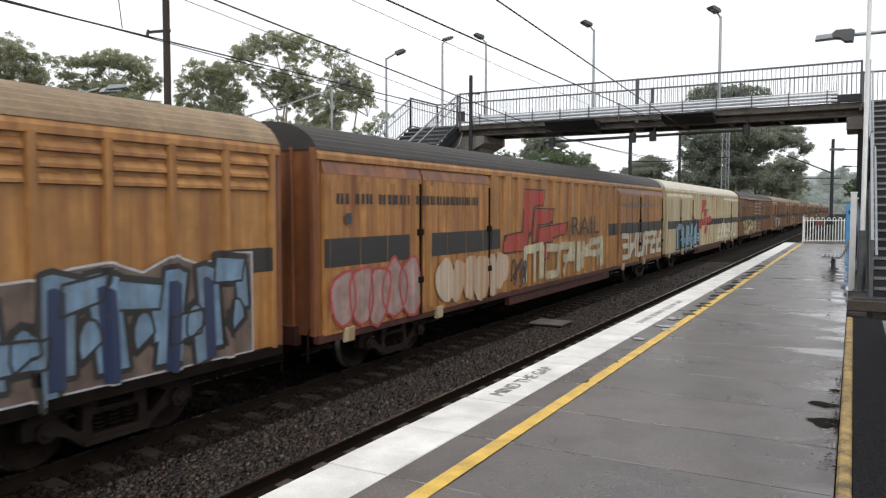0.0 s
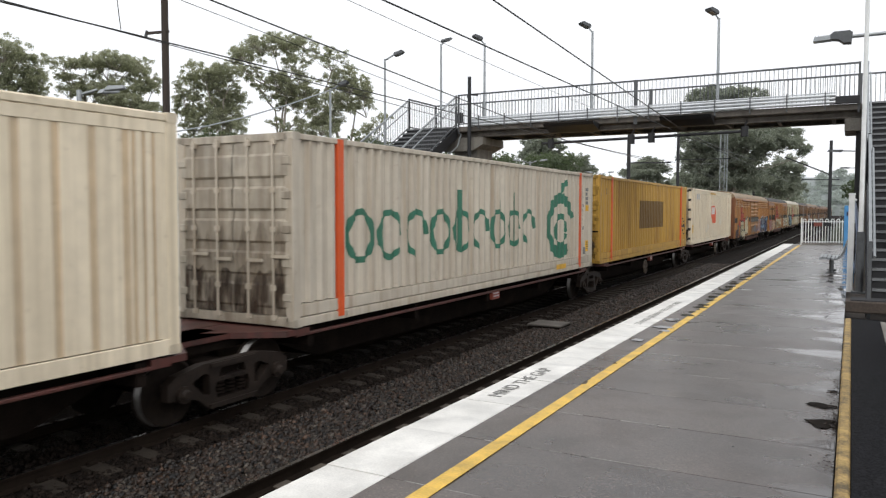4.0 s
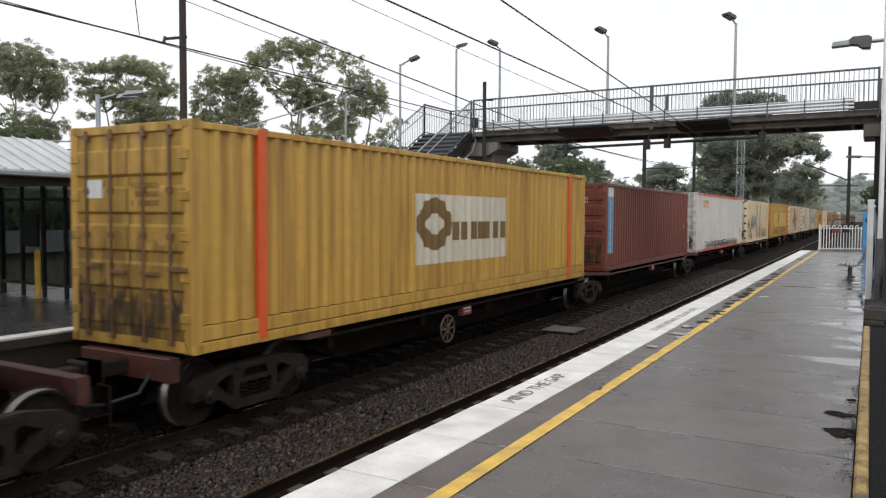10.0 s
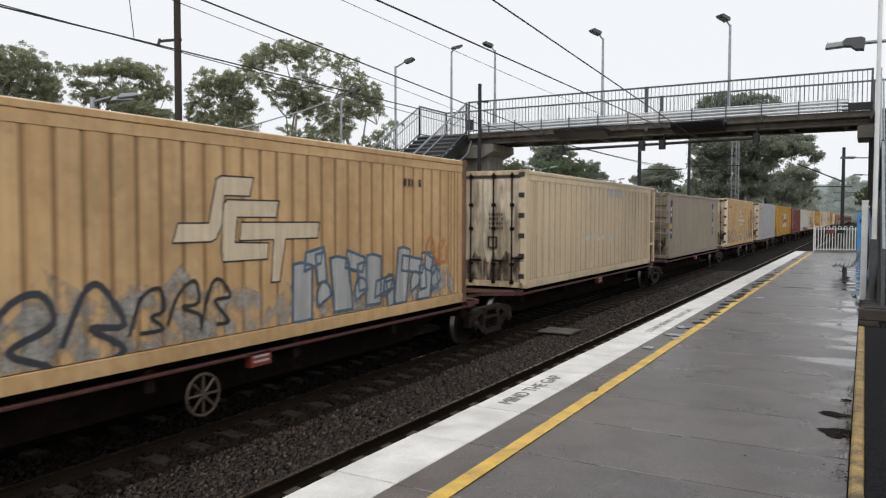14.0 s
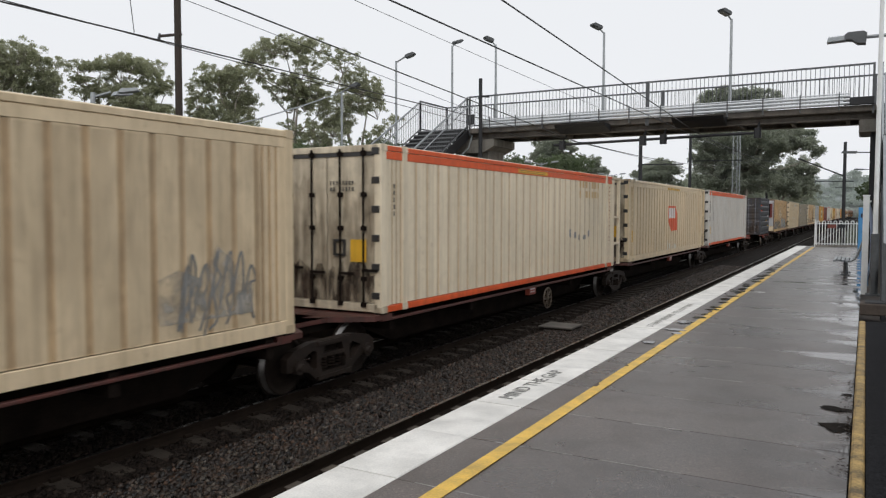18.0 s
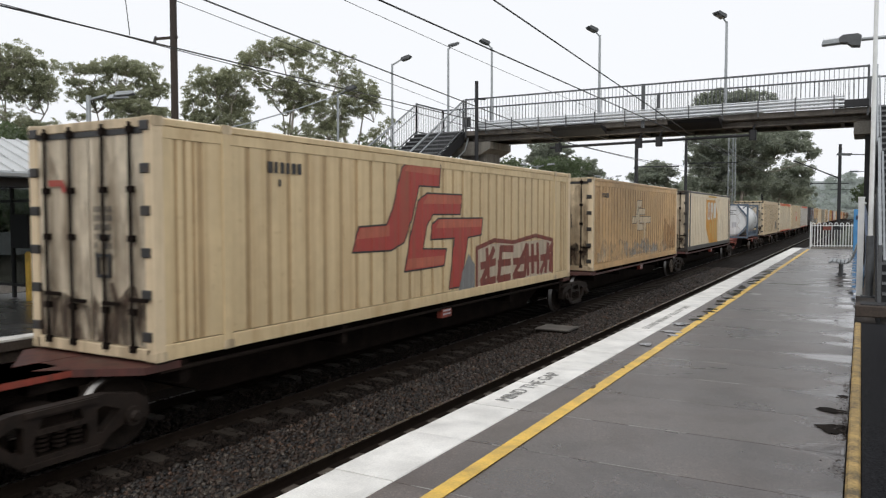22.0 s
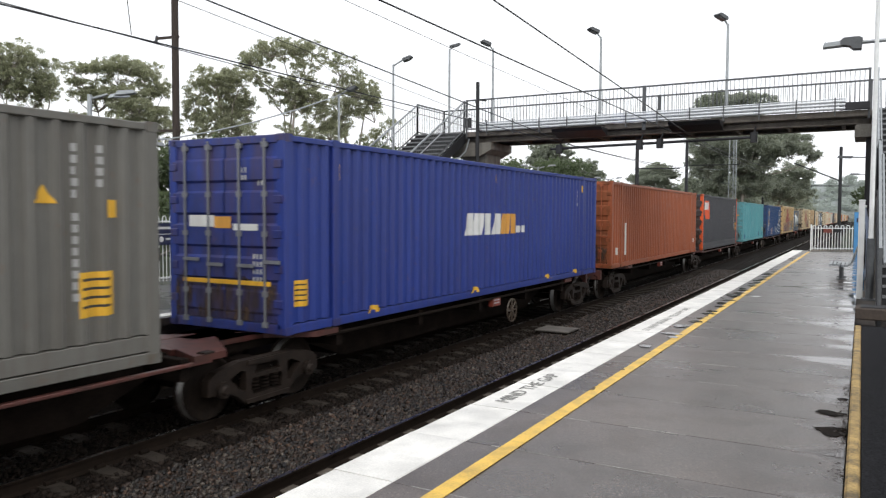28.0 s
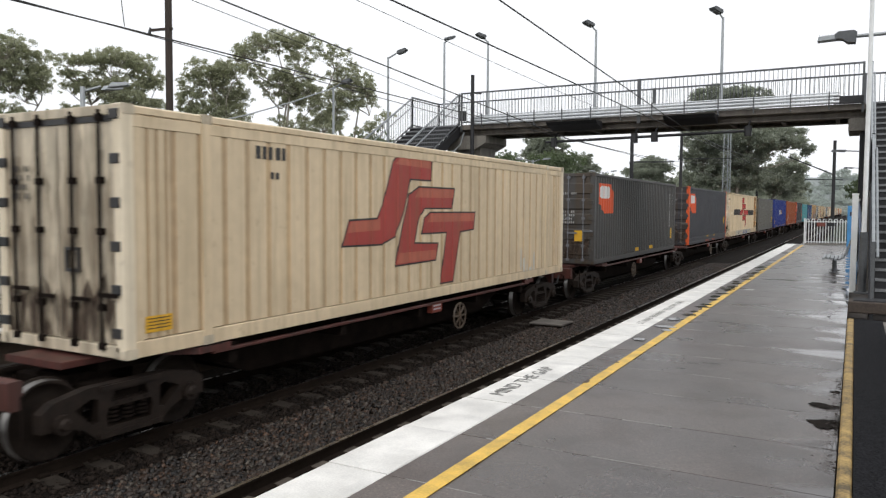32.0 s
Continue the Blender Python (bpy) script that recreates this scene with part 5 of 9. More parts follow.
GREYWASH = stain("grey_rubbed_wash", (0.42, 0.40, 0.36), 0.40, 0.60, 0.7, (1.8, 1.8, 1.6))
OCHRE = paint("ochre_rust_paint", (0.44, 0.205, 0.045), 0.9, streak_col=(0.22, 0.085, 0.02), hold=0.45, runs=1.4)


def grimy(col):
    """The stained paint on the doors and end frames of an old box of this colour."""
    if col.name not in GRIMY:
        base = [k for k in col.node_tree.nodes if k.bl_idname == "ShaderNodeMixRGB" and k.blend_type == "MULTIPLY"][0].inputs[1].default_value[:3]
        GRIMY[col.name] = paint(col.name + "_stained", [c * 0.92 for c in base], 0.75, streak_col=[c * 0.30 + d for c, d in zip(base, (0.045, 0.02, 0.0))], hold=0.43, scale=2.0, var=0.3)
    return GRIMY[col.name]


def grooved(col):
    """A darker, browner tone of the box's paint, for the joints between the panels."""
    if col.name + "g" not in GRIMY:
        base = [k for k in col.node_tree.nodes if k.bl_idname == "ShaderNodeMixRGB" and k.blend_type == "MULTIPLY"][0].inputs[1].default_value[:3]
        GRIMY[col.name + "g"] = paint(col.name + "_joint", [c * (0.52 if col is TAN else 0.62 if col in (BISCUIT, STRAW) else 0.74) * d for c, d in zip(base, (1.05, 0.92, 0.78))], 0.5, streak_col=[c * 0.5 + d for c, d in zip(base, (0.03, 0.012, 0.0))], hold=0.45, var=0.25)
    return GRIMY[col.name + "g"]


def scuff(y, z, w, h, seed):
    """Ragged rubbed patches."""
    r = random.Random(seed)
    out = []
    for k in range(5):
        cy, cz, a, b = y + w * (k + r.uniform(0.2, 0.6)) / 5, z + h * r.uniform(0.0, 0.4), w * r.uniform(0.06, 0.13), h * r.uniform(0.3, 0.6)
        out.append([(cy, cz), (cy + a, cz + r.uniform(-0.03, 0.03)), (cy + a, cz + b), (cy + a * 0.5, cz + b * r.uniform(0.8, 1.1)), (cy, cz + b * r.uniform(0.7, 1.0))])
    return out


def container(name, label, kind, u, L, col, side=(), end=(), post=None, rail=None, roof=None, doors=True, rods=None, frame_far=False, lower=False, lifts=None, group="containers of the train"):
    """A freight box whose near end lies at u along the train. side: (shapes, material, name); end: same on the door end."""
    co = thing(name, label, "container", group, XT2, u, ZB)
    MOVING.append((co, u, ZB))
    W, H = HALF, LOW.get(u, ZT) - ZB
    pc, rc = post or col, rail or col
    prof = profile(kind, L, 0.335 if col is TAN else 0.42)
    z0, z1 = (0.16 if kind == "corr" else 0.13 if rail is ORANGE else 0.21), H - 0.1
    if lower:
        z0 = 0.36
    for s in (1, -1):
        sm = Mesh()
        n = len(prof)
        sm.add([(s * x, y, z) for z in (z0, z1) for y, x in prof], [((i, i + 1, n + i + 1, n + i) if s > 0 else (n + i, n + i + 1, i + 1, i)) for i in range(n - 1)])
        me = sm.mesh("side_wall", col)
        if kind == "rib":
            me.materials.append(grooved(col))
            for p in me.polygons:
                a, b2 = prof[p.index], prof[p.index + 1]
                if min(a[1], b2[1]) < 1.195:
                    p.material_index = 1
        part("side_wall", me, None, co)
        if kind == "rib":
            part("fascia", Mesh().box(s * (W - 0.07) - 0.05, 0.15, H - 0.26, s * (W - 0.07) + 0.056, L - 0.15, H - 0.118, 0.006), rc if rc is ORANGE else col, co)
        part("top_rail", Mesh().box(s * (W - 0.07) - 0.06, 0.15, H - 0.11, s * (W - 0.07) + 0.065, L - 0.15, H - 0.02, 0.01), rc, co)
        plain = kind == "corr" and not lower
        zr = (0.09 if rail is ORANGE else 0.14) if lower else z0 - 0.018 if plain else z0 - 0.013
        part("bottom_rail", Mesh().box(s * (W - 0.07) - 0.06, 0.15, 0.0, s * (W - 0.07) + (0.05 if plain else 0.066), L - 0.15, zr, 0.008), rc, co)
        if lower:
            part("skirt", Mesh().box(s * (W - 0.07) - 0.06, 0.15, zr + 0.016, s * (W - 0.07) + 0.06, L - 0.15, z0 - 0.014, 0.006), col, co)
        for yy in (0.0, L - 0.17):
            part("corner_post", Mesh().box(s * (W - 0.08) - 0.08, yy, 0.1, s * (W - 0.08) + 0.078, yy + 0.17, H - 0.1, 0.012), pc if s > 0 or post is not ORANGE else col, co)
        if kind == "rib":
            for yy in (0.17, L - 0.27):
                part("edge_strip", Mesh().box(s * 1.15 - 0.05, yy, 0.12, s * 1.15 + 0.052, yy + 0.1, H - 0.1), col, co)
        inset = (0, L) if L < 13.2 else (0, (L - 12.19) / 2, (L + 12.19) / 2, L)
        if len(inset) == 4:
            for yy in lifts or inset[1:3]:
                part("lift_post", Mesh().box(s * (W - 0.05) - 0.05, yy - 0.08, 0.05, s * (W - 0.05) + (0.062 if lifts else 0.052), yy + 0.08, H - 0.03, 0.01), ORANGE if lifts else pc if post and (kind != "rib" or post is DARKG) else col, co, "orange lifting post" if lifts else "")
    cast = "corner_casting" + pc.name
    if cast not in cache:
        cache[cast] = Mesh().box(-0.09, -0.09, 0, 0.09, 0.09, 0.12, 0.015).mesh("corner_casting", grimy(pc))
    ys = [0.09, L - 0.09] if L < 13.2 else [0.09, (L - 12.19) / 2, (L + 12.19) / 2, L - 0.09]
    for s in (-1, 1):
        for yy in ys:
            for zz in (0, H - 0.12):
                cc = part("corner_casting", cache[cast], None, co)
                cc.matrix_basis = pose(s * (W - 0.085), yy, zz)
    part("roof", Mesh().box(-W + 0.04, 0.1, H - 0.06, W - 0.04, L - 0.1, H - (0.005 if kind == "rib" else 0.018), 0.012), roof or (CREAM_W if kind == "rib" else col), co)
    part("floor", Mesh().box(-W + 0.12, 0.1, 0.06, W - 0.12, L - 0.1, 0.14), CHASSIS, co)
    part("end_wall", Mesh().box(-W + 0.15, L - 0.08, 0.1, W - 0.15, L - 0.04, H - 0.08), col, co)
    part("header", Mesh().box(-W + 0.1, 0.0, H - 0.13, W - 0.1, 0.12, H - 0.01, 0.01), grimy(col if post is ORANGE else pc), co)
    part("sill", Mesh().box(-W + 0.1, 0.0, 0.01, W - 0.1, 0.12, 0.16, 0.01), grimy(col if post is ORANGE else pc), co)
    if doors:
        door_end(co, L, H, grimy(CREAM if col is TAN else CREAM_W if col in (CREAM, CREAM_Y, BISCUIT, STRAW) else CREAM_W if col is GREYW else col), kind, rods=rods or (RODS if col in (BLUE_V, BLUE_D, TEAL, SLATE, DARKG, GREY) else col))
    for k, (shapes, mat, nm) in enumerate(side):
        high = [q for q in shapes if not lower or max(p[1] for p in q) > 0.37]
        if high:
            part(nm, on_side(prof, high, 0.004 + 0.0016 * k), mat, co)
        if len(high) < len(shapes):
            part(nm, on_side([(0.0, 1.2145), (L, 1.2145)], [q for q in shapes if q not in high], 0.004 + 0.0016 * k), mat, co)
    if doors:
        r6 = random.Random(int(-u))
        for s in (-1, 1):
            dark = col in (SLATE, DARKG, BLUE_D, BLUE_V, TEAL)
            for tall, wash, yy in ((0.6, GRIME, 0.0245),) if dark else ((2.1 if kind == "rib" else 1.2, FILM, 0.026), (0.6, GRIME, 0.0245)):
                edge = [(s * (0.02 + 0.105 * k), 0.18 + min(2.55, max(0.2, r6.gauss(tall, tall * 0.2)))) for k in range(11)]
                shape = [(s * 1.07, 0.175), (s * 0.02, 0.175)] + edge
                m = Mesh()
                m.add([(x, yy if kind == "rib" else yy - 0.034, z) for x, z in shape], [tuple(range(len(shape)))[::s]])
                part("road_grime", m, wash, co, "splashed brown dirt")
    else:
        # closed front end: upright corrugations and two flat plates painted dark as sunk pockets
        m = Mesh()
        cell = 2 * (W - 0.09) / 9
        line = []
        for k in range(9):
            x = -W + 0.09 + cell * k
            line += [(x, 0.03), (x + cell * 0.55, 0.03), (x + cell * 0.65, -0.002), (x + cell * 0.9, -0.002)]
        line.append((W - 0.09, 0.03))
        nl = len(line)
        m.add([(x, y, z) for z in (0.16, H - 0.13) for x, y in line], [(i, i + 1, nl + i + 1, nl + i) for i in range(nl - 1)])
        front = part("front_wall", m, grimy(col), co, "corrugated front wall with rust runs")
        for x in (-0.75, 0.12):
            part("pocket", Mesh().box(x, -0.009, 0.40, x + 0.5, 0.02, 1.0, 0.01), DARKG, front, "flat dark plate for a sunk pocket")
        part("dirt_film", Mesh().box(-W + 0.1, -0.0045, 0.17, W - 0.1, -0.004, H - 0.14), FILM, co, "brown film of dirt")
        part("road_grime", Mesh().box(-W + 0.1, -0.006, 0.17, W - 0.1, -0.0055, 0.75), GRIME, co, "splashed brown dirt")
    for shapes, mat, nm in end:
        m = Mesh()
        for poly in shapes:
            m.add([(x, -0.012, z) for x, z in poly], [tuple(range(len(poly)))])
        part(nm, m, mat, co)
    if frame_far or post is DARKG:
        m = Mesh()
        for k in range(15):
            m.bar((1.19, L - 0.42, 0.85 + 0.125 * k), (1.222, L - 0.42, 0.85 + 0.125 * k), 0.016, 6)
        part("bolt_row", m, RUSTO, co, "row of rusty bolt heads")
    if frame_far:
        fr = Mesh()
        for s in (-1, 1):
            fr.box(s * (W - 0.06) - 0.06, L, 0.02, s * (W - 0.06) + 0.06, L + 0.1, H - 0.02, 0.01)
            fr.box(s * (W - 0.06) - 0.04, L + 0.1, 0.7, s * (W - 0.06) + 0.04, L + 0.75, 0.78)
            fr.box(s * (W - 0.06) - 0.04, L + 0.1, 1.6, s * (W - 0.06) + 0.04, L + 0.75, 1.66)
            fr.box(s * (W - 0.06) - 0.05, L + 0.72, 0.02, s * (W - 0.06) + 0.05, L + 0.82, H - 0.02, 0.01)
            fr.box(s * (W - 0.06) - 0.05, L, H - 0.1, s * (W - 0.06) + 0.05, L + 0.8, H - 0.02)
        part("genset_frame", fr, col, co)
        part("genset", Mesh().box(-0.9, L + 0.1, 0.05, 0.9, L + 0.7, 1.3, 0.04), CHASSIS, co)
    return co


def bubbles(y, z, w, h, n, seed):
    """Overlapping rounded sprayed blobs."""
    r = random.Random(seed)
    out = []
    for k in range(n):
        cy, cz = y + w * (k + 0.5) / n, z + h * r.uniform(0.45, 0.55)
        ry, rz, lean = w / n * r.uniform(0.6, 0.78), h * r.uniform(0.42, 0.52), r.uniform(-0.25, 0.3)
        ph = r.uniform(0, 6)
        out.append([(cy + ry * math.cos(q * 0.3927) * (1 + 0.18 * math.sin(2 * q * 0.3927 + ph)) + lean * rz * math.sin(q * 0.3927) * 0.5, cz + rz * math.sin(q * 0.3927) * (1 + 0.1 * math.cos(3 * q * 0.3927 + ph))) for q in range(16)])
    return out


def halo(y, z, w, h, seed):
    """The ragged sprayed ground behind a piece."""
    r = random.Random(seed)
    top = [(y + w * k / 14, z + h * (1 + r.uniform(-0.14, 0.1))) for k in range(15)]
    return [[(y, z), (y + w, z)] + top[::-1]]


def chunks(y, z, w, h, n, seed):
    """Leaning slabs, arms and hooks sprayed over one another; they spell nothing."""
    r = random.Random(seed)
    out = []
    for k in range(n):
        a, c = y + w * (k + r.uniform(-0.08, 0.08)) / n, w / n
        lean, top, wide = r.uniform(-0.22, 0.32) * c, z + h * r.uniform(0.88, 1.08), c * r.uniform(0.42, 0.56)
        foot = z + h * r.uniform(-0.04, 0.08)
        out.append([(a, foot), (a + wide, foot), (a + wide + lean, top - 0.06 * h), (a + wide * 0.4 + lean, top), (a + lean, top - 0.02 * h)])
        up = r.choice((0.18, 0.62, 0.78)) * h + z
        reach, drop = c * r.uniform(0.7, 1.15), r.uniform(-0.16, 0.16) * h
        arm = [(a + wide * 0.6, up), (a + reach, up + drop), (a + reach + 0.08 * c, up + drop + 0.26 * h), (a + wide * 0.7, up + 0.30 * h)]
        out.append(arm)
        q = up + drop
        out.append([(a + reach - 0.1 * c, q - 0.34 * h), (a + reach + 0.16 * c, q - 0.30 * h), (a + reach + 0.1 * c, q + 0.18 * h), (a + reach - 0.16 * c, q + 0.14 * h)])
        bend = [(a + c * 0.72 + c * 0.2 * math.cos(m * 0.55), z + h * 0.34 + h * 0.24 * math.sin(m * 0.55)) for m in range(8)]
        out.append([(p[0] + c * 0.1, p[1]) for p in bend])
    return out


def wild(y, z, w, h, n, seed, mat, trim, shade=None, edge=0.07):
    """A piece: dark ground strokes, fills, a few shades, thin outlines over them."""
    c = chunks(y, z, w, h, n, seed)
    rows = [(outline_of(c, edge * 2.2), trim, "graffiti_ground"), (c, mat, "graffiti")]
    if shade:
        rows.append(([[(p + (sum(t[0] for t in q) / len(q) - p) * 0.5, b - 0.12 * h) for p, b in q] for q in c[::4]], shade, "graffiti_shade"))
    return (*rows, (outline_of(c[1::2], edge * 0.55), trim, "graffiti_trim"))


def ragged(y0, y1, z0, z1, seed):
    """A patch with a flat foot and an uneven upper edge."""
    r = random.Random(seed)
    n = max(4, int((y1 - y0) / 0.3))
    return [(y0, z0), (y1, z0)] + [(y1 - (y1 - y0) * k / n, z0 + (z1 - z0) * r.uniform(0.35, 1.0)) for k in range(n + 1)]


def fascia_strip(co, y0, y1, H):
    """A yellow strip with small dark print under the top rail."""
    strip = part("yellow_strip", Mesh().box(HALF - 0.02, y0, H - 0.235, HALF - 0.011, y1, H - 0.145), MARKY, co, "yellow printed warning strip")
    m = Mesh()
    for row in (H - 0.22, H - 0.178):
        for k in range(int((y1 - y0) / 0.1) - 1):
            m.box(HALF - 0.0115, y0 + 0.08 + 0.1 * k, row, HALF - 0.0095, y0 + 0.15 + 0.1 * k, row + 0.018)
    part("strip_print", m, BUFF, strip)


# ---- train: the boxes in running order ----
def ids(y, z, rows=1, cols=9, seed=1, mat=FAINT, w=0.055, h=0.085):
    return (number_bars(y, z, rows, cols, w, h, 0.025, seed), mat, "marking")


def end_ids(x, z, rows, cols, seed, mat=FAINT):
    return (number_bars(x, z, rows, cols, 0.045, 0.075, 0.025, seed), mat, "marking")


def sticker(y, z, w=0.32, h=0.42):
    return ([rect(y, z, y + w, z + h)], MARKY, "warning_sticker"), ([rect(y + 0.03, z + h * k, y + w - 0.03, z + h * (k + 0.06)) for k in (0.2, 0.4, 0.6, 0.8)], INK, "sticker_print")


def big_logo(y=4.1, mat=RED):
    sh = emblem(y, 0.26, 4.9, 2.6)
    return (sh, mat, "emblem"), (emblem_tone(y, 0.26, 4.9, 2.6), REDPALE, "emblem_tone"), (outline_of(sh, 0.03), INK, "emblem_trim")


S_ARM = [(0, 0.415), (0.03, 0.58), (0.205, 0.58), (0.255, 0.97), (0.285, 1.0), (0.495, 1.0), (0.47, 0.825), (0.31, 0.825), (0.285, 0.55), (0.25, 0.44), (0.22, 0.415)]
C_ARM = [(0.32, 0.79), (0.68, 0.79), (0.66, 0.63), (0.385, 0.63), (0.37, 0.40), (0.60, 0.385), (0.59, 0.23), (0.295, 0.23), (0.28, 0.33), (0.30, 0.74)]
T_ARM = [(0.41, 0.585), (1.0, 0.58), (0.985, 0.415), (0.725, 0.415), (0.68, 0.0), (0.615, 0.0), (0.635, 0.415), (0.395, 0.415)]


def armed(y, z, w, h):
    """The broad emblem of three hooked arms."""
    return [[(y + w * a, z + h * b) for a, b in arm] for arm in (S_ARM, C_ARM, T_ARM)]


def small_logo(mat=OUTLINE):
    sh = armed(4.64, 0.85, 2.82, 1.48)
    return (sh, mat, "emblem"), (outline_of(sh, 0.022), INK, "emblem_trim")


GLYPH = {"H": [[(0, 0), (0, 1)], [(1, 0), (1, 1)], [(0, 0.5), (1, 0.5)]], "I": [[(0.5, 0), (0.5, 1)]], "R": [[(0, 0), (0, 1), (1, 1), (1, 0.5), (0, 0.5)], [(0.3, 0.5), (1, 0)]],
         "E": [[(1, 0), (0, 0), (0, 1), (1, 1)], [(0, 0.5), (0.8, 0.5)]], "M": [[(0, 0), (0, 1), (0.5, 0.4), (1, 1), (1, 0)]]}


def block_word(word, y, z, w, h, pitch, bold):
    """Block capitals painted along a side."""
    return [s for k, c in enumerate(word) for s in strokes([[(y + pitch * k + p * w, z + q * h) for p, q in line] for line in GLYPH[c]], bold)]


def hire_strip(y, zt):
    """The prints on a blue strip: two words, a half-round emblem, small bars."""
    words = block_word("HIRE", y + 0.04, zt - 0.47, 0.06, 0.16, 0.088, 0.022) + block_word("ME", y + 0.10, zt - 0.72, 0.08, 0.16, 0.13, 0.024)
    arc = [(y + 0.185 + 0.15 * math.cos(a * 0.3142), zt - 1.17 + 0.21 * math.sin(a * 0.3142)) for a in range(11)]
    swoosh = [[(y + 0.03, zt - 1.18), (y + 0.34, zt - 1.18), (y + 0.25, zt - 1.25), (y + 0.12, zt - 1.25)]]
    return words, [arc], swoosh + [rect(y + 0.03, zt - 1.41, y + 0.34, zt - 1.37), rect(y + 0.05, zt - 1.47, y + 0.32, zt - 1.45)]


REDPALE = paint("rubbed_red_paint", (0.43, 0.12, 0.075), 0.4)
W48 = 14.75
c0 = container("reefer_container", "off-white ribbed container with an orange badge", "rib", -30.96, 13.72, CREAM_W,
          [(badge(6.3, 1.03, 1.7, 1.05), BADGE, "badge"), (badge_bars(6.3, 1.03, 1.7, 1.05), CHALK, "badge_print"), *sticker(0.38, 0.6, 0.26), ids(1.6, 2.7, 1, 3, 4, GREYW, 0.26, 0.3), (scuff(4.3, 0.5, 1.2, 0.8, 7) + scuff(9.2, 0.8, 0.9, 0.7, 8), PALE, "scuff_marking")],
          [end_ids(0.2, 2.3, 5, 8, 2, INK), ([rect(0.5, 0.8, 0.85, 1.3)], MARKY, "warning_sticker")], rods=CHASSIS, frame_far=True)
fascia_strip(c0, 5.9, 7.78, ZT - ZB)
container("freight_container", "yellow corrugated container with an olive cover patch", "corr", -47.19, W48, YELLOW,
          [([rect(5.46, 1.07, 9.54, 2.19)], BUFF, "cover_patch"), (strokes(scrawl(13.6, 0.7, 0.9, 0.7, 2, 5), 0.05), INK, "graffiti"), ids(0.72, 2.55, 1, 1, 3, INK, 0.07, 0.2)],
          [end_ids(-0.55, 2.25, 2, 8, 4, INK), end_ids(0.2, 1.5, 4, 6, 8, BUFF), ([rect(0.55, 0.75, 0.85, 1.1)], RUSTO, "warning_sticker")], rods=CHASSIS, lower=True, lifts=(1.38, 13.44))
container("freight_container", "cream corrugated container with dark green lettering shapes", "corr", -62.79, W48, STONEW,
          [(strokes([[(10.9 + 0.95 + 0.95 * math.cos(a / 3.0), 1.35 + 0.8 * math.sin(a / 3.0)) for a in range(1, 17)]], 0.3) + strokes([[(11.75, 2.1), (12.0, 2.5), (12.3, 2.6)]], 0.18) + strokes([[(11.85 + 0.4 * math.cos(a / 2), 1.2 + 0.45 * math.sin(a / 2)) for a in range(13)]], 0.16), GREENL, "leaf_emblem"),
           (strokes([[(1.8 + 0.95 * k + 0.36 * math.cos(a / 2), 1.35 + 0.42 * math.sin(a / 2)) for a in range(14 - 2 * (k % 3))] for k in range(9)] + [[(5.5, 0.95), (5.5, 2.2)], [(8.4, 0.95), (8.4, 2.2)], [(7.6, 0.95), (7.6, 2.0)]], 0.11), GREENL, "lettering"), *sticker(14.2, 0.5, 0.28, 0.34), ([rect(14.2, 1.78, 14.36, 1.96)], MARKY, "warning_sticker"), ids(13.86, 2.55, 11, 1, 4, SPRAYS, 0.1, 0.1), ids(14.18, 2.5, 4, 1, 6, SPRAYS, 0.1, 0.1), ([rect(13.94, 0.42, 14.06, 0.64)], SPRAYS, "notice"), ([rect(11.4, 0.1, 12.2, 0.24)], MARKY, "yellow_strip")], lower=True, lifts=(1.2, 13.5))
container("reefer_container", "off-white ribbed container with two grey repair strips", "rib", -77.31, 12.36, CREAM_W,
          [([rect(1.0, 0.9, 4.6, 2.05)], PATCH, "cover_patch"), (strokes(scrawl(1.2, 1.0, 3.2, 0.9, 4, 11), 0.09), INK, "graffiti"), ([rect(5.2, 0.2, 5.85, 2.7), rect(6.72, 0.2, 7.4, 2.7)], PANELG, "repair_strip")],
          [end_ids(0.2, 2.4, 2, 6, 6, INK), ([rect(0.6, 1.1, 0.9, 1.4)], MARKY, "warning_sticker")], rods=CHASSIS)
container("reefer_container", "cream ribbed container with a large red emblem", "rib", -94.07, 14.64, CREAM,
          [*big_logo(), ids(1.95, 2.65, 1, 7, 3, INK, 0.11, 0.2), *sticker(0.2, 0.28, 0.34, 0.24)], [end_ids(-0.9, 2.3, 4, 6, 8, INK)], rods=CHASSIS)
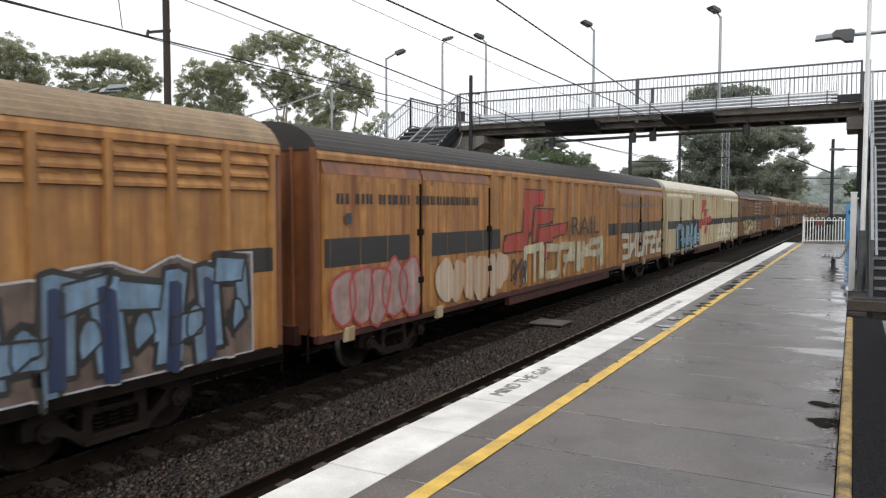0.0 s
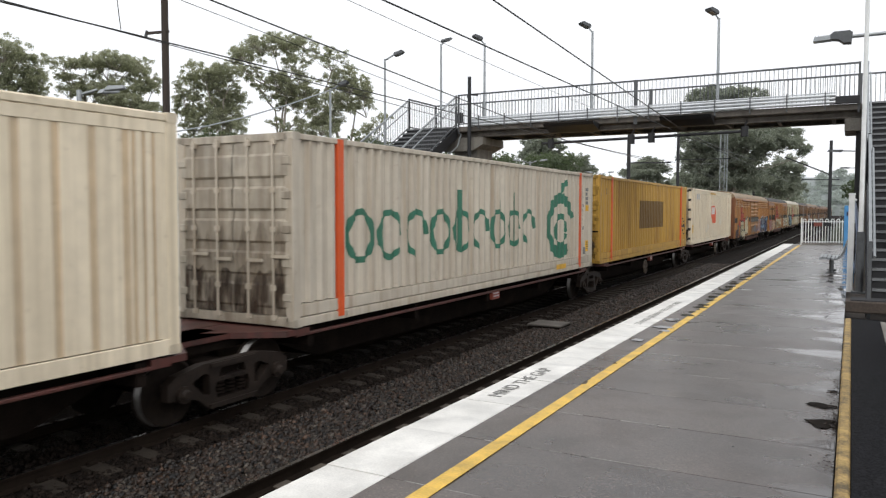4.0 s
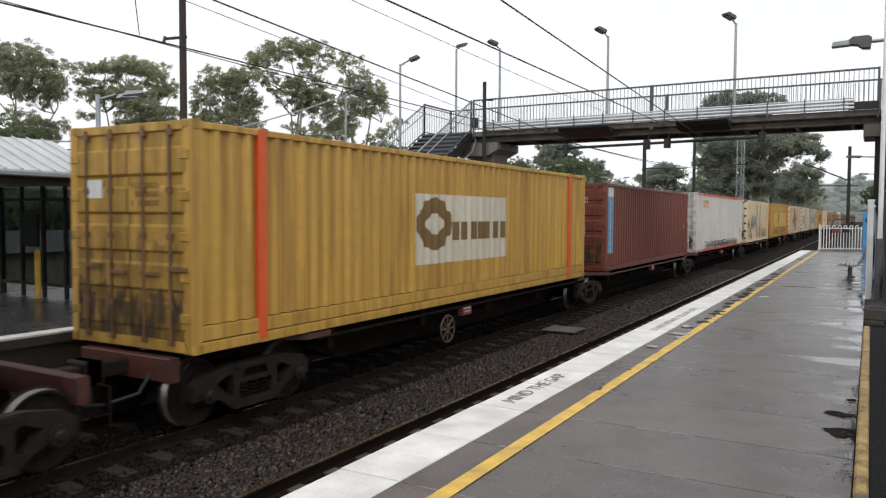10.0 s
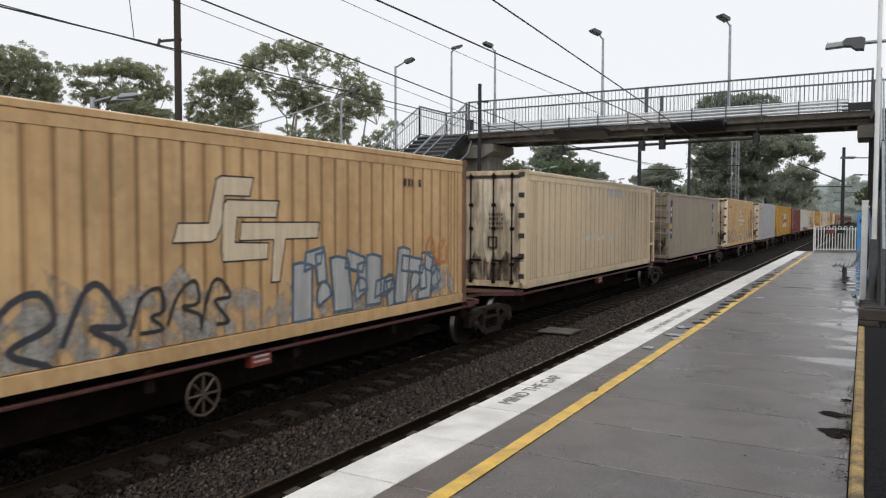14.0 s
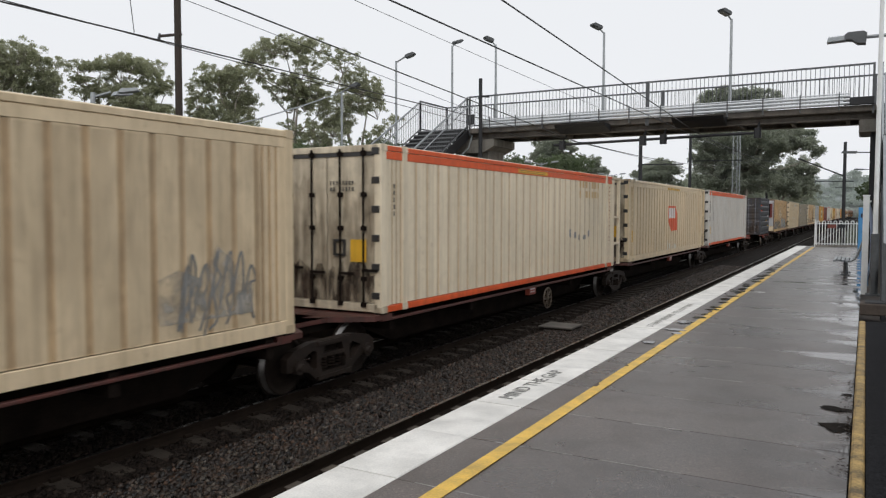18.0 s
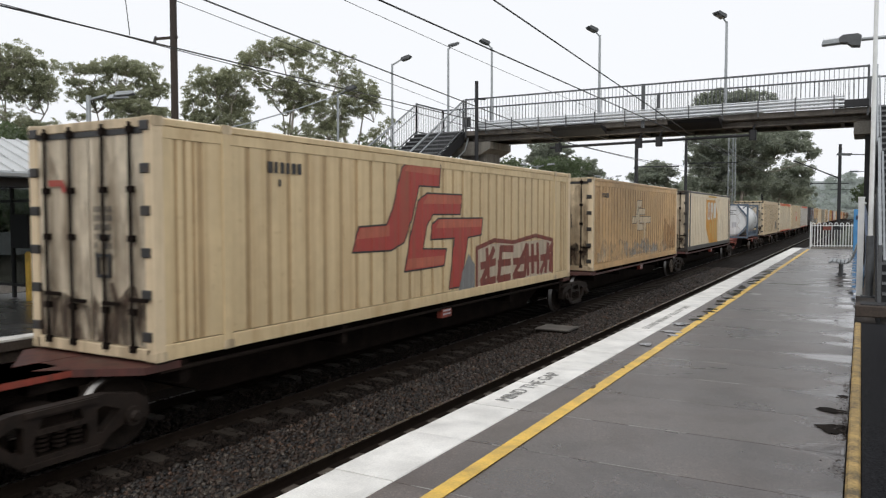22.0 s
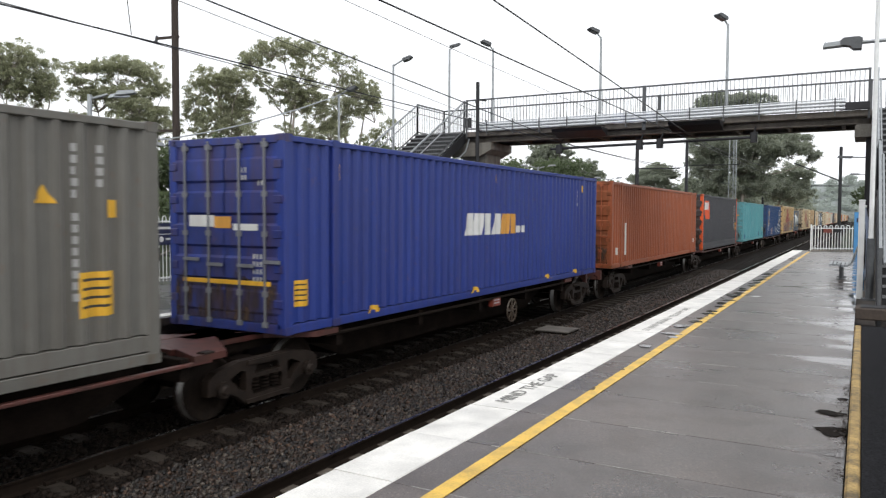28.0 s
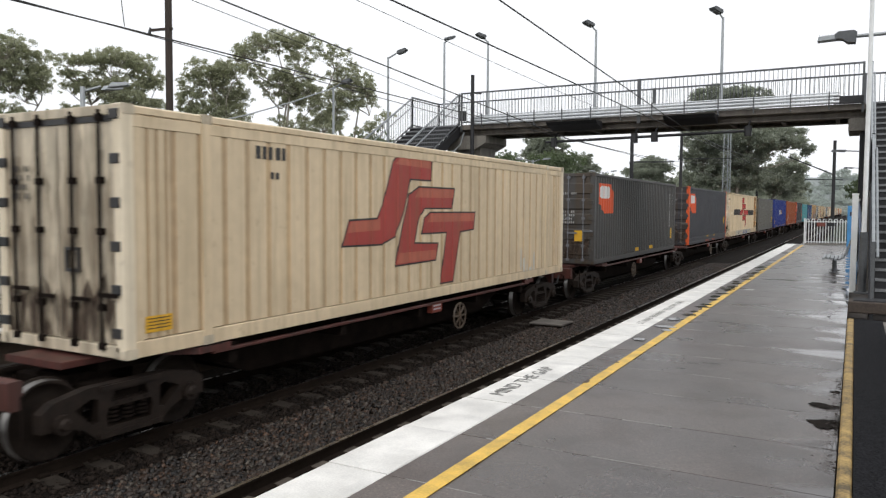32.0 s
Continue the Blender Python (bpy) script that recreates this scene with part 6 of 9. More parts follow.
container("freight_container", "yellow corrugated container with scribbled graffiti", "corr", -110.27, W48, YELLOW,
          [([rect(2.6, 0.9, 13.2, 2.1)], paint("paler_yellow_patch", (0.55, 0.38, 0.11), 0.25), "cover_patch"), (strokes(scrawl(2.3, 0.35, 4.6, 0.55, 13, 21), 0.03) + strokes(scrawl(2.6, 0.2, 4.2, 0.5, 9, 24), 0.026) + strokes(scrawl(7.2, 0.3, 4.6, 0.65, 11, 22), 0.034) + strokes(scrawl(7.6, 0.12, 4.2, 0.6, 7, 23), 0.03) + strokes([[(7.3, 0.75), (7.7, 1.0), (8.4, 1.12), (8.9, 1.1)], [(8.0, 0.2), (9.2, 0.1), (10.6, 0.16), (11.6, 0.4), (11.8, 0.62)]], 0.03), INK, "graffiti"), ([[(5.3, 1.2), (5.9, 1.1), (6.3, 1.6), (5.9, 2.15), (5.5, 2.0)]], BUFF, "painted_over_mark"), (number_bars(8.4, 2.2, 1, 5, 0.15, 0.22, 0.06, 3), PATCH, "faded_print")],
          [end_ids(-0.9, 2.3, 2, 6, 5, INK)], rods=VANDULL, lower=True, lifts=(1.39, 13.44))
container("reefer_container", "cream ribbed container with grey panels and graffiti", "rib", -124.56, 12.28, CREAM_Y,
          [([rect(2.0, 0.86, 4.6, 2.0)], PATCH, "cover_patch"), (strokes(scrawl(2.1, 0.95, 2.4, 0.9, 4, 31), 0.12), INK, "graffiti"), (strokes(scrawl(0.4, 0.9, 1.3, 0.7, 3, 32), 0.06) + strokes(scrawl(0.9, 0.15, 1.9, 0.75, 4, 33), 0.05), INK, "graffiti"),
           ([rect(5.0, 0.22, 5.55, 1.45), rect(5.0, 1.47, 5.55, 2.72), rect(6.68, 0.25, 7.3, 1.45), rect(6.68, 1.47, 7.3, 2.7)], PANELG, "repair_panel"), (strokes(scrawl(5.7, 0.2, 2.0, 0.85, 4, 34), 0.06), SPRAYO, "graffiti"), (strokes(scrawl(7.9, 0.25, 2.9, 0.6, 5, 35), 0.06), INK, "graffiti"), ids(11.3, 2.5, 12, 1, 8, SPRAYS, 0.09, 0.1)],
          [end_ids(0.15, 2.4, 2, 7, 9, INK), ([rect(0.5, 1.05, 0.85, 1.4)], MARKY, "warning_sticker")], rods=INK)
container("freight_container", "white corrugated container with orange rails and graffiti", "corr", -141.55, W48, WHITE,
          [(number_bars(1.45, 2.62, 2, 9, 0.17, 0.17, 0.03, 12), FADED, "faded_lettering"), (strokes(scrawl(2.2, 0.14, 5.2, 0.34, 15, 41), 0.045) + strokes(scrawl(7.2, 0.14, 5.4, 0.34, 15, 42), 0.05) + strokes(scrawl(4.8, 0.16, 5.0, 0.3, 11, 43), 0.035), INK, "graffiti"), *sticker(13.9, 0.75, 0.22, 0.3)],
          [end_ids(0.2, 2.35, 2, 7, 3, INK), ([rect(0.55, 1.15, 0.85, 1.5)], MARKY, "warning_sticker"), (number_bars(-0.9, 1.8, 5, 8, 0.05, 0.06, 0.03, 7), GREYW, "marking")], rail=ORANGE, lower=True)
container("freight_container", "red-brown corrugated container with a blue label strip", "corr", -155.89, 12.19, REDBROWN,
          [([rect(0.32, 0.57, 0.8, 2.42)], paint("pale_blue_label", (0.16, 0.33, 0.50), 0.2), "label_strip"), ([rect(0.32, 2.42, 0.8, 2.72)], CHALK, "label_head"), (number_bars(0.45, 2.3, 7, 1, 0.22, 0.18, 0.05, 6), CHALK, "label_print"), ids(11.6, 2.5, 11, 1, 2, CHALK, 0.08, 0.1), ids(11.75, 2.5, 3, 1, 2)],
          [end_ids(0.15, 2.4, 2, 7, 2), end_ids(0.2, 1.5, 4, 5, 3), ([rect(-0.6, 1.2, -0.3, 1.6)], MARKY, "warning_sticker")])
container("freight_container", "yellow corrugated container with a dark swirl emblem", "corr", -172.73, W48, YELLOW,
          [([rect(5.32, 0.84, 9.4, 2.2)], PATCH, "pale_panel"), (strokes([[(6.05 + 0.48 * math.cos(a * 0.37), 1.62 + 0.36 * math.sin(a * 0.37)) for a in range(18)]], 0.3), BUFF, "swirl_emblem"), ([rect(6.8 + 0.36 * k, 1.28, 7.08 + 0.36 * k, 1.66) for k in range(7)], BUFF, "lettering")],
          [end_ids(0.1, 2.2, 3, 8, 4, BUFF), ([rect(-0.85, 2.0, -0.5, 2.25)], CHALK, "notice")], rods=VANDULL, lower=True, lifts=(1.26, 13.47))
container("reefer_container", "dull grey-white ribbed container with a faded yellow patch", "rib", -187.6, 12.36, GREYW,
          [([rect(0.9, 2.3, 2.13, 2.72)], paint("faint_yellow_patch", (0.55, 0.45, 0.22), 0.2), "cover_patch"), ids(1.1, 2.6, 1, 7, 4, INK, 0.09, 0.13), (scuff(3.60, -0.74, 0.44, 3.24, 14), SPRAYS, "scuff_marking")],
          [(strokes([[(-0.95, 2.2), (-0.7, 2.2), (-0.7, 2.35)]], 0.08), RED, "small_emblem"), end_ids(0.2, 2.4, 2, 6, 3, INK), end_ids(0.2, 1.8, 4, 6, 6, INK)], post=CREAM, rods=CHASSIS)
container("reefer_container", "rust-stained tan ribbed container with a pale emblem", "rib", -203.16, 12.26, TAN,
          [*small_logo(), (strokes(scrawl(0.6, 0.1, 3.8, 0.85, 5, 51), 0.07), SPRAYS, "graffiti"), ids(1.1, 2.55, 1, 6, 5, INK, 0.1, 0.16), ([ragged(9.6, 12.0, 0.3, 2.6, 5)], RUSTWASH, "rust_wash"), ([ragged(0.5, 8.4, 0.22, 1.1, 6)], PALEWASH, "pale_wash"), ([ragged(8.6, 11.6, 0.3, 1.25, 7), ragged(5.3, 6.2, 0.25, 0.7, 8)], GREYWASH, "grey_wash")],
          [end_ids(0.2, 1.9, 4, 6, 6, INK)], post=CREAM_W, rods=CHASSIS)
container("freight_container", "khaki grey corrugated container with blue label strips", "corr", -218.65, 12.19, KHAKI,
          [([rect(0.31, 0.86, 0.68, 2.54), rect(10.3, 0.86, 10.67, 2.54)], paint("navy_label", (0.016, 0.026, 0.11), 0.15), "label_strip"),
           *[(shapes, mat, nm) for y in (0.31, 10.3) for shapes, mat, nm in zip(hire_strip(y, 2.54), (CHALK, MARKY, PALE), ("label_words", "label_emblem", "label_print"))],
           ids(10.86, 2.42, 11, 1, 6, PALE, 0.07, 0.075), ids(11.5, 2.35, 4, 1, 3, PALE, 0.06, 0.075), ([rect(11.48, 1.84, 11.6, 1.98)], MARKY, "warning_sticker")],
          [end_ids(0.1, 2.2, 2, 7, 3), end_ids(0.2, 1.5, 4, 5, 5), ([rect(-1.0, 2.3, -0.7, 2.55)], NAVY, "notice")], lower=False)
container("reefer_container", "plain cream ribbed container with faded repairs", "rib", -234.36, 12.28, CREAM,
          [(number_bars(6.9, 2.72, 1, 3, 0.6, 0.24, 0.05, 3), GREYW, "cover_patch"), (scuff(4.40, 0.99, 2.94, 0.31, 5), PALE, "scuff_marking")],
          [end_ids(0.2, 1.9, 4, 6, 7, INK)], rods=CHASSIS, frame_far=True)
c15 = container("reefer_container", "rust-stained tan container with a white rounded cooling end", "rib", -249.89, 12.34, TAN,
                [*small_logo(), ([ragged(0.5, 5.4, 0.22, 1.35, 65)], GREYWASH, "graffiti_fill"), ([ragged(0.4, 11.8, 0.22, 0.9, 67)], GREYWASH, "grey_wash"), (strokes(scrawl(0.5, 0.08, 3.5, 1.12, 4, 61), 0.075), SLATE, "graffiti"), (chunks(6.9, 0.22, 4.4, 0.95, 5, 66), paint("chalky_grey_fill", (0.43, 0.435, 0.42), 0.5), "graffiti_fill"), (outline_of(chunks(6.9, 0.22, 4.4, 0.95, 5, 66), 0.05), SPRAYB, "graffiti"), (strokes(scrawl(4.0, 0.4, 1.6, 0.6, 3, 63), 0.05), INK, "graffiti"), (strokes(scrawl(10.6, 0.9, 0.9, 0.5, 2, 64), 0.05), SPRAYO, "graffiti"), ids(9.9, 2.5, 1, 5, 4, INK, 0.1, 0.14)], doors=False, post=VANDULL)
unit = Mesh()
arc = [(-1.16 + 2.32 * k / 12, -0.25 - 0.30 * math.sin(math.pi * k / 12)) for k in range(13)]
unit.prism([(1.16, 0.0)] + [(-x, y) for x, y in arc] + [(-1.16, 0.0)], 0.55, 2.66, "z")
part("cooling_unit", unit, GREYW, c15, "white rounded refrigeration unit")
low = Mesh().prism([(1.18, 0.0)] + [(-x * 1.02, y * 1.04) for x, y in arc] + [(-1.18, 0.0)], 0.1, 0.52, "z")
part("unit_skirt", low, CREAM, c15, "rusty cream skirt")
part("unit_hood", Mesh().prism([(1.18, 0.0)] + [(-x * 1.02, y * 1.04) for x, y in arc] + [(-1.18, 0.0)], 2.67, 2.88, "z"), GREYW, c15)
part("unit_window", Mesh().prism([(-0.85, -0.53), (-0.02, -0.60), (-0.02, -0.54), (-0.85, -0.44)], 1.40, 2.58, "z"), GLASSD, c15)
part("unit_recess", Mesh().prism([(0.12, -0.592), (1.1, -0.42), (1.1, -0.3), (0.12, -0.53)], 1.32, 2.60, "z"), paint("deep_red_paint", (0.16, 0.018, 0.016), 0.3), c15, "dark red recess")
# Near-black panel painted in for the shaded inside of the recess.
part("recess_opening", Mesh().prism([(0.16, -0.597), (0.94, -0.462), (0.94, -0.42), (0.16, -0.55)], 1.45, 2.58, "z"), CHASSIS, c15)
part("unit_box", Mesh().box(0.5, -0.57, 0.62, 0.78, -0.45, 0.84), INK, c15)
part("unit_box", Mesh().box(0.3, -0.58, 1.14, 0.72, -0.47, 1.2), INK, c15)
part("unit_label", Mesh().box(0.52, -0.575, 0.88, 0.74, -0.47, 1.0), SPRAYB, c15)
part("unit_trim", Mesh().path([(-1.05, -0.36, 1.75), (-0.2, -0.58, 1.6), (1.15, -0.34, 1.3)], 0.03), CREAM, c15)
part("unit_panel", Mesh().box(0.62, -0.5, 0.65, 0.95, -0.42, 1.15), GREYW, c15)
c16 = container("short_container", "dark grey short container with ribbed walls and badges", "corr", -260.05, 6.06, SLATE,
                [([rect(0.3 + 0.0, 0.3 + 0.42 * k, 5.8, 0.34 + 0.42 * k) for k in range(6)], DARKG, "rib_line"), (badge(0.4, 1.8, 0.9, 0.6), BADGE, "badge"), (number_bars(4.9, 2.6, 1, 7, 0.09, 0.12, 0.03, 4), CHALK, "marking"), (number_bars(4.8, 1.8, 2, 5, 0.12, 0.14, 0.05, 5), CHALK, "marking"), ([rect(3.9, 1.0, 4.3, 1.25), rect(5.2, 0.55, 5.4, 0.75), rect(4.9, 0.3, 5.15, 0.45), rect(5.5, 0.55, 5.7, 0.75)], MARKY, "warning_sticker")],
                [(badge(-1.0, 1.9, 0.75, 0.5), BADGE, "badge"), end_ids(0.2, 2.4, 1, 7, 3), ([rect(-0.4, 1.1, -0.1, 1.3)], MARKY, "warning_sticker")])
for k in range(6):
    part("wall_rib", Mesh().prism([(1.2, 0.32 + 0.42 * k), (1.235, 0.36 + 0.42 * k), (1.235, 0.58 + 0.42 * k), (1.2, 0.62 + 0.42 * k)], 0.2, 5.86, "y"), SLATE, c16)
container("reefer_container", "white ribbed container with orange rails", "rib", -282.56, 13.72, WHITE,
          [([rect(1.5, 0.2, 1.53, 2.75)], INK, "panel_seam"), *sticker(0.55, 0.6, 0.22), ids(0.5, 2.4, 8, 1, 3, INK, 0.08, 0.1)], [end_ids(0.1, 2.3, 2, 8, 4, INK), end_ids(0.1, 1.7, 6, 4, 5, INK)], rail=ORANGE, rods=CHASSIS, frame_far=True)
c17 = container("reefer_container", "cream ribbed container with an orange badge", "rib", -298.06, 13.5, CREAM,
          [(badge(6.15, 0.99, 1.75, 1.08), BADGE, "badge"), (badge_bars(6.15, 0.99, 1.75, 1.08), CHALK, "badge_print"), *sticker(0.5, 0.7, 0.3), (scuff(5.90, 0.08, 1.92, 0.72, 9), PALE, "scuff_marking")],
          [end_ids(0.1, 2.4, 2, 8, 6, INK), ([rect(0.4, 0.9, 0.8, 1.3)], MARKY, "warning_sticker")], rods=CHASSIS, frame_far=True)
fascia_strip(c17, 6.0, 8.3, ZT - ZB)
c18 = container("reefer_container", "cream ribbed container with orange rails and faded lettering", "rib", -313.66, 13.72, CREAM_W,
          [(number_bars(10.35, 2.72, 2, 7, 0.22, 0.2, 0.06, 4), STRAW, "faded_lettering"), (scuff(9.40, 0.93, 2.00, 0.42, 8), SPRAYS, "scuff_marking"), ids(0.4, 2.3, 6, 1, 3, INK)],
          [end_ids(0.1, 2.35, 2, 8, 7, INK), ([rect(0.55, 0.9, 0.9, 1.3)], MARKY, "warning_sticker")], rail=ORANGE, rods=CHASSIS, frame_far=True)
fascia_strip(c18, 5.9, 7.8, ZT - ZB)
container("reefer_container", "grimy cream ribbed container with an outline emblem", "rib", -328.29, 12.34, CREAM,
          [*small_logo(CREAM), ([rect(0.4, 0.23, 11.9, 2.7)], stain("thin_dirt_film", (0.16, 0.11, 0.07), 0.30, 0.70, 0.2), "dirt_film"), ([ragged(9.9, 11.5, 0.4, 1.35, 72)], GREYWASH, "grey_wash"), (strokes(scrawl(10.2, 0.35, 1.3, 0.9, 6, 71), 0.035), SPRAYS, "graffiti"), ids(1.0, 2.45, 1, 6, 3, INK, 0.1, 0.15)],
          [end_ids(0.15, 1.8, 4, 6, 8, INK), (number_bars(-0.9, 2.3, 1, 6, 0.07, 0.1, 0.03, 3), INK, "marking")], rods=CHASSIS)


def tank(u, label):
    """A tank container: round tank in an open steel frame."""
    co = thing("tank_container", label, "tank container", "containers of the train", XT2, u, ZB)
    MOVING.append((co, u, ZB))
    L, W, H, R = 6.06, HALF, 2.59, 1.18
    zc = 1.31
    n = 40
    prof = [(0.116, 0.0), (0.118, 0.55), (0.14, 0.95), (0.18, 1.10), (0.28, R), (5.78, R), (5.88, 1.10), (5.92, 0.95), (5.94, 0.55), (5.945, 0.0)]
    t = Mesh()
    t.add([(r * math.cos(6.28319 * i / n), y, zc + r * math.sin(6.28319 * i / n)) for y, r in prof for i in range(n)], [(j * n + i, (j + 1) * n + i, (j + 1) * n + (i + 1) % n, j * n + (i + 1) % n) for j in range(len(prof) - 1) for i in range(n)])
    part("tank", t, TANKW, co, "white cylindrical tank", True)
    for yy in (0.06, L - 0.06):
        for s in (-1, 1):
            part("corner_post", Mesh().box(s * (W - 0.07) - 0.065, yy - 0.06, 0, s * (W - 0.07) + 0.065, yy + 0.06, H, 0.012), STEELB, co)
            for z in (0.1, H - 0.1):
                zz = 0.95 if z < 1 else H - 0.95
                part("brace", Mesh().beam((s * 1.12, yy, zz), (s * 0.42, yy, z), 0.12, 0.1), STEELB, co)
        for z in (0.07, H - 0.07):
            part("cross_bar", Mesh().box(-W + 0.1, yy - 0.05, z - 0.06, W - 0.1, yy + 0.05, z + 0.06, 0.01), STEELB, co)
    for s in (-1, 1):
        ra = Mesh().box(s * 1.1 - 0.04, 0.1, 0.42, s * 1.1 + 0.04, L - 0.1, 0.50).box(s * 1.1 - 0.04, 0.1, 0.1, s * 1.1 + 0.04, L - 0.1, 0.2)
        k = 20
        for i in range(k + 1):
            y = 0.7 + (L - 1.4) * i / k
            ra.box(s * 1.1 - 0.03, y - 0.05, 0.19, s * 1.1 + 0.03, y + 0.05, 0.43)
        ra.box(s * 1.1 - 0.03, 0.1, 0.2, s * 1.1 + 0.03, 0.66, 0.42).box(s * 1.1 - 0.03, L - 0.66, 0.2, s * 1.1 + 0.03, L - 0.1, 0.42)
        part("side_rail", ra, STEELB, co, "pierced blue side rail")
        for y in (0.8, L - 0.8):
            part("saddle", Mesh().prism([(y - 0.2, 0.5), (y + 0.2, 0.5), (y + 0.1, 0.95), (y - 0.1, 0.95)], s * 1.0, s * 1.06, "x"), STEELB, co)
            part("top_stay", Mesh().beam((s * 1.12, (0.1 if y < 3 else L - 0.1), H - 0.1), (s * 0.62, y, 2.2), 0.06, 0.06), STEELB, co)
    part("walkway", Mesh().box(-0.28, 0.4, 2.46, 0.28, L - 0.4, 2.5), GALV, co)
    part("top_pipe", Mesh().path([(0.75, 0.7, 2.18), (0.8, 3, 2.12), (0.75, 5.3, 2.18)], 0.03), CHASSIS, co, "dark pipe along the tank")
    part("document_tube", Mesh().bar((1.12, 4.55, 0.62), (1.12, 5.2, 0.62), 0.075, 10), CREAM, co)
    ring = [(0.55 * math.cos(6.28319 * i / 24), 0.125, zc + 0.52 * math.sin(6.28319 * i / 24)) for i in range(25)]
    part("end_ring", Mesh().path(ring, 0.011, 5), BUFF, co)
    for q in (0.785, 2.356, 3.927, 5.498):
        part("end_seam", Mesh().bar((0.55 * math.cos(q), 0.117, zc + 0.52 * math.sin(q)), (1.05 * math.cos(q), 0.155, zc + 1.05 * math.sin(q)), 0.008, 5), BUFF, co)
    part("end_plate", Mesh().box(0.05, 0.112, zc - 0.46, 0.36, 0.122, zc - 0.1), GREYW, co)

    def on_tank(y0, y1, a0, a1, mat, nm):
        m = Mesh()
        for i in range(4):
            b0, b1 = a0 + (a1 - a0) * i / 4, a0 + (a1 - a0) * (i + 1) / 4
            rr = R + 0.006
            m.quad((rr * math.cos(b0), y0, zc + rr * math.sin(b0)), (rr * math.cos(b0), y1, zc + rr * math.sin(b0)), (rr * math.cos(b1), y1, zc + rr * math.sin(b1)), (rr * math.cos(b1), y0, zc + rr * math.sin(b1)))
        return part(nm, m, mat, co)
    on_tank(1.2, 2.0, 0.55, 0.95, GREYW, "grey_patch")
    r = random.Random(5)
    for i in range(5):
        for j in range(5):
            if r.random() < 0.85:
                on_tank(4.1 + 0.2 * j, 4.24 + 0.2 * j, 0.42 - 0.14 * i, 0.49 - 0.14 * i, SPRAYS, "marking_bar")
    for y0, a in ((1.0, -0.35), (3.4, -0.2), (2.6, -0.4), (4.3, -0.3)):
        for q in (0, 1):
            on_tank(y0, y0 + 0.4, a + 0.16 * q, a + 0.16 * q + 0.012, SPRAYS, "plate_edge")
            on_tank(y0 + 0.39 * q, y0 + 0.39 * q + 0.012, a, a + 0.16, SPRAYS, "plate_edge")
    for i in range(24):
        a = 6.28319 * i / 24
        on_tank(3.0 + 0.12 * math.cos(a), 3.03 + 0.12 * math.cos(a), -0.26 + 0.1 * math.sin(a), -0.235 + 0.1 * math.sin(a), REDBROWN, "round_mark")
    m = Mesh()
    for i, (x, z, w) in enumerate(((-0.35, 2.15, 0.7), (-0.15, 2.0, 0.3), (-0.3, 1.88, 0.6), (-0.85, 1.5, 0.22), (-0.85, 1.42, 0.3))):
        m.quad((x, 0.105, z - 0.1), (x + w, 0.105, z - 0.1), (x + w, 0.105, z - 0.04), (x, 0.105, z - 0.04))
    part("marking", m, SPRAYS, co)
    return co


tank(-338.3, "white tank in a blue steel frame with grey markings")
c21 = container("reefer_container", "cream container with black trim and a faded yellow badge", "rib", -360.61, 13.4, CREAM_W,
          [(badge(4.96, 0.1, 3.68, 2.5), FADED, "badge"), (badge_bars(5.1, 0.35, 4.0, 2.3), PALE, "badge_print"), ([rect(6.75, 0.5, 7.15, 1.9), rect(7.5, 0.3, 7.95, 1.6), rect(8.1, 0.35, 8.55, 1.5), rect(6.1, 0.75, 6.5, 1.3)], paint("rubbed_amber_paint", (0.56, 0.36, 0.12), 0.6), "flaked_marking"), ([rect(0.5, 0.1, 0.75, 2.8)], DARKG, "black_trim"), *sticker(0.12, 0.9, 0.22, 0.18)],
          [end_ids(0.1, 2.35, 2, 8, 8, INK), end_ids(0.1, 1.8, 6, 4, 9, INK)], rail=DARKG, post=DARKG, rods=CHASSIS)
fascia_strip(c21, 5.6, 8.2, 2.97)
SPRAYQ = paint("amber_spray_paint", (0.58, 0.22, 0.02), 0.3)
for word, y, z in (("QLD", 5.45, 2.05), ("ONLY", 5.4, 1.66)):
    letters("sprayed_word", word, 0.44, pose(1.225, y, z, 90, 0, 90), SPRAYQ, c21, "amber sprayed word")
container("reefer_container", "rust-stained tan ribbed container with a pale outline emblem", "rib", -375.37, 12.26, TAN,
          [*small_logo(), ids(1.0, 2.5, 1, 6, 6, INK, 0.1, 0.15), ([ragged(9.6, 12.0, 0.3, 1.9, 1)], RUSTWASH, "rust_wash"), ([ragged(0.5, 11.9, 0.22, 1.0, 3)], PALEWASH, "pale_wash"), ([ragged(3.6, 8.6, 0.3, 0.9, 4)], GREYWASH, "grey_wash")],
          [end_ids(0.15, 1.8, 4, 6, 9, INK)], post=CREAM, rods=CHASSIS)
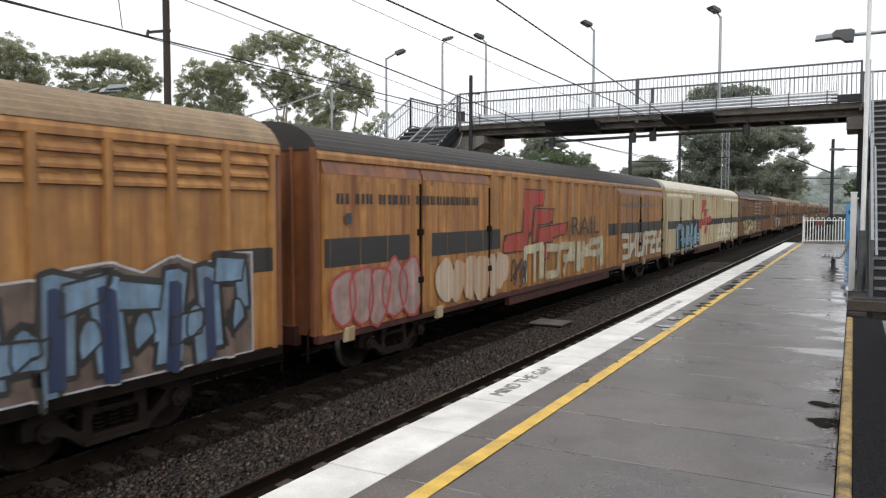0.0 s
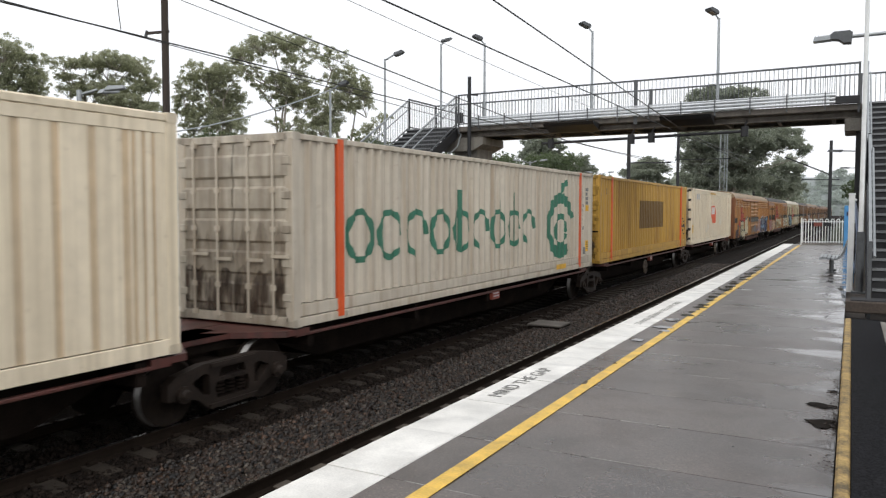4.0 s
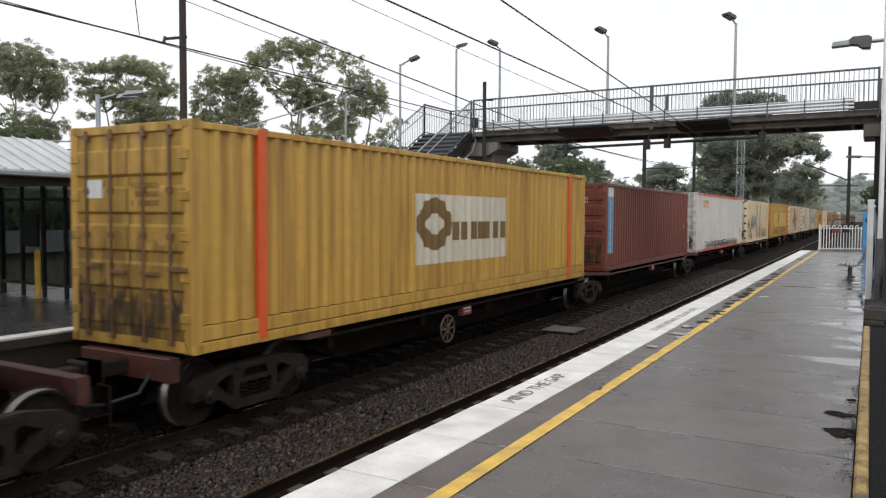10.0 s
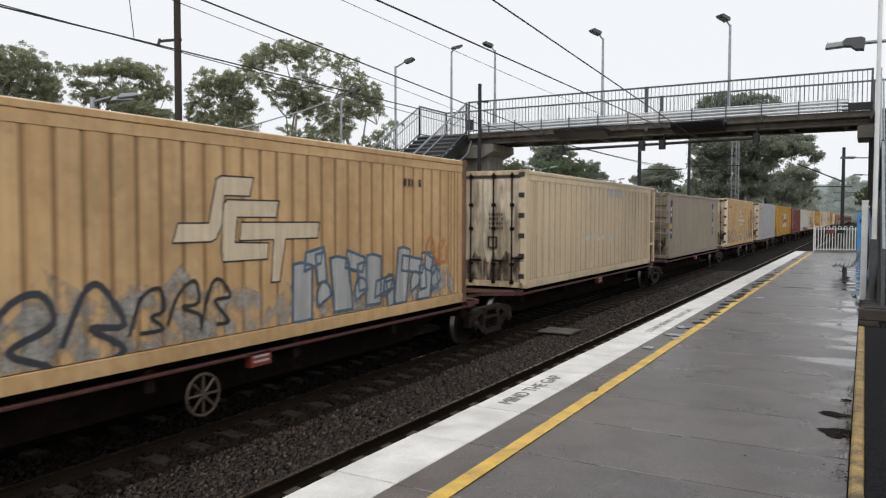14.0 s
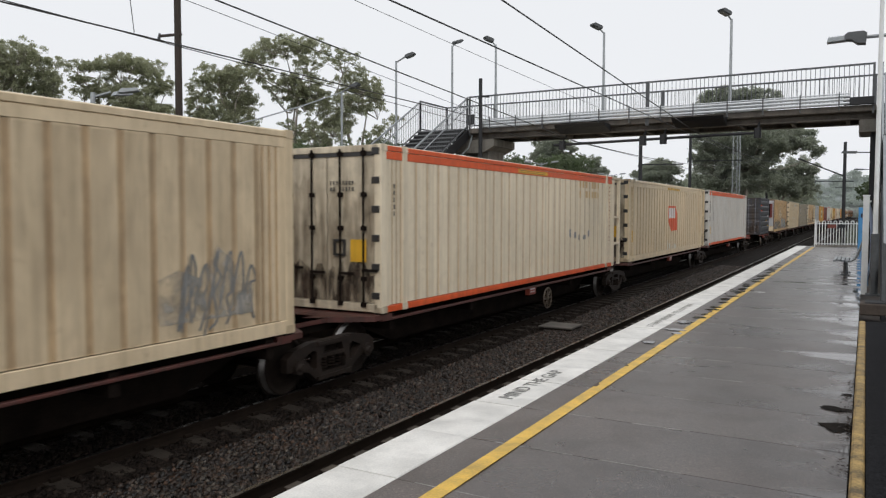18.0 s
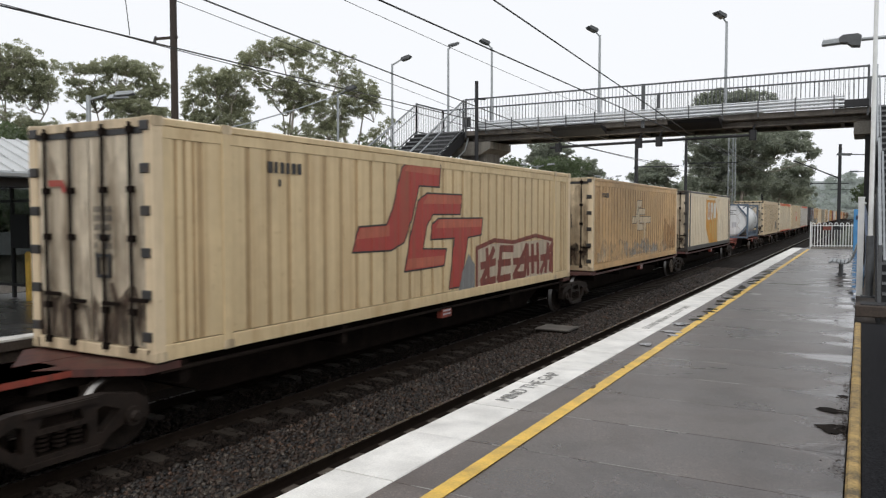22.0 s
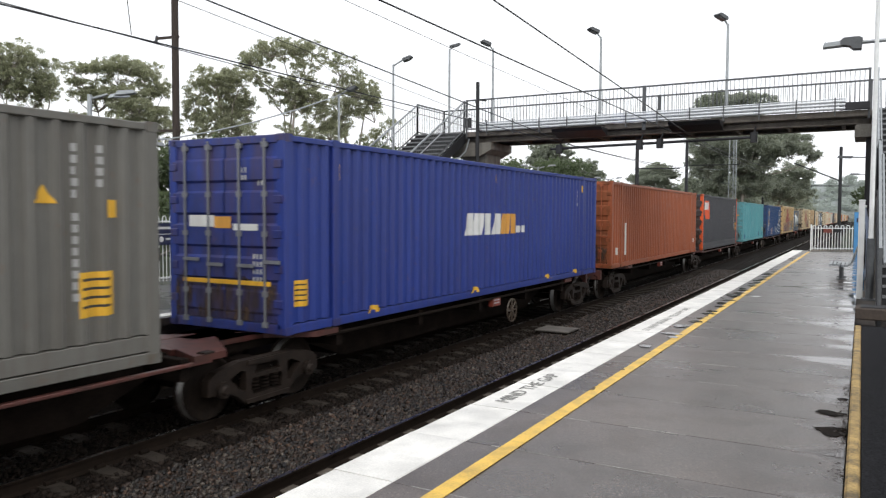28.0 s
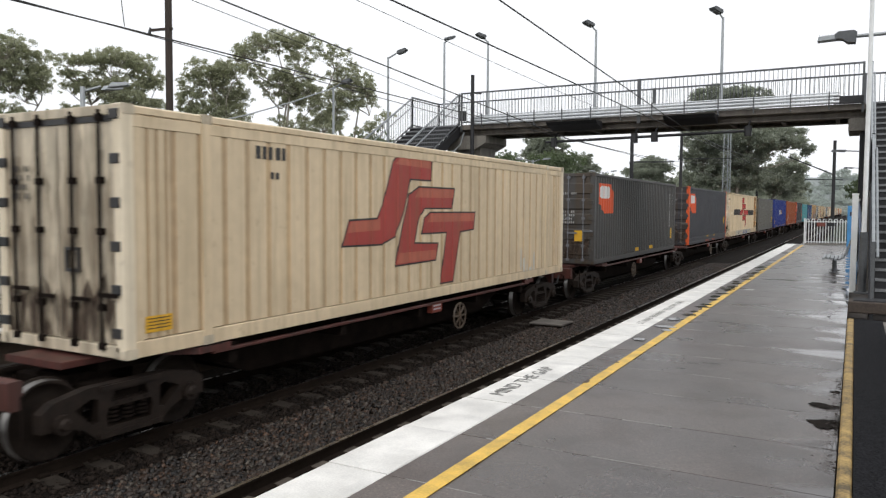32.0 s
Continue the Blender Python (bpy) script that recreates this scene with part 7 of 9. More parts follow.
container("reefer_container", "cream ribbed container with a red emblem and outlined graffiti", "rib", -392.05, 14.6, BISCUIT,
          [*big_logo(4.0), ([rect(8.6, 0.12, 13.2, 1.12)], paint("dull_graffiti_ground", (0.46, 0.38, 0.28), 0.4), "graffiti_ground"), (strokes(blocks(8.75, 0.18, 4.4, 0.9, 5, 91), 0.17), REDBROWN, "graffiti"), (strokes([[(8.6, 0.12), (8.6, 1.05), (9.5, 1.2), (10.6, 1.12), (12, 1.25), (13.2, 1.1), (13.2, 0.14)]], 0.1), REDBROWN, "graffiti_trim"), ([[(7.7, 0.12), (8.5, 0.12), (8.5, 0.7), (8.2, 0.95), (7.95, 0.6)]], SPRAYS, "graffiti_shade"), ids(2.0, 2.55, 1, 6, 6, INK, 0.1, 0.16), ids(2.0, 2.3, 1, 3, 2, INK, 0.08, 0.1)],
          [end_ids(0.15, 1.9, 6, 5, 9, INK), (strokes([[(-0.75, 2.2), (-0.5, 2.2), (-0.45, 2.1)]], 0.08), RED, "small_emblem")], post=CREAM, rods=CHASSIS)
tank(-406.69, "white tank in a blue frame on a red wagon")
container("reefer_container", "straw ribbed container with red emblem and mauve graffiti", "rib", -423.59, 14.6, STRAW,
          [*big_logo(4.05), ([ragged(11.6, 14.3, 0.3, 2.7, 93)], RUSTWASH, "rust_wash"), (strokes([[(1.9, 0.12), (1.9, 1.0), (2.6, 0.4), (3.2, 1.0), (3.2, 0.12)], [(3.7, 0.12), (3.7, 0.7)], [(4.2, 1.0), (4.4, 0.2), (4.8, 0.7), (5.1, 0.2), (5.3, 1.0)], [(5.8, 0.25), (6.4, 0.25), (6.4, 0.95), (5.8, 0.95), (5.8, 0.25)]], 0.43), INK, "graffiti_trim"), (strokes([[(1.9, 0.12), (1.9, 1.0), (2.6, 0.4), (3.2, 1.0), (3.2, 0.12)], [(3.7, 0.12), (3.7, 0.7)], [(4.2, 1.0), (4.4, 0.2), (4.8, 0.7), (5.1, 0.2), (5.3, 1.0)], [(5.8, 0.25), (6.4, 0.25), (6.4, 0.95), (5.8, 0.95), (5.8, 0.25)]], 0.36), paint("mauve_brown_spray", (0.24, 0.13, 0.12), 0.4, streak_col=(0.14, 0.10, 0.16)), "graffiti"), ([[(y, z), (y + 0.03, z + 0.03), (y + 0.12, z + 0.04), (y + 0.05, z + 0.08), (y + 0.06, z + 0.17), (y, z + 0.12), (y - 0.06, z + 0.17), (y - 0.05, z + 0.08), (y - 0.12, z + 0.04), (y - 0.03, z + 0.03)] for y, z in ((1.95, 0.1), (2.2, 0.35), (3.15, 0.15), (3.2, 0.4), (3.72, 0.2), (3.85, 0.42), (4.35, 0.7), (4.75, 0.5), (5.1, 0.25), (5.25, 0.45), (5.85, 0.75), (6.3, 0.3), (6.4, 0.5))], SPRAYB, "star_marking"), (strokes([[(7.9 + 0.2 * k, 0.3 + 0.15 * j + 0.05 * math.sin(k * 1.3 + j)) for k in range(31)] for j in range(6)], 0.035) + strokes(scrawl(7.9, 0.1, 6.2, 0.55, 7, 101), 0.05) + strokes([[(7.9 + 0.2 * k, 1.25 + 0.08 * math.sin(k * 1.1)) for k in range(31)], [(7.9 + 0.2 * k, 0.95 + 0.07 * math.sin(k * 0.9)) for k in range(31)]], 0.05), paint("grey_blue_spray", (0.20, 0.26, 0.31), 0.35), "graffiti"), ([rect(9.3, 0.85, 9.7, 0.95), rect(10.2, 0.9, 11, 1.0), rect(8.9, 0.6, 9.1, 0.75)], RED, "graffiti_dabs"), ids(2.0, 2.62, 1, 6, 6, INK, 0.1, 0.17), *sticker(0.3, 0.3, 0.4, 0.22)],
          [end_ids(0.1, 2.2, 3, 7, 9, INK)], post=STRAW, rods=CREAM)
container("freight_container", "dark blue corrugated container with label strips and white graffiti", "corr", -438.05, 12.19, BLUE_D,
          [([rect(1.1, 0.87, 1.62, 2.55), rect(10.4, 0.95, 10.8, 2.55)], paint("grey_blue_label", (0.30, 0.36, 0.42), 0.2), "label_strip"), ([rect(1.15, 1.0, 1.57, 1.5), rect(10.45, 1.05, 10.75, 1.5), rect(1.15, 1.9, 1.57, 2.3), rect(10.45, 1.95, 10.75, 2.25)], STRAW, "label_block"), ([ragged(6.5, 11.6, 0.25, 1.15, 113)], stain("white_spray_mist", (0.45, 0.47, 0.50), 0.40, 0.75, 0.45, (1.4, 1.4, 1.4)), "spray_mist"), (strokes(scrawl(2.8, 0.2, 2.0, 0.6, 4, 111), 0.05), SPRAYP, "graffiti"), (strokes(scrawl(6.7, 0.35, 1.9, 0.5, 5, 112), 0.035) + strokes(scrawl(8.9, 0.25, 2.9, 0.85, 5, 113), 0.055) + strokes(scrawl(0.3, 0.3, 0.8, 0.9, 2, 114), 0.04), paint("thin_white_spray", (0.52, 0.54, 0.57), 0.3), "graffiti"), ids(11.1, 2.5, 10, 1, 3, CHALK, 0.08, 0.09)],
          [end_ids(0.1, 2.35, 1, 8, 9), end_ids(0.1, 1.9, 5, 5, 4)])
container("freight_container", "teal corrugated container with a white door sticker", "corr", -453.64, 12.19, TEAL,
          [*sticker(11.55, 0.55, 0.24, 0.35), ids(11.5, 2.2, 6, 1, 3, GREYW, 0.08, 0.1), ([rect(0.95, 0.18, 1.25, 0.5), rect(9.0, 0.25, 9.3, 0.6), rect(11.0, 0.3, 11.2, 0.5)], BLUE_D, "dark_stain")],
          [end_ids(0.15, 2.3, 2, 7, 9), end_ids(0.2, 1.7, 2, 6, 8), ([rect(-0.45, 1.35, -0.15, 1.65)], MARKY, "warning_sticker"), ([rect(-0.75, 2.15, -0.55, 2.35), rect(-0.9, 1.4, -0.65, 1.6)], CHALK, "notice"), ([rect(-1, 1.85, -0.6, 1.95), rect(0.15, 1.85, 0.9, 1.95)], FADED, "yellow_strip")])
container("freight_container", "slate container with orange corner posts and badge", "corr", -469.2, 12.19, SLATE,
          [(badge(0.45, 1.65, 1.65, 1.0), BADGE, "badge"), (badge_bars(0.45, 1.65, 1.65, 1.0), CHALK, "badge_print"), *sticker(11.5, 0.95, 0.3, 0.45), ids(11.1, 2.5, 12, 1, 3), ids(11.45, 2.5, 3, 1, 5)],
          [(badge(-1.0, 1.9, 0.75, 0.6), BADGE, "badge"), end_ids(0.15, 2.3, 3, 6, 4), ([rect(0.3, 0.8, 0.6, 1.2)], MARKY, "warning_sticker")], post=ORANGE, lower=True)
container("freight_container", "rust-orange corrugated container with plain weathered sides", "corr", -485.72, 14.63, RUSTO,
          [([rect(1.75, 0.4, 1.82, 1.55)], CHALK, "chalk_line"), ([rect(0.5, 0.45, 0.75, 0.7), rect(14.0, 0.5, 14.15, 0.7)], CHALK, "notice")], [([rect(-0.9, 1.2, -0.2, 1.5)], CHALK, "notice"), end_ids(-0.9, 2.4, 1, 8, 4)])
container("freight_container", "vivid blue container with white and orange lettering shapes", "corr", -502.1, 14.65, BLUE_V,
          [([[(5.72 + 0.46 * k, 1.36), (6.10 + 0.46 * k, 1.36), (6.18 + 0.46 * k, 1.84), (5.8 + 0.46 * k, 1.84)] for k in range(4)], CHALK, "lettering"), ([[(7.6, 1.36), (7.98, 1.36), (8.06, 1.84), (7.68, 1.84)], [(8.05, 1.36), (8.40, 1.36), (8.48, 1.84), (8.12, 1.84)]], FADED, "number_print"), ([rect(8.5 + 0.15 * k, 1.38, 8.62 + 0.15 * k, 1.55) for k in range(3)], CHALK, "lettering"), ([rect(1.2, 2.35, 1.32, 2.6), rect(7.25, 2.55, 7.35, 2.75), rect(13.3, 2.5, 13.4, 2.7)], MARKY, "arrow_mark"), *sticker(0.25, 0.4, 0.34, 0.4), ids(12.6, 2.55, 10, 1, 3), ids(12.95, 2.55, 4, 1, 3), ([[(y, 0.1), (y + 0.4, 0.1), (y + 0.3, 0.22), (y + 0.1, 0.22)] for y in (2.1, 6.0, 10.4, 12.6)], MARKY, "lift_marking")],
          [end_ids(0.3, 2.5, 2, 3, 4), end_ids(0.7, 2.3, 1, 2, 4), ([rect(-0.75, 1.6, -0.2, 1.78), rect(0.2, 1.55, 0.7, 1.65)], CHALK, "lettering"), ([rect(-0.2, 1.58, 0.15, 1.76)], FADED, "number_print"), ([rect(-0.9, 0.72, 0.95, 0.79)], MARKY, "yellow_strip"), end_ids(0.6, 1.2, 4, 3, 6)])
container("freight_container", "mid-grey corrugated container with yellow stickers", "corr", -516.63, 12.3, GREY,
          [*sticker(11.25, 0.65, 0.45, 0.5), ids(11.2, 2.55, 14, 1, 3), ids(11.5, 2.55, 4, 1, 5), ([[(10.75, 1.9), (11.0, 1.9), (10.88, 2.1)], [(11.6, 1.75), (11.75, 1.75), (11.75, 1.95), (11.6, 1.95)]], MARKY, "warning_sticker")],
          [(badge(-1.0, 1.95, 0.4, 0.25), BADGE, "badge"), end_ids(0.15, 2.3, 1, 7, 4), end_ids(0.2, 1.6, 4, 5, 4), ([rect(0.55, 0.75, 0.9, 1.15), [(-0.85, 1.3), (-0.65, 1.3), (-0.75, 1.5)] + [(-0.75, 1.5)]], MARKY, "warning_sticker")], lower=True, doors=False)
broad = armed(4.83, 0.53, 4.65, 2.19)
tag = [[(0, 1), (0, 0), (0, 0.5), (0.9, 0.5), (0.9, 1), (0.9, 0)], [(1.3, 1), (1.4, 0), (2.0, 0), (2.1, 1)], [(3.2, 0.9), (2.5, 0.8), (3.1, 0.3), (2.5, 0.05)], [(3.6, 0.4), (4.3, 0.95), (4.9, 0.4), (4.3, 0.0), (3.6, 0.4)], [(6.2, 0.9), (6.2, 0.1), (6.8, 0.1), (6.8, 0.9), (6.2, 0.9)]]
blue_tag = [[(0, 0.3), (0.5, 0.6), (0.1, 0.1)], [(0.7, 0), (0.8, 1), (1.4, 0.8), (0.8, 0.45), (1.5, 0)], [(2.3, 1), (1.7, 0.9), (1.8, 0), (2.4, 0.1)], [(1.8, 0.5), (2.3, 0.5)], [(2.7, 1), (2.8, 0), (3.5, 0.1)], [(3.5, 0.9), (4.5, 1)], [(4.0, 0.9), (4.0, 0)], [(4.7, 1), (4.8, 0)], [(4.8, 0.5), (5.4, 0.6)], [(5.4, 1), (5.5, 0)], [(6.6, 0.9), (5.9, 0.7), (6.6, 0.35), (5.8, 0)], [(6.8, 0.2), (7.6, 0.6), (6.9, 0.8)], [(0, -0.05), (3.5, 0.05), (7.4, 0.0)]]
mtwo = [[(0, 0), (0.25, 1), (0.6, 0.3), (1.0, 1), (1.2, 0)], [(1.8, 1), (3.0, 1)], [(2.4, 1), (2.4, 0)], [(3.4, 1), (3.7, 0), (4.0, 0.7), (4.3, 0), (4.6, 1)], [(5.1, 0.5), (5.6, 1), (6.1, 0.5), (5.6, 0), (5.1, 0.5)]]


def tagging(lines, y, z, w, h, bold):
    """Hand-sprayed strokes, scaled to w metres for a row of seven."""
    r = random.Random(int(y * 10))
    return strokes([[(y + (a + r.uniform(-0.2, 0.2)) * w / 7, z + (b + r.uniform(-0.16, 0.16)) * h) for a, b in q] for q in lines], bold)


c32 = container("freight_container", "cream corrugated container with a black band and red emblem", "corr", -533.45, 14.75, CREAM,
          [([rect(1.66, 1.45, 4.68, 1.86), rect(9.67, 1.40, 13.05, 1.81)], INK, "black_band"), (broad, paint("bright_logo_red", (0.46, 0.040, 0.035), 0.3), "emblem"), (outline_of(broad, 0.04), INK, "emblem_trim"),
           ([rect(2.6, 0.16, 10.6, 0.335), rect(2.6, 0.0, 10.6, 0.125)], paint("pale_skirt_paint", (0.60, 0.545, 0.45), 0.6, runs=1.2), "pale_skirt_paint"), (tagging(tag, 3.74, 0.05, 1.7, 0.25, 0.03), INK, "graffiti"), (tagging(mtwo, 9.7, 0.06, 1.75, 0.22, 0.03), SPRAYS, "graffiti"), (tagging(blue_tag, 6.53, 0.05, 2.1, 0.25, 0.045), paint("strong_blue_spray", (0.03, 0.07, 0.30), 0.3), "graffiti"),
           ([rect(0.2, 1.52, 1.3, 1.66)], CREAM_W, "flat_band"), ([rect(13.62, 1.50, 14.56, 1.63)], OCHRE, "rust_band"), ([rect(13.0, 0.38, 13.4, 2.85), rect(13.55, 0.38, 14.56, 2.85)], RUSTWASH, "rust_wash"), ([rect(14.15, 0.55, 14.35, 0.9), rect(14.2, 1.95, 14.4, 2.15)], FADED, "warning_sticker")],
          [([rect(-1.0, 2.2, -0.75, 2.45)], TEAL, "notice"), end_ids(0.2, 2.35, 2, 6, 4, INK), ([rect(0.5, 0.7, 0.85, 1.0)], MARKY, "warning_sticker"), (strokes([[(-0.7, 1.7), (-0.5, 1.5)]], 0.08), RED, "small_emblem")], lower=True)
part("rusted_post_face", Mesh().box(HALF - 0.02, 13.385, 0.06, HALF + 0.0055, 13.555, 2.93), OCHRE, c32, "ochre-rusted lifting post")
container("freight_container", "slate container with bright orange posts and badge", "corr", -547.88, 12.3, SLATE,
          [(badge(0.3, 1.63, 1.65, 1.0), BADGE, "badge"), (badge_bars(0.3, 1.63, 1.65, 1.0), CHALK, "badge_print"), *sticker(11.5, 0.95, 0.28, 0.4), ids(11.15, 2.5, 12, 1, 3), ids(11.45, 2.5, 3, 1, 5), ([rect(5.2, 0.28, 5.7, 0.36), rect(7.4, 0.28, 7.9, 0.36)], MARKY, "lift_marking"), ([rect(5.0, 0.02, 5.2, 0.14), rect(5.6, 0.02, 5.8, 0.14), rect(7.2, 0.02, 7.4, 0.14), rect(7.7, 0.02, 7.9, 0.14)], ORANGE, "orange_mark")],
          [(badge(-1.0, 1.9, 0.75, 0.5), BADGE, "badge"), end_ids(0.15, 2.35, 1, 7, 4), end_ids(0.15, 1.75, 4, 6, 4), ([rect(0.2, 0.75, 0.5, 1.1)], MARKY, "warning_sticker")], post=ORANGE, lower=True, rods=GREY)
container("freight_container", "dark grey corrugated container with an orange badge", "corr", -563.56, 12.3, DARKG,
          [(badge(0.55, 1.66, 1.67, 1.0), BADGE, "badge"), (badge_bars(0.55, 1.66, 1.67, 1.0), CHALK, "badge_print"), *sticker(11.3, 0.5, 0.42, 0.45), ids(11.2, 2.5, 12, 1, 3), ids(11.6, 2.5, 4, 1, 3), ([rect(5.3, 0.2, 5.7, 0.33), rect(7.6, 0.2, 8.0, 0.33)], MARKY, "lift_marking")],
          [(badge(-0.85, 2.15, 0.35, 0.25), BADGE, "badge"), end_ids(0.15, 2.35, 1, 7, 4), end_ids(0.15, 1.75, 4, 6, 4), ([rect(0.55, 0.75, 0.85, 1.1)], MARKY, "warning_sticker")])
container("reefer_container", "cream ribbed container with a large faded red emblem", "rib", -581.27, 14.75, CREAM,
          [*big_logo(4.2), ids(2.2, 2.66, 1, 6, 3, INK, 0.11, 0.18), ids(2.5, 2.3, 1, 2, 3, INK, 0.08, 0.1), *sticker(0.3, 0.28, 0.4, 0.2), (scuff(11.60, -0.12, 1.05, 1.02, 8), PALE, "scuff_marking")],
          [end_ids(-0.9, 2.3, 4, 6, 8, INK)], post=CREAM_W, rods=CHASSIS)

# ---- train: wagons under the boxes ----
UN = [-30.96, -47.19, -62.91, -77.31, -94.07, -110.27, -124.56, -141.55, -155.89, -172.73, -187.6, -203.16, -218.65, -234.36, -249.89, -260.05, -282.56, -298.06, -313.66, -328.29, -338.3, -360.61, -375.37, -392.05, -406.69, -423.59, -438.05, -453.64, -469.2, -485.72, -502.1, -516.63, -533.45, -547.88, -563.56, -581.27]
LN = [13.75, 14.81, 14.94, 12.43, 14.63, 14.73, 12.26, 14.81, 12.19, 14.77, 12.36, 12.22, 12.2, 12.27, 12.34, 6.06, 14.4, 13.48, 13.72, 12.34, 6.05, 13.38, 12.18, 14.51, 6.03, 14.44, 12.2, 12.21, 12.19, 14.6, 14.67, 12.3, 14.79, 12.36, 12.31, 14.81]
BRAKE = {0: 7.9, 1: 6.4, 4: 6.4, 5: 7.8, 9: 6.55, 10: 7.06, 11: 5.1, 14: 5.1, 18: 7.9, 19: 5.05, 22: 11.3, 25: 7.8, 27: 11.5, 30: 8.2, 33: 6.9, 34: 5.1, 35: 8.4}   # hand wheels, from each box's near end
for first in range(0, 36, 5):
    idx = range(first, min(first + 5, 36))
    a, b = idx[0], idx[-1]
    front = UN[a] + (LN[a] / 2 + 6.1 if LN[a] > 7 else LN[a] - 0.1)
    rear = UN[b] + (LN[b] / 2 - 6.1 if LN[b] > 7 else 0.1)
    bs = [front] + [(UN[i] + UN[i + 1] + LN[i + 1]) / 2 for i in idx[:-1]] + [rear]
    if b == 35:
        bs[-1] = UN[35] + 0.2
    if a == 30:
        bs[1] = -502.3
    for j, i in enumerate(idx):
        if LN[i] < 7:
            if j > 0 and UN[i - 1] - UN[i] - LN[i] > 5:
                bs[j] = UN[i - 1] - 1.1
            if j < len(idx) - 1 and UN[i] - UN[i + 1] - LN[i + 1] > 5:
                bs[j + 1] = UN[i + 1] + LN[i + 1] + 1.1
    rear = bs[-1]
    base = rear
    red = any(LN[i] < 7 for i in idx)
    wag = thing("container_wagon", "red and rust articulated container flat wagon" if red else "grimy articulated container wagon with red sills", "wagon", "wagons of the train", XT2, base, 0)
    MOVING.append((wag, base, 0))
    for y in bs:
        bogie(wag, y - base)
    for j, (yf, yr) in enumerate(zip(bs, bs[1:])):
        short = LN[idx[j]] < 7
        half = (UN[idx[j]] - base + 0.1, min(UN[idx[j]] + LN[idx[j]] - base - 0.1, yf - base - 0.5)) if short else ()
        flat_unit(wag, yr - base, yf - base, short, half, LN[idx[j]] > 14 and idx[j] not in (1, 2, 4, 32, 35) or idx[j] == 27)
        if short or idx[j] in BRAKE:
            hw = part("hand_wheel", hand_wheel(), None, wag, "spoked hand brake wheel")
            hw.matrix_basis = pose(1.2, (half[0] + 0.3) if short else UN[idx[j]] + BRAKE[idx[j]] - base, -0.55)
        yp = UN[idx[j]] + LN[idx[j]] / 2 - base
        placard = part("placard", Mesh().box(1.08, yp - 0.2, -0.36, 1.2, yp + 0.2, -0.16, 0.01), WAGONRED, wag, "red placard with pale bars")
        part("placard_print", Mesh().box(1.198, yp - 0.15, -0.30, 1.203, yp + 0.15, -0.27).box(1.198, yp - 0.15, -0.23, 1.203, yp + 0.15, -0.20), GREYW, placard)
    coupler(wag, bs[0] - base + 1.3, 1)
    coupler(wag, bs[-1] - base - 1.3, -1)


# ---- train: bogie vans ahead of the containers ----
def louvred_door(va, s, W, a, b, Z0, Z1, col):
    """A sliding door: frame and a ladder of slanted louvres."""
    x = s * (W + 0.03)
    door = part("sliding_door", Mesh().box(x - 0.02, a, Z0 + 0.02, x + 0.02, b, Z1 - 0.1, 0.006), col, va)
    for y0, y1 in ((a, a + 0.17), (b - 0.17, b)):
        part("stile", Mesh().box(x - 0.02, y0, Z0 + 0.02, x + s * 0.06, y1, Z1 - 0.1, 0.012) if s > 0 else Mesh().box(x - 0.06, y0, Z0 + 0.02, x + 0.02, y1, Z1 - 0.1, 0.012), col, door)
    slat = None
    for k in range(9):
        z = Z0 + 0.10 + 0.285 * k
        if slat is None:
            slat = part("louvre", Mesh().prism([(x, 0), (x + s * 0.075, 0.02), (x + s * 0.075, 0.07), (x + s * 0.02, 0.17)], a + 0.17, b - 0.17, "y"), col, door)
            slat.matrix_basis = pose(0, 0, z)
        else:
            same(slat, door, 0, 0, z)
    return door


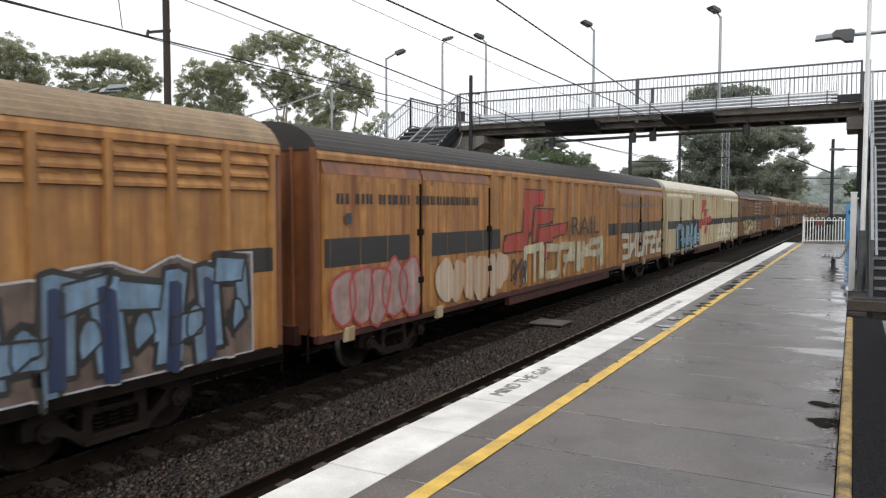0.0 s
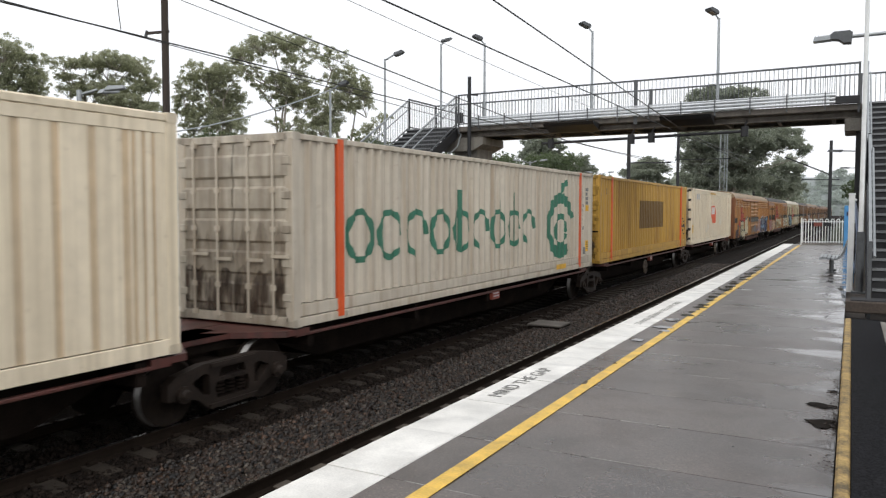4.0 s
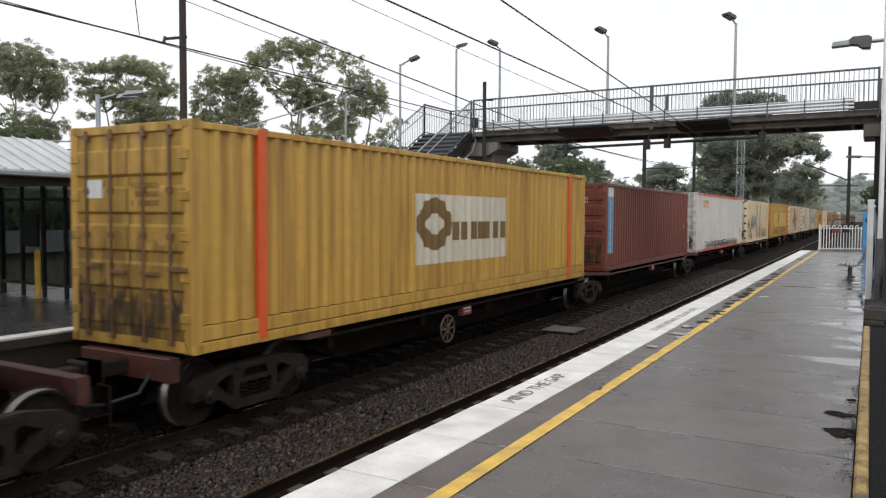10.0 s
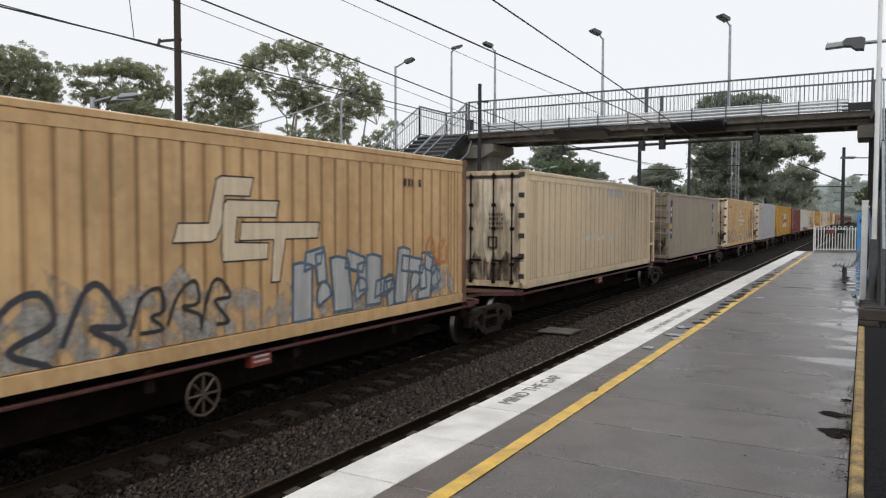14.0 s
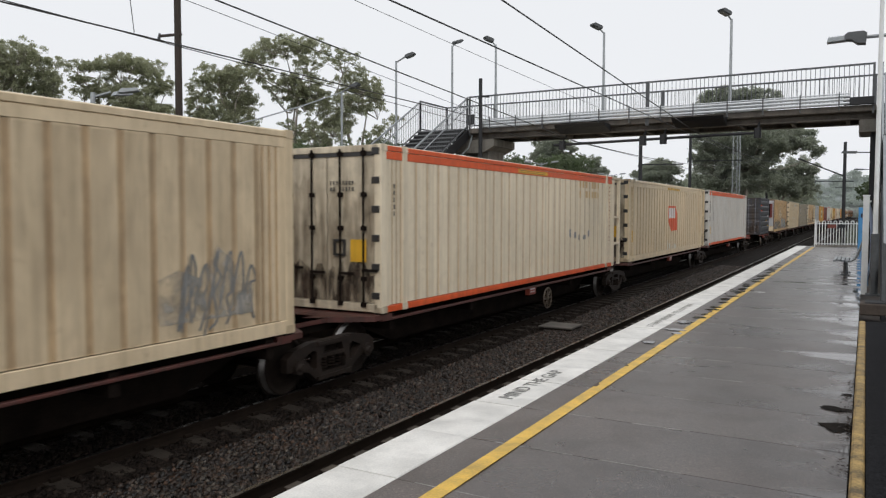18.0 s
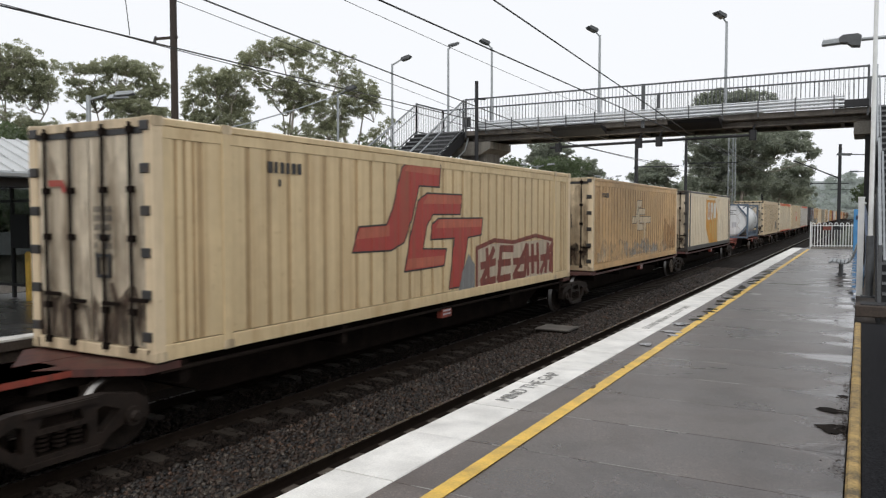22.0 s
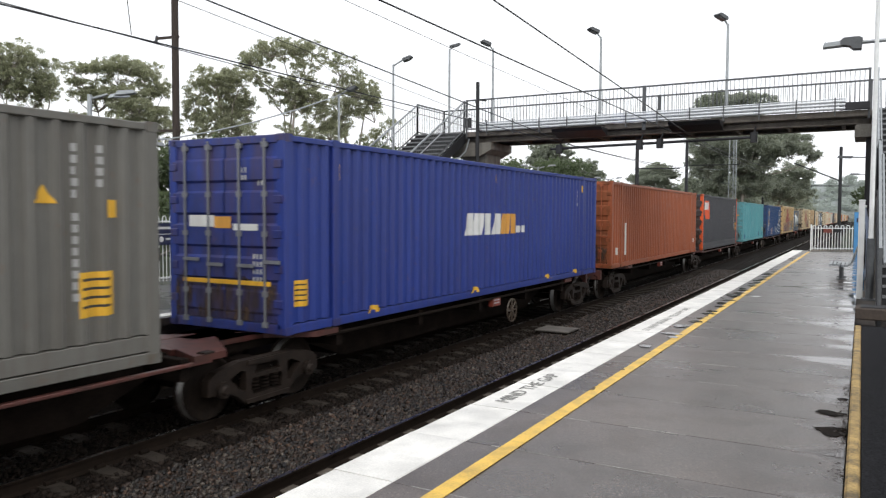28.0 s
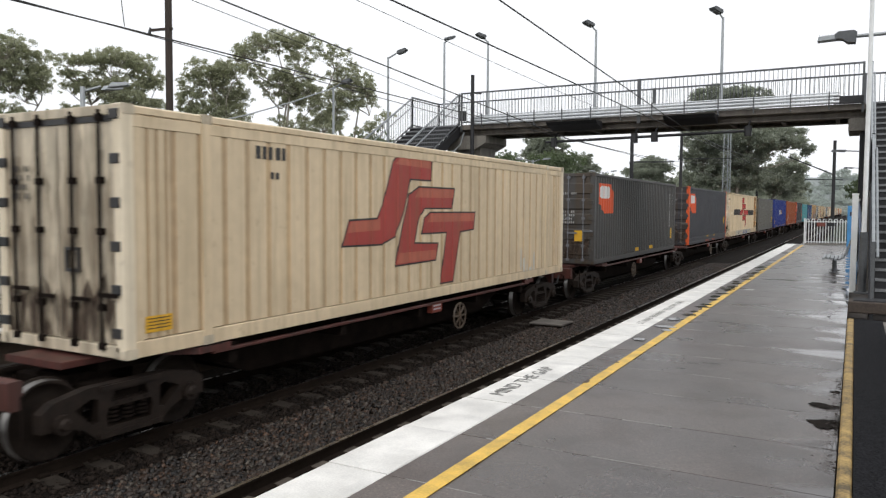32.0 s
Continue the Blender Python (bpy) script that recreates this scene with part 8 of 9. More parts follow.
def van(u, L, style, label, col, deco, rust=None, roof=None):
    """A bogie van. Louvred vans have middle doors; fluted ones have plug doors at both ends."""
    va = thing("bogie_van", label, "goods van", "vans of the train", XT2, u, 0)
    MOVING.append((va, u, 0))
    W, Z0, Z1 = 1.27, -0.25, 2.62
    rust = rust or VANRUST
    spans = ((8.95, 11.52), (11.6, 14.16)) if style == "louvre" else ((0.12, 3.1), (3.16, 6.15), (16.75, 19.75), (19.8, L - 0.12))
    for s in (-1, 1):
        part("side_sheet", Mesh().box(min(s * W, s * (W - 0.03)), 0.05, Z0, max(s * W, s * (W - 0.03)), L - 0.05, Z1), col, va)
        part("side_sill", Mesh().box(s * W - 0.06, 0, Z0 - 0.12, s * W + 0.06, L, Z0 + 0.02, 0.01), CHASSIS if style == "louvre" else SILL, va)
        part("cant_rail", Mesh().prism([(s * (W - 0.02), Z1 - 0.1), (s * (W + 0.05), Z1 - 0.1), (s * (W + 0.05), Z1 - 0.02), (s * (W - 0.02), Z1 + 0.12)], 0, L, "y"), col, va)
        if s < 0:
            continue
        pitch, wide, deep = (0.87, 0.13, 0.065) if style == "louvre" else (0.82, 0.34, 0.06)
        runs = ((0.1, 8.85), (14.3, L - 0.1)) if style == "louvre" else ((6.3, 16.7),)
        post = lv = None
        relief = []
        for a, b in runs:
            n = int(round((b - a) / pitch))
            step = (b - a - wide) / n
            for k in range(n + 1):
                y = a + step * k
                relief += [(y - 0.002, W), (y + 0.02, W + deep), (y + wide - 0.02, W + deep), (y + wide + 0.002, W)]
                if post is None:
                    post = part("side_post", Mesh().prism([(0, 0), (wide, 0), (wide - 0.02, deep), (0.02, deep)], Z0, Z1 - 0.08, "z"), col, va)
                    post.data.transform(Matrix(((0, 1, 0, 0), (1, 0, 0, 0), (0, 0, 1, 0), (0, 0, 0, 1))))
                    post.data.flip_normals()
                    post.matrix_basis = pose(W, y, 0)
                else:
                    same(post, va, W, y, 0)
                if style == "louvre" and k < n:
                    for q in range(3):
                        if lv is None:
                            lv = part("louvre", Mesh().prism([(0, 0), (0.055, 0.01), (0.055, 0.05), (0.0, 0.13)], wide, step, "y"), col, va)
                            lv.matrix_basis = pose(W, y, 2.0 + 0.17 * q)
                        else:
                            same(lv, va, W, y, 2.0 + 0.17 * q)
        for a, b in spans:
            if style == "louvre":
                louvred_door(va, s, W, a, b, Z0, Z1, col)
                relief += [(a, W + 0.11), (b, W + 0.11)]
            else:
                door = part("plug_door", Mesh().prism([(W + 0.02, Z0 - 0.03), (W + 0.085, Z0), (W + 0.085, Z1 - 0.32), (W + 0.02, Z1 - 0.32)], a, b, "y"), VANDOOR if rust is VANRUST else rust, va, "rust-stained plug door")
                part("door_head", Mesh().prism([(W + 0.02, Z1 - 0.318), (W + 0.09, Z1 - 0.318), (W - 0.055, Z1 + 0.1), (W - 0.1, Z1 + 0.1)], a, b, "y"), rust, door, "rusted sloping door head")
                for zz in (0.35, 1.25):
                    part("door_latch", Mesh().box(W + 0.1, b - 0.2, zz, W + 0.15, b - 0.02, zz + 0.12, 0.01), CHASSIS, door)
                part("door_roller", Mesh().box(W + 0.05, a + 0.5, Z0 - 0.18, W + 0.11, a + 0.75, Z0 + 0.06, 0.015), VANCREAM, door)
                for k in range(4):
                    yy = a + 0.12 + (b - a - 0.5) * k / 3
                    relief += [(yy, W + 0.085), (yy + 0.012, W + 0.105), (yy + 0.248, W + 0.105), (yy + 0.26, W + 0.085)]
                    part("door_flute", Mesh().box(W + 0.07, yy, Z0 + 0.08, W + 0.105, yy + 0.26, Z1 - 0.42, 0.012), col, door)
                part("lock_bar", Mesh().bar((W + 0.12, b - 0.1, Z0), (W + 0.12, b - 0.1, Z1 - 0.4), 0.022, 6), CHASSIS, door)
        if style == "louvre":
            part("door_track", Mesh().prism([(W, Z1 - 0.13), (W + 0.13, Z1 - 0.13), (W + 0.13, Z1 - 0.09), (W, Z1 + 0.0)], 3.6, 14.5, "y"), rust, va, "rusty door track hood")
            part("lower_track", Mesh().box(W, 3.6, Z0 - 0.04, W + 0.12, 14.5, Z0 + 0.0), SILL, va)
    pr = []
    m = 44
    for k in range(m + 1):
        t = -1 + 2 * k / m
        z = Z1 + 0.05 + 0.48 * (1 - abs(t) ** 2.4) + (0.016 if k % 2 else 0)
        pr.append(((W + 0.03) * math.sin(t * 1.3) / math.sin(1.3), z))
    part("roof", Mesh().prism(pr, 0, L, "y"), roof or VANROOF, va, "curved roof with lengthwise ribs")
    for y0, e in ((0, 1), (L, -1)):
        part("end_wall", Mesh().box(-W + 0.02, min(y0 + e * 0.02, y0 + e * 0.06), Z0, W - 0.02, max(y0 + e * 0.02, y0 + e * 0.06), Z1 + 0.1), rust, va)
        for x in (-0.8, -0.27, 0.27, 0.8):
            part("end_rib", Mesh().box(x - 0.035, min(y0, y0 - e * 0.05) + e * 0.02, Z0, x + 0.035, max(y0, y0 - e * 0.05) + e * 0.02, Z1 + 0.1, 0.008), rust, va)
        for s in (-1, 1):
            part("end_post", Mesh().box(s * (W - 0.04) - 0.05, y0 - 0.05, Z0, s * (W - 0.04) + 0.06, y0 + 0.05, Z1 + 0.08, 0.012), rust, va)
        coupler(va, y0, -e)
    part("underframe", Mesh().box(-0.3, 0.3, -0.68, 0.3, L - 0.3, -0.37), CHASSIS, va)
    part("battery_box", Mesh().box(-1.1, 9, -0.85, -0.5, 12, -0.4, 0.02), CHASSIS, va)
    part("sole_bar", Mesh().box(W - 0.14, 7.5, Z0 - 0.36, W - 0.02, 16.0, Z0 - 0.12, 0.01), SILL, va)
    flat = sorted(relief)
    flat = [(0.0, flat[0][1])] + flat + [(L, flat[-1][1])]
    for k, (shapes, mat, nm) in enumerate(deco):
        part(nm, on_side(flat, shapes, 0.006 + 0.0035 * k), mat, va)
    for y in (2.6, L - 2.6):
        bogie(va, y)
    return va


def van_emblem(y, z, w, h):
    """The square-cut emblem on the vans."""
    shapes = [[(0, 0.16), (0.02, 0.39), (0.235, 0.42), (0.28, 1), (0.57, 1), (0.54, 0.78), (0.40, 0.76), (0.345, 0.30), (0.33, 0.16)],
              [(0.37, 0.26), (0.41, 0.74), (0.72, 0.73), (0.69, 0.52), (0.48, 0.50), (0.46, 0.26)], [(0.54, 0), (0.67, 0), (0.68, 0.215), (0.55, 0.215)],
              [(0.48, 0.24), (0.50, 0.47), (1.0, 0.52), (0.965, 0.35), (0.70, 0.30), (0.70, 0.24)]]
    return [[(y + a * w, z + b * h) for a, b in q] for q in shapes]


HAZEL = paint("brown_grey_spray", (0.16, 0.115, 0.095), 0.5, var=0.35, scale=2.5)
SKYS = paint("light_blue_spray", (0.17, 0.27, 0.38), 0.45, var=0.35, scale=2.0, streak_col=(0.12, 0.11, 0.10))
BONE = paint("bone_spray", (0.50, 0.46, 0.33), 0.5, var=0.25, scale=2.5, streak_col=(0.26, 0.18, 0.08))
v1 = van(-15.1, 23.4, "louvre", "tan-brown louvred bogie van covered in graffiti", VANBROWN,
    [([rect(0.0, 0.86, 1.45, 1.22), rect(8.0, 0.86, 8.9, 1.22), rect(9.0, 0.82, 14.1, 1.2), rect(14.3, 0.86, 15.2, 1.2), rect(22.2, 0.86, 23.2, 1.2)], INK, "black_band"),
     ([[(y, 0.9), (y + 0.2, 0.9), (y + 0.22, 1.1), (y + 0.02, 1.1)] for y in (9.15, 9.45, 9.75, 10.3, 10.6, 10.9, 11.9, 12.2, 12.55, 13.1, 13.4, 13.7)], SPRAYS, "faint_tag_print"),
     (van_emblem(1.9, 0.3, 3.9, 1.7), RED, "emblem"), (outline_of(van_emblem(1.9, 0.3, 3.9, 1.7), 0.03), SILL, "emblem_trim"), *wild(2.75, -0.2, 3.3, 1.15, 4, 207, BONE, INK, SPRAYG, 0.07), (bubbles(5.75, -0.2, 1.7, 1.35, 2, 202), BONE, "graffiti"), (outline_of(bubbles(5.75, -0.2, 1.7, 1.35, 2, 202), 0.09), INK, "graffiti_trim"),
     (halo(16.5, -0.22, 6.3, 1.35, 206), HAZEL, "graffiti_ground"), (outline_of(halo(16.5, -0.22, 6.3, 1.35, 206), 0.03), GREYW, "graffiti_trim"), *wild(16.75, -0.12, 5.9, 1.16, 8, 205, SKYS, INK, paint("navy_spray", (0.03, 0.045, 0.10), 0.3), 0.06), (strokes(blocks(14.5, -0.05, 2.0, 1.05, 3, 207), 0.24), SPRAYP, "graffiti"),
     (strokes(scrawl(12.0, 0.0, 1.9, 0.35, 5, 204), 0.06), paint("violet_blue_spray", (0.07, 0.07, 0.22), 0.3), "graffiti"), (halo(10.6, 0.0, 1.2, 0.55, 210), SPRAYB, "graffiti_block"), (strokes(scrawl(9.1, 0.0, 2.3, 0.4, 5, 208), 0.09), SPRAYS, "graffiti"), (halo(0.3, -0.2, 1.5, 0.55, 211), SILL, "graffiti_ground"), (strokes(scrawl(0.4, -0.1, 1.4, 0.5, 4, 209), 0.05), SLATE, "graffiti"), ([rect(1.1, 0.35, 1.7, 0.72)], SLATE, "notice")])
letters("lettering", "RAIL", 0.5, pose(1.27 + 0.10, 5.95, 1.0, 90, 0, 90), SPRAYS, v1, "faded stencilled word")
v2 = van(9.15, 23.6, "flute", "tan-brown bogie van with black band, red emblem and graffiti", VANBROWN,
    [([rect(0.1, 0.82, 2.65, 1.28), rect(3.45, 0.82, 6.9, 1.28), rect(15.6, 0.85, 16.7, 1.25), rect(16.9, 0.85, 23.4, 1.25)], INK, "black_band"), (number_bars(0.4, 2.0, 1, 38, 0.11, 0.17, 0.026, 4), INK, "faded_lettering"), (number_bars(17.2, 2.0, 1, 18, 0.2, 0.16, 0.1, 5), SPRAYS, "faded_lettering"), (van_emblem(7.0, 0.4, 4.6, 1.85), RED, "emblem"), (outline_of(van_emblem(7.0, 0.4, 4.6, 1.85), 0.035), INK, "emblem_trim"),
     (bubbles(0.3, -0.22, 2.6, 1.05, 5, 211), SPRAYP, "graffiti"), (outline_of(bubbles(0.3, -0.22, 2.6, 1.05, 5, 211), 0.05), paint("pink_red_spray", (0.42, 0.07, 0.07), 0.3), "graffiti_trim"), (bubbles(3.7, -0.2, 3.4, 1.0, 6, 214), paint("faded_white_spray", (0.50, 0.40, 0.31), 0.7, streak_col=(0.36, 0.19, 0.08), hold=0.42), "graffiti"), (strokes(blocks(8.2, -0.15, 6.8, 0.95, 5, 212), 0.22), BONE, "graffiti"), (strokes(blocks(17.0, -0.1, 6.2, 1.0, 6, 213), 0.19), PATCH, "graffiti"), (strokes(scrawl(7.4, -0.15, 1.0, 0.7, 3, 216), 0.06), SLATE, "graffiti"), ([rect(0.62, 1.5, 0.78, 1.68)], SLATE, "notice")], roof=VANROOF_D)
letters("lettering", "RAIL", 0.79, pose(1.27 + 0.14, 11.5, 0.98, 90, 0, 90) @ Matrix.Diagonal((1.75, 1, 1, 1)), INK, v2, "black stencilled word")
van(33.45, 23.4, "flute", "cream bogie van with blue graffiti", VANCREAM,
    [([rect(0.3, 0.85, 23, 1.2)], INK, "black_band"), (van_emblem(7.6, 0.4, 4.7, 1.85), RED, "emblem"), (halo(2.0, -0.15, 6.2, 1.3, 223), INK, "graffiti_ground"), *wild(2.1, -0.1, 6, 1.1, 5, 222, paint("pale_blue_spray", (0.20, 0.33, 0.40), 0.4), INK), (strokes(blocks(14, -0.1, 8, 1.0, 6, 222), 0.2), PATCH, "graffiti")], rust=VANCREAM, roof=PATCH)
# The farther vans take a duller, darker brown than the nearer ones.
for k in range(9):
    van(57.8 + 24.3 * k, 23.4, "louvre" if k == 0 else "flute", "streaked dull brown bogie van with dark graffiti", VANDULL,
        [([rect(0.3, 0.85, 23, 1.2)], INK, "black_band"), (strokes(scrawl(2, -0.1, 8, 1.0, 5, 230 + k), 0.18), GREYW if k % 2 else SPRAYG, "graffiti")], roof=VANROOF if k % 3 else VANROOF_D)


# ---- fences and furniture ----
def loop_fence(name, x0, y0, x1, y1, z, h, label, gap=0.11, hoops=True, mat=WHITEP, posts=2.2, thick=0.012):
    """A fence of round bars joined in hoops at the top."""
    fe = thing(name, label, "fence", "fences of the station", x0, y0, z)
    d = Vector((x1 - x0, y1 - y0, 0))
    L = d.length
    d.normalize()
    n = int(L / gap)
    bar = None
    for i in range(n):
        c = d * (gap * (i + 0.5))
        if bar is None:
            bar = part("picket", Mesh().bar((0, 0, 0.06), (0, 0, h - 0.05), thick, 6), mat, fe)
            bar.matrix_basis = pose(c.x, c.y, 0)
        else:
            same(bar, fe, c.x, c.y, 0)
    if hoops:
        hoop = None
        ang = math.degrees(math.atan2(d.y, d.x))
        pts = [(gap / 2 * (1 - math.cos(math.pi * k / 6)), 0, 0.06 * math.sin(math.pi * k / 6)) for k in range(7)]
        for i in range(0, n - 1, 2):
            c = d * (gap * (i + 0.5))
            if hoop is None:
                hoop = part("hoop", Mesh().path(pts, thick, 5), mat, fe)
                hoop.matrix_basis = pose(c.x, c.y, h - 0.06, 0, 0, ang)
            else:
                same(hoop, fe, c.x, c.y, h - 0.06, ang)
    for z0 in (0.15, h - 0.14):
        part("rail", Mesh().beam((0, 0, z0), (d.x * L, d.y * L, z0), 0.035, 0.04), mat, fe)
    for k in range(int(L / posts) + 1):
        c = d * min(L, posts * k)
        part("post", Mesh().box(c.x - 0.03, c.y - 0.03, 0, c.x + 0.03, c.y + 0.03, h + 0.06, 0.006), mat, fe)
    return fe


loop_fence("picket_fence", -15.2, 11.15, -15.2, 13.65, 0, 1.70, "white hooped steel fence with signs on the far platform")
f2 = loop_fence("picket_fence", -12.75, 14.75, -12.75, 24.6, 0, 1.62, "white hooped steel fence before a blue banner")
part("banner", Mesh().box(-0.06, 0.1, 0.2, -0.04, 5.15, 1.5), BANNER, f2, "blue printed banner")
for k in range(5):
    t5 = radians(-50 + 25 * k)
    part("banner_petal", Mesh().prism([(1.35, 0.78), (1.35 + 0.30 * math.sin(t5 - 0.16), 0.78 + 0.40 * math.cos(t5 - 0.16)), (1.35 + 0.36 * math.sin(t5), 0.78 + 0.48 * math.cos(t5)), (1.35 + 0.30 * math.sin(t5 + 0.16), 0.78 + 0.40 * math.cos(t5 + 0.16))], -0.038, -0.034, "x"), RED, f2, "red petal of the printed flower")
letters("banner_word", "Station Upgrade", 0.30, pose(-0.034, 3.0, 0.62, 90, 0, 90), GREYW, f2, "white printed words")
part("banner_line", Mesh().box(-0.038, 0.95, 0.42, -0.034, 1.75, 0.58), GREYW, f2)
part("banner_line", Mesh().box(-0.038, 2.0, 0.64, -0.034, 2.85, 0.82), GREYW, f2)
part("pale_banner", Mesh().box(-0.06, 5.2, 0.2, -0.04, 9.4, 1.5), GREYW, f2, "pale graffiti-marked sheet")
fe = loop_fence("picket_fence", -2.24, 42.4, -0.3, 43.3, 0, 1.32, "white picket fence closing the platform end", 0.14, thick=0.021)
part("notice_board", Mesh().box(0.55, 0.1, 0.95, 0.95, 0.14, 1.15), REDBROWN, fe)
part("notice_board", Mesh().box(1.0, 0.3, 0.97, 1.35, 0.34, 1.15), BLACKP, fe)
part("plinth", Mesh().beam((0, 0, 0.04), (1.94, 0.9, 0.04), 0.16, 0.1), CONC, fe)
loop_fence("picket_fence", 0.46, 5.0, 0.46, 11.3, 0, 1.72, "white hooped fence behind the raised kerb", 0.12)
loop_fence("picket_fence", -12.75, 26.5, -12.75, 58, 0, 1.5, "white hooped fence along the far platform", 0.16)

sg = thing("platform_sign", "navy platform sign with white wording on the fence", "sign", "", -15.12, 12.7, 0)
part("panel", Mesh().box(-0.02, -0.46, 0.98, 0.02, 0.5, 1.52, 0.0), NAVY, sg)
letters("sign_number", "2", 0.17, pose(0.024, -0.42, 1.34, 90, 0, 90), CHALK, sg)
part("sign_bars", Mesh().box(0.021, -0.2, 1.37, 0.024, 0.22, 1.43).box(0.021, -0.4, 1.24, 0.024, 0.42, 1.255).box(0.021, 0.05, 1.1, 0.024, 0.25, 1.15), CHALK, sg)
part("direction_arrow", Mesh().prism([(-0.36, 1.02), (-0.33, 1.02), (-0.33, 1.12), (-0.28, 1.12), (-0.345, 1.2), (-0.41, 1.12), (-0.36, 1.12)], 0.021, 0.024, "x"), CHALK, sg)
part("round_mark", Mesh().bar((0.02, -0.08, 1.12), (0.024, -0.08, 1.12), 0.07, 14), CHALK, sg)
part("hazard_plate", Mesh().box(-0.02, -0.42, 0.58, 0.02, -0.12, 0.9, 0.0), BLACKP, sg)
part("hazard_triangle", Mesh().prism([(-0.36, 0.66), (-0.18, 0.66), (-0.27, 0.82)], 0.021, 0.024, "x"), MARKY, sg)
op = thing("orange_panel", "orange panel fixed to the white fence", "sign", "", -15.1, 11.3, 0)
part("panel", Mesh().box(-0.02, 0.0, 0.4, 0.0, 0.36, 1.5), SIGNO, op)


def gate_post(x, y, label):
    gp = thing("card_reader", label, "card reader", "card readers", x, y, 0)
    part("column", Mesh().bar((0, 0, 0), (0, 0, 1.82), 0.095, 14), GALV, gp)
    part("cap", Mesh().bar((0, 0, 1.82), (0, 0, 1.89), 0.095, 14, 0.05), GALV, gp)
    part("face", Mesh().box(0.05, -0.07, 1.15, 0.103, 0.07, 1.7, 0.01), SIGNO, gp, "orange card face")
    return gp


gate_post(-13.47, 9.5, "round steel card reader with an orange face")
gate_post(-15.05, 11.85, "round steel card reader with an orange face")

sh = thing("platform_shelter", "dark steel shelter with a pale sheet roof", "shelter", "", -13.3, 9.25, 0)
part("roof", Mesh().prism([(0.25, 2.45), (0.25, 2.52), (-1.6, 3.25), (-3.4, 2.52), (-3.4, 2.45)], -7, 0.25, "y"), ROOFW, sh, "pale ribbed roof")
for k in range(24):
    part("roof_rib", Mesh().beam((0.27, -6.9 + 0.3 * k, 2.53), (-1.6, -6.9 + 0.3 * k, 3.27), 0.03, 0.03), ROOFW, sh)
part("gutter", Mesh().box(0.2, -7, 2.4, 0.32, 0.28, 2.5, 0.02), GALV, sh)
for y in (0, -3.3, -6.6):
    for x in (0, -3.1):
        part("post", Mesh().box(x - 0.06, y - 0.06, 0, x + 0.06, y + 0.06, 2.45, 0.01), BLACKP, sh)
part("down_pipe", Mesh().path([(0.2, 0.2, 2.42), (0.14, 0.15, 2.1), (0.05, 0.1, 1.8)], 0.03), GALV, sh)
part("back_screen", Mesh().box(-3.1, -6.6, 0.4, -3.06, 0, 2.3), SMOKE, sh)
part("end_screen", Mesh().box(-3.04, -0.02, 0.3, -0.06, 0.0, 2.3), SMOKE, sh, "dark smoked glass screen")
for x in (-2.3, -1.55, -0.8):
    part("mullion", Mesh().box(x - 0.03, -0.05, 0.0, x + 0.03, 0.02, 2.32), BLACKP, sh)
part("screen_rail", Mesh().box(-3.05, -0.04, 0.24, -0.05, 0.02, 0.3), BLACKP, sh)
part("screen_rail", Mesh().box(-3.05, -0.04, 2.0, -0.05, 0.02, 2.06), BLACKP, sh)
part("notice_case", Mesh().box(-2.2, -0.1, 1.05, -1.65, -0.03, 1.75, 0.01), BLACKP, sh)
part("beam", Mesh().box(-3.1, -6.6, 2.3, 0.0, -6.5, 2.45).box(-0.05, -6.6, 2.25, 0.05, 0, 2.42).box(-3.1, -0.05, 2.3, 0, 0.05, 2.45), BLACKP, sh)
for y in (-1.0, -2.6, -4.2):
    part("rail_bar", Mesh().box(-3.04, y - 0.03, 0.1, -3.0, y + 0.03, 2.3), GREYP, sh)
bo = thing("bollard", "short yellow bollard by the shelter", "bollard", "", -14.7, 9.0, 0)
part("post", Mesh().bar((0, 0, 0), (0, 0, 0.95), 0.06, 10), YELL, bo)
part("cap", Mesh().bar((0, 0, 0.95), (0, 0, 1.0), 0.06, 10, 0.03), YELL, bo)
st = thing("station_sign", "orange station name board on a grey post", "sign", "", -12.3, 31.5, 0)
part("post", Mesh().bar((0, 0, 0), (0, 0, 3.4), 0.05, 8), GALV, st)
part("board", Mesh().box(-0.6, -0.03, 2.55, 0.15, 0.03, 2.95), SIGNO, st)
part("name_bars", Mesh().box(-0.4, -0.036, 2.72, -0.05, -0.031, 2.78), CHALK, st)

# bench, cabinet and screen on the near platform
be = thing("bench", "grey slatted metal bench on pedestal legs", "bench", "", -0.42, 24.2, 0)
curve = [(-0.36, 0.43), (-0.26, 0.455), (-0.16, 0.445), (-0.06, 0.43), (0.04, 0.42), (0.13, 0.44), (0.20, 0.52), (0.235, 0.62), (0.265, 0.72), (0.295, 0.82), (0.32, 0.90)]
for k, ((x0, z0), (x1, z1)) in enumerate(zip(curve, curve[1:])):
    dx, dz = (x1 - x0) * 0.12, (z1 - z0) * 0.12
    part("seat_slat" if k < 6 else "back_slat", Mesh().prism([(x0 + dx, z0 + dz), (x1 - dx, z1 - dz), (x1 - dx + dz * 3, z1 - dz - dx * 3 - 0.02), (x0 + dx + dz * 3, z0 + dz - dx * 3 - 0.02)], -0.9, 0.9, "y"), GALV, be)
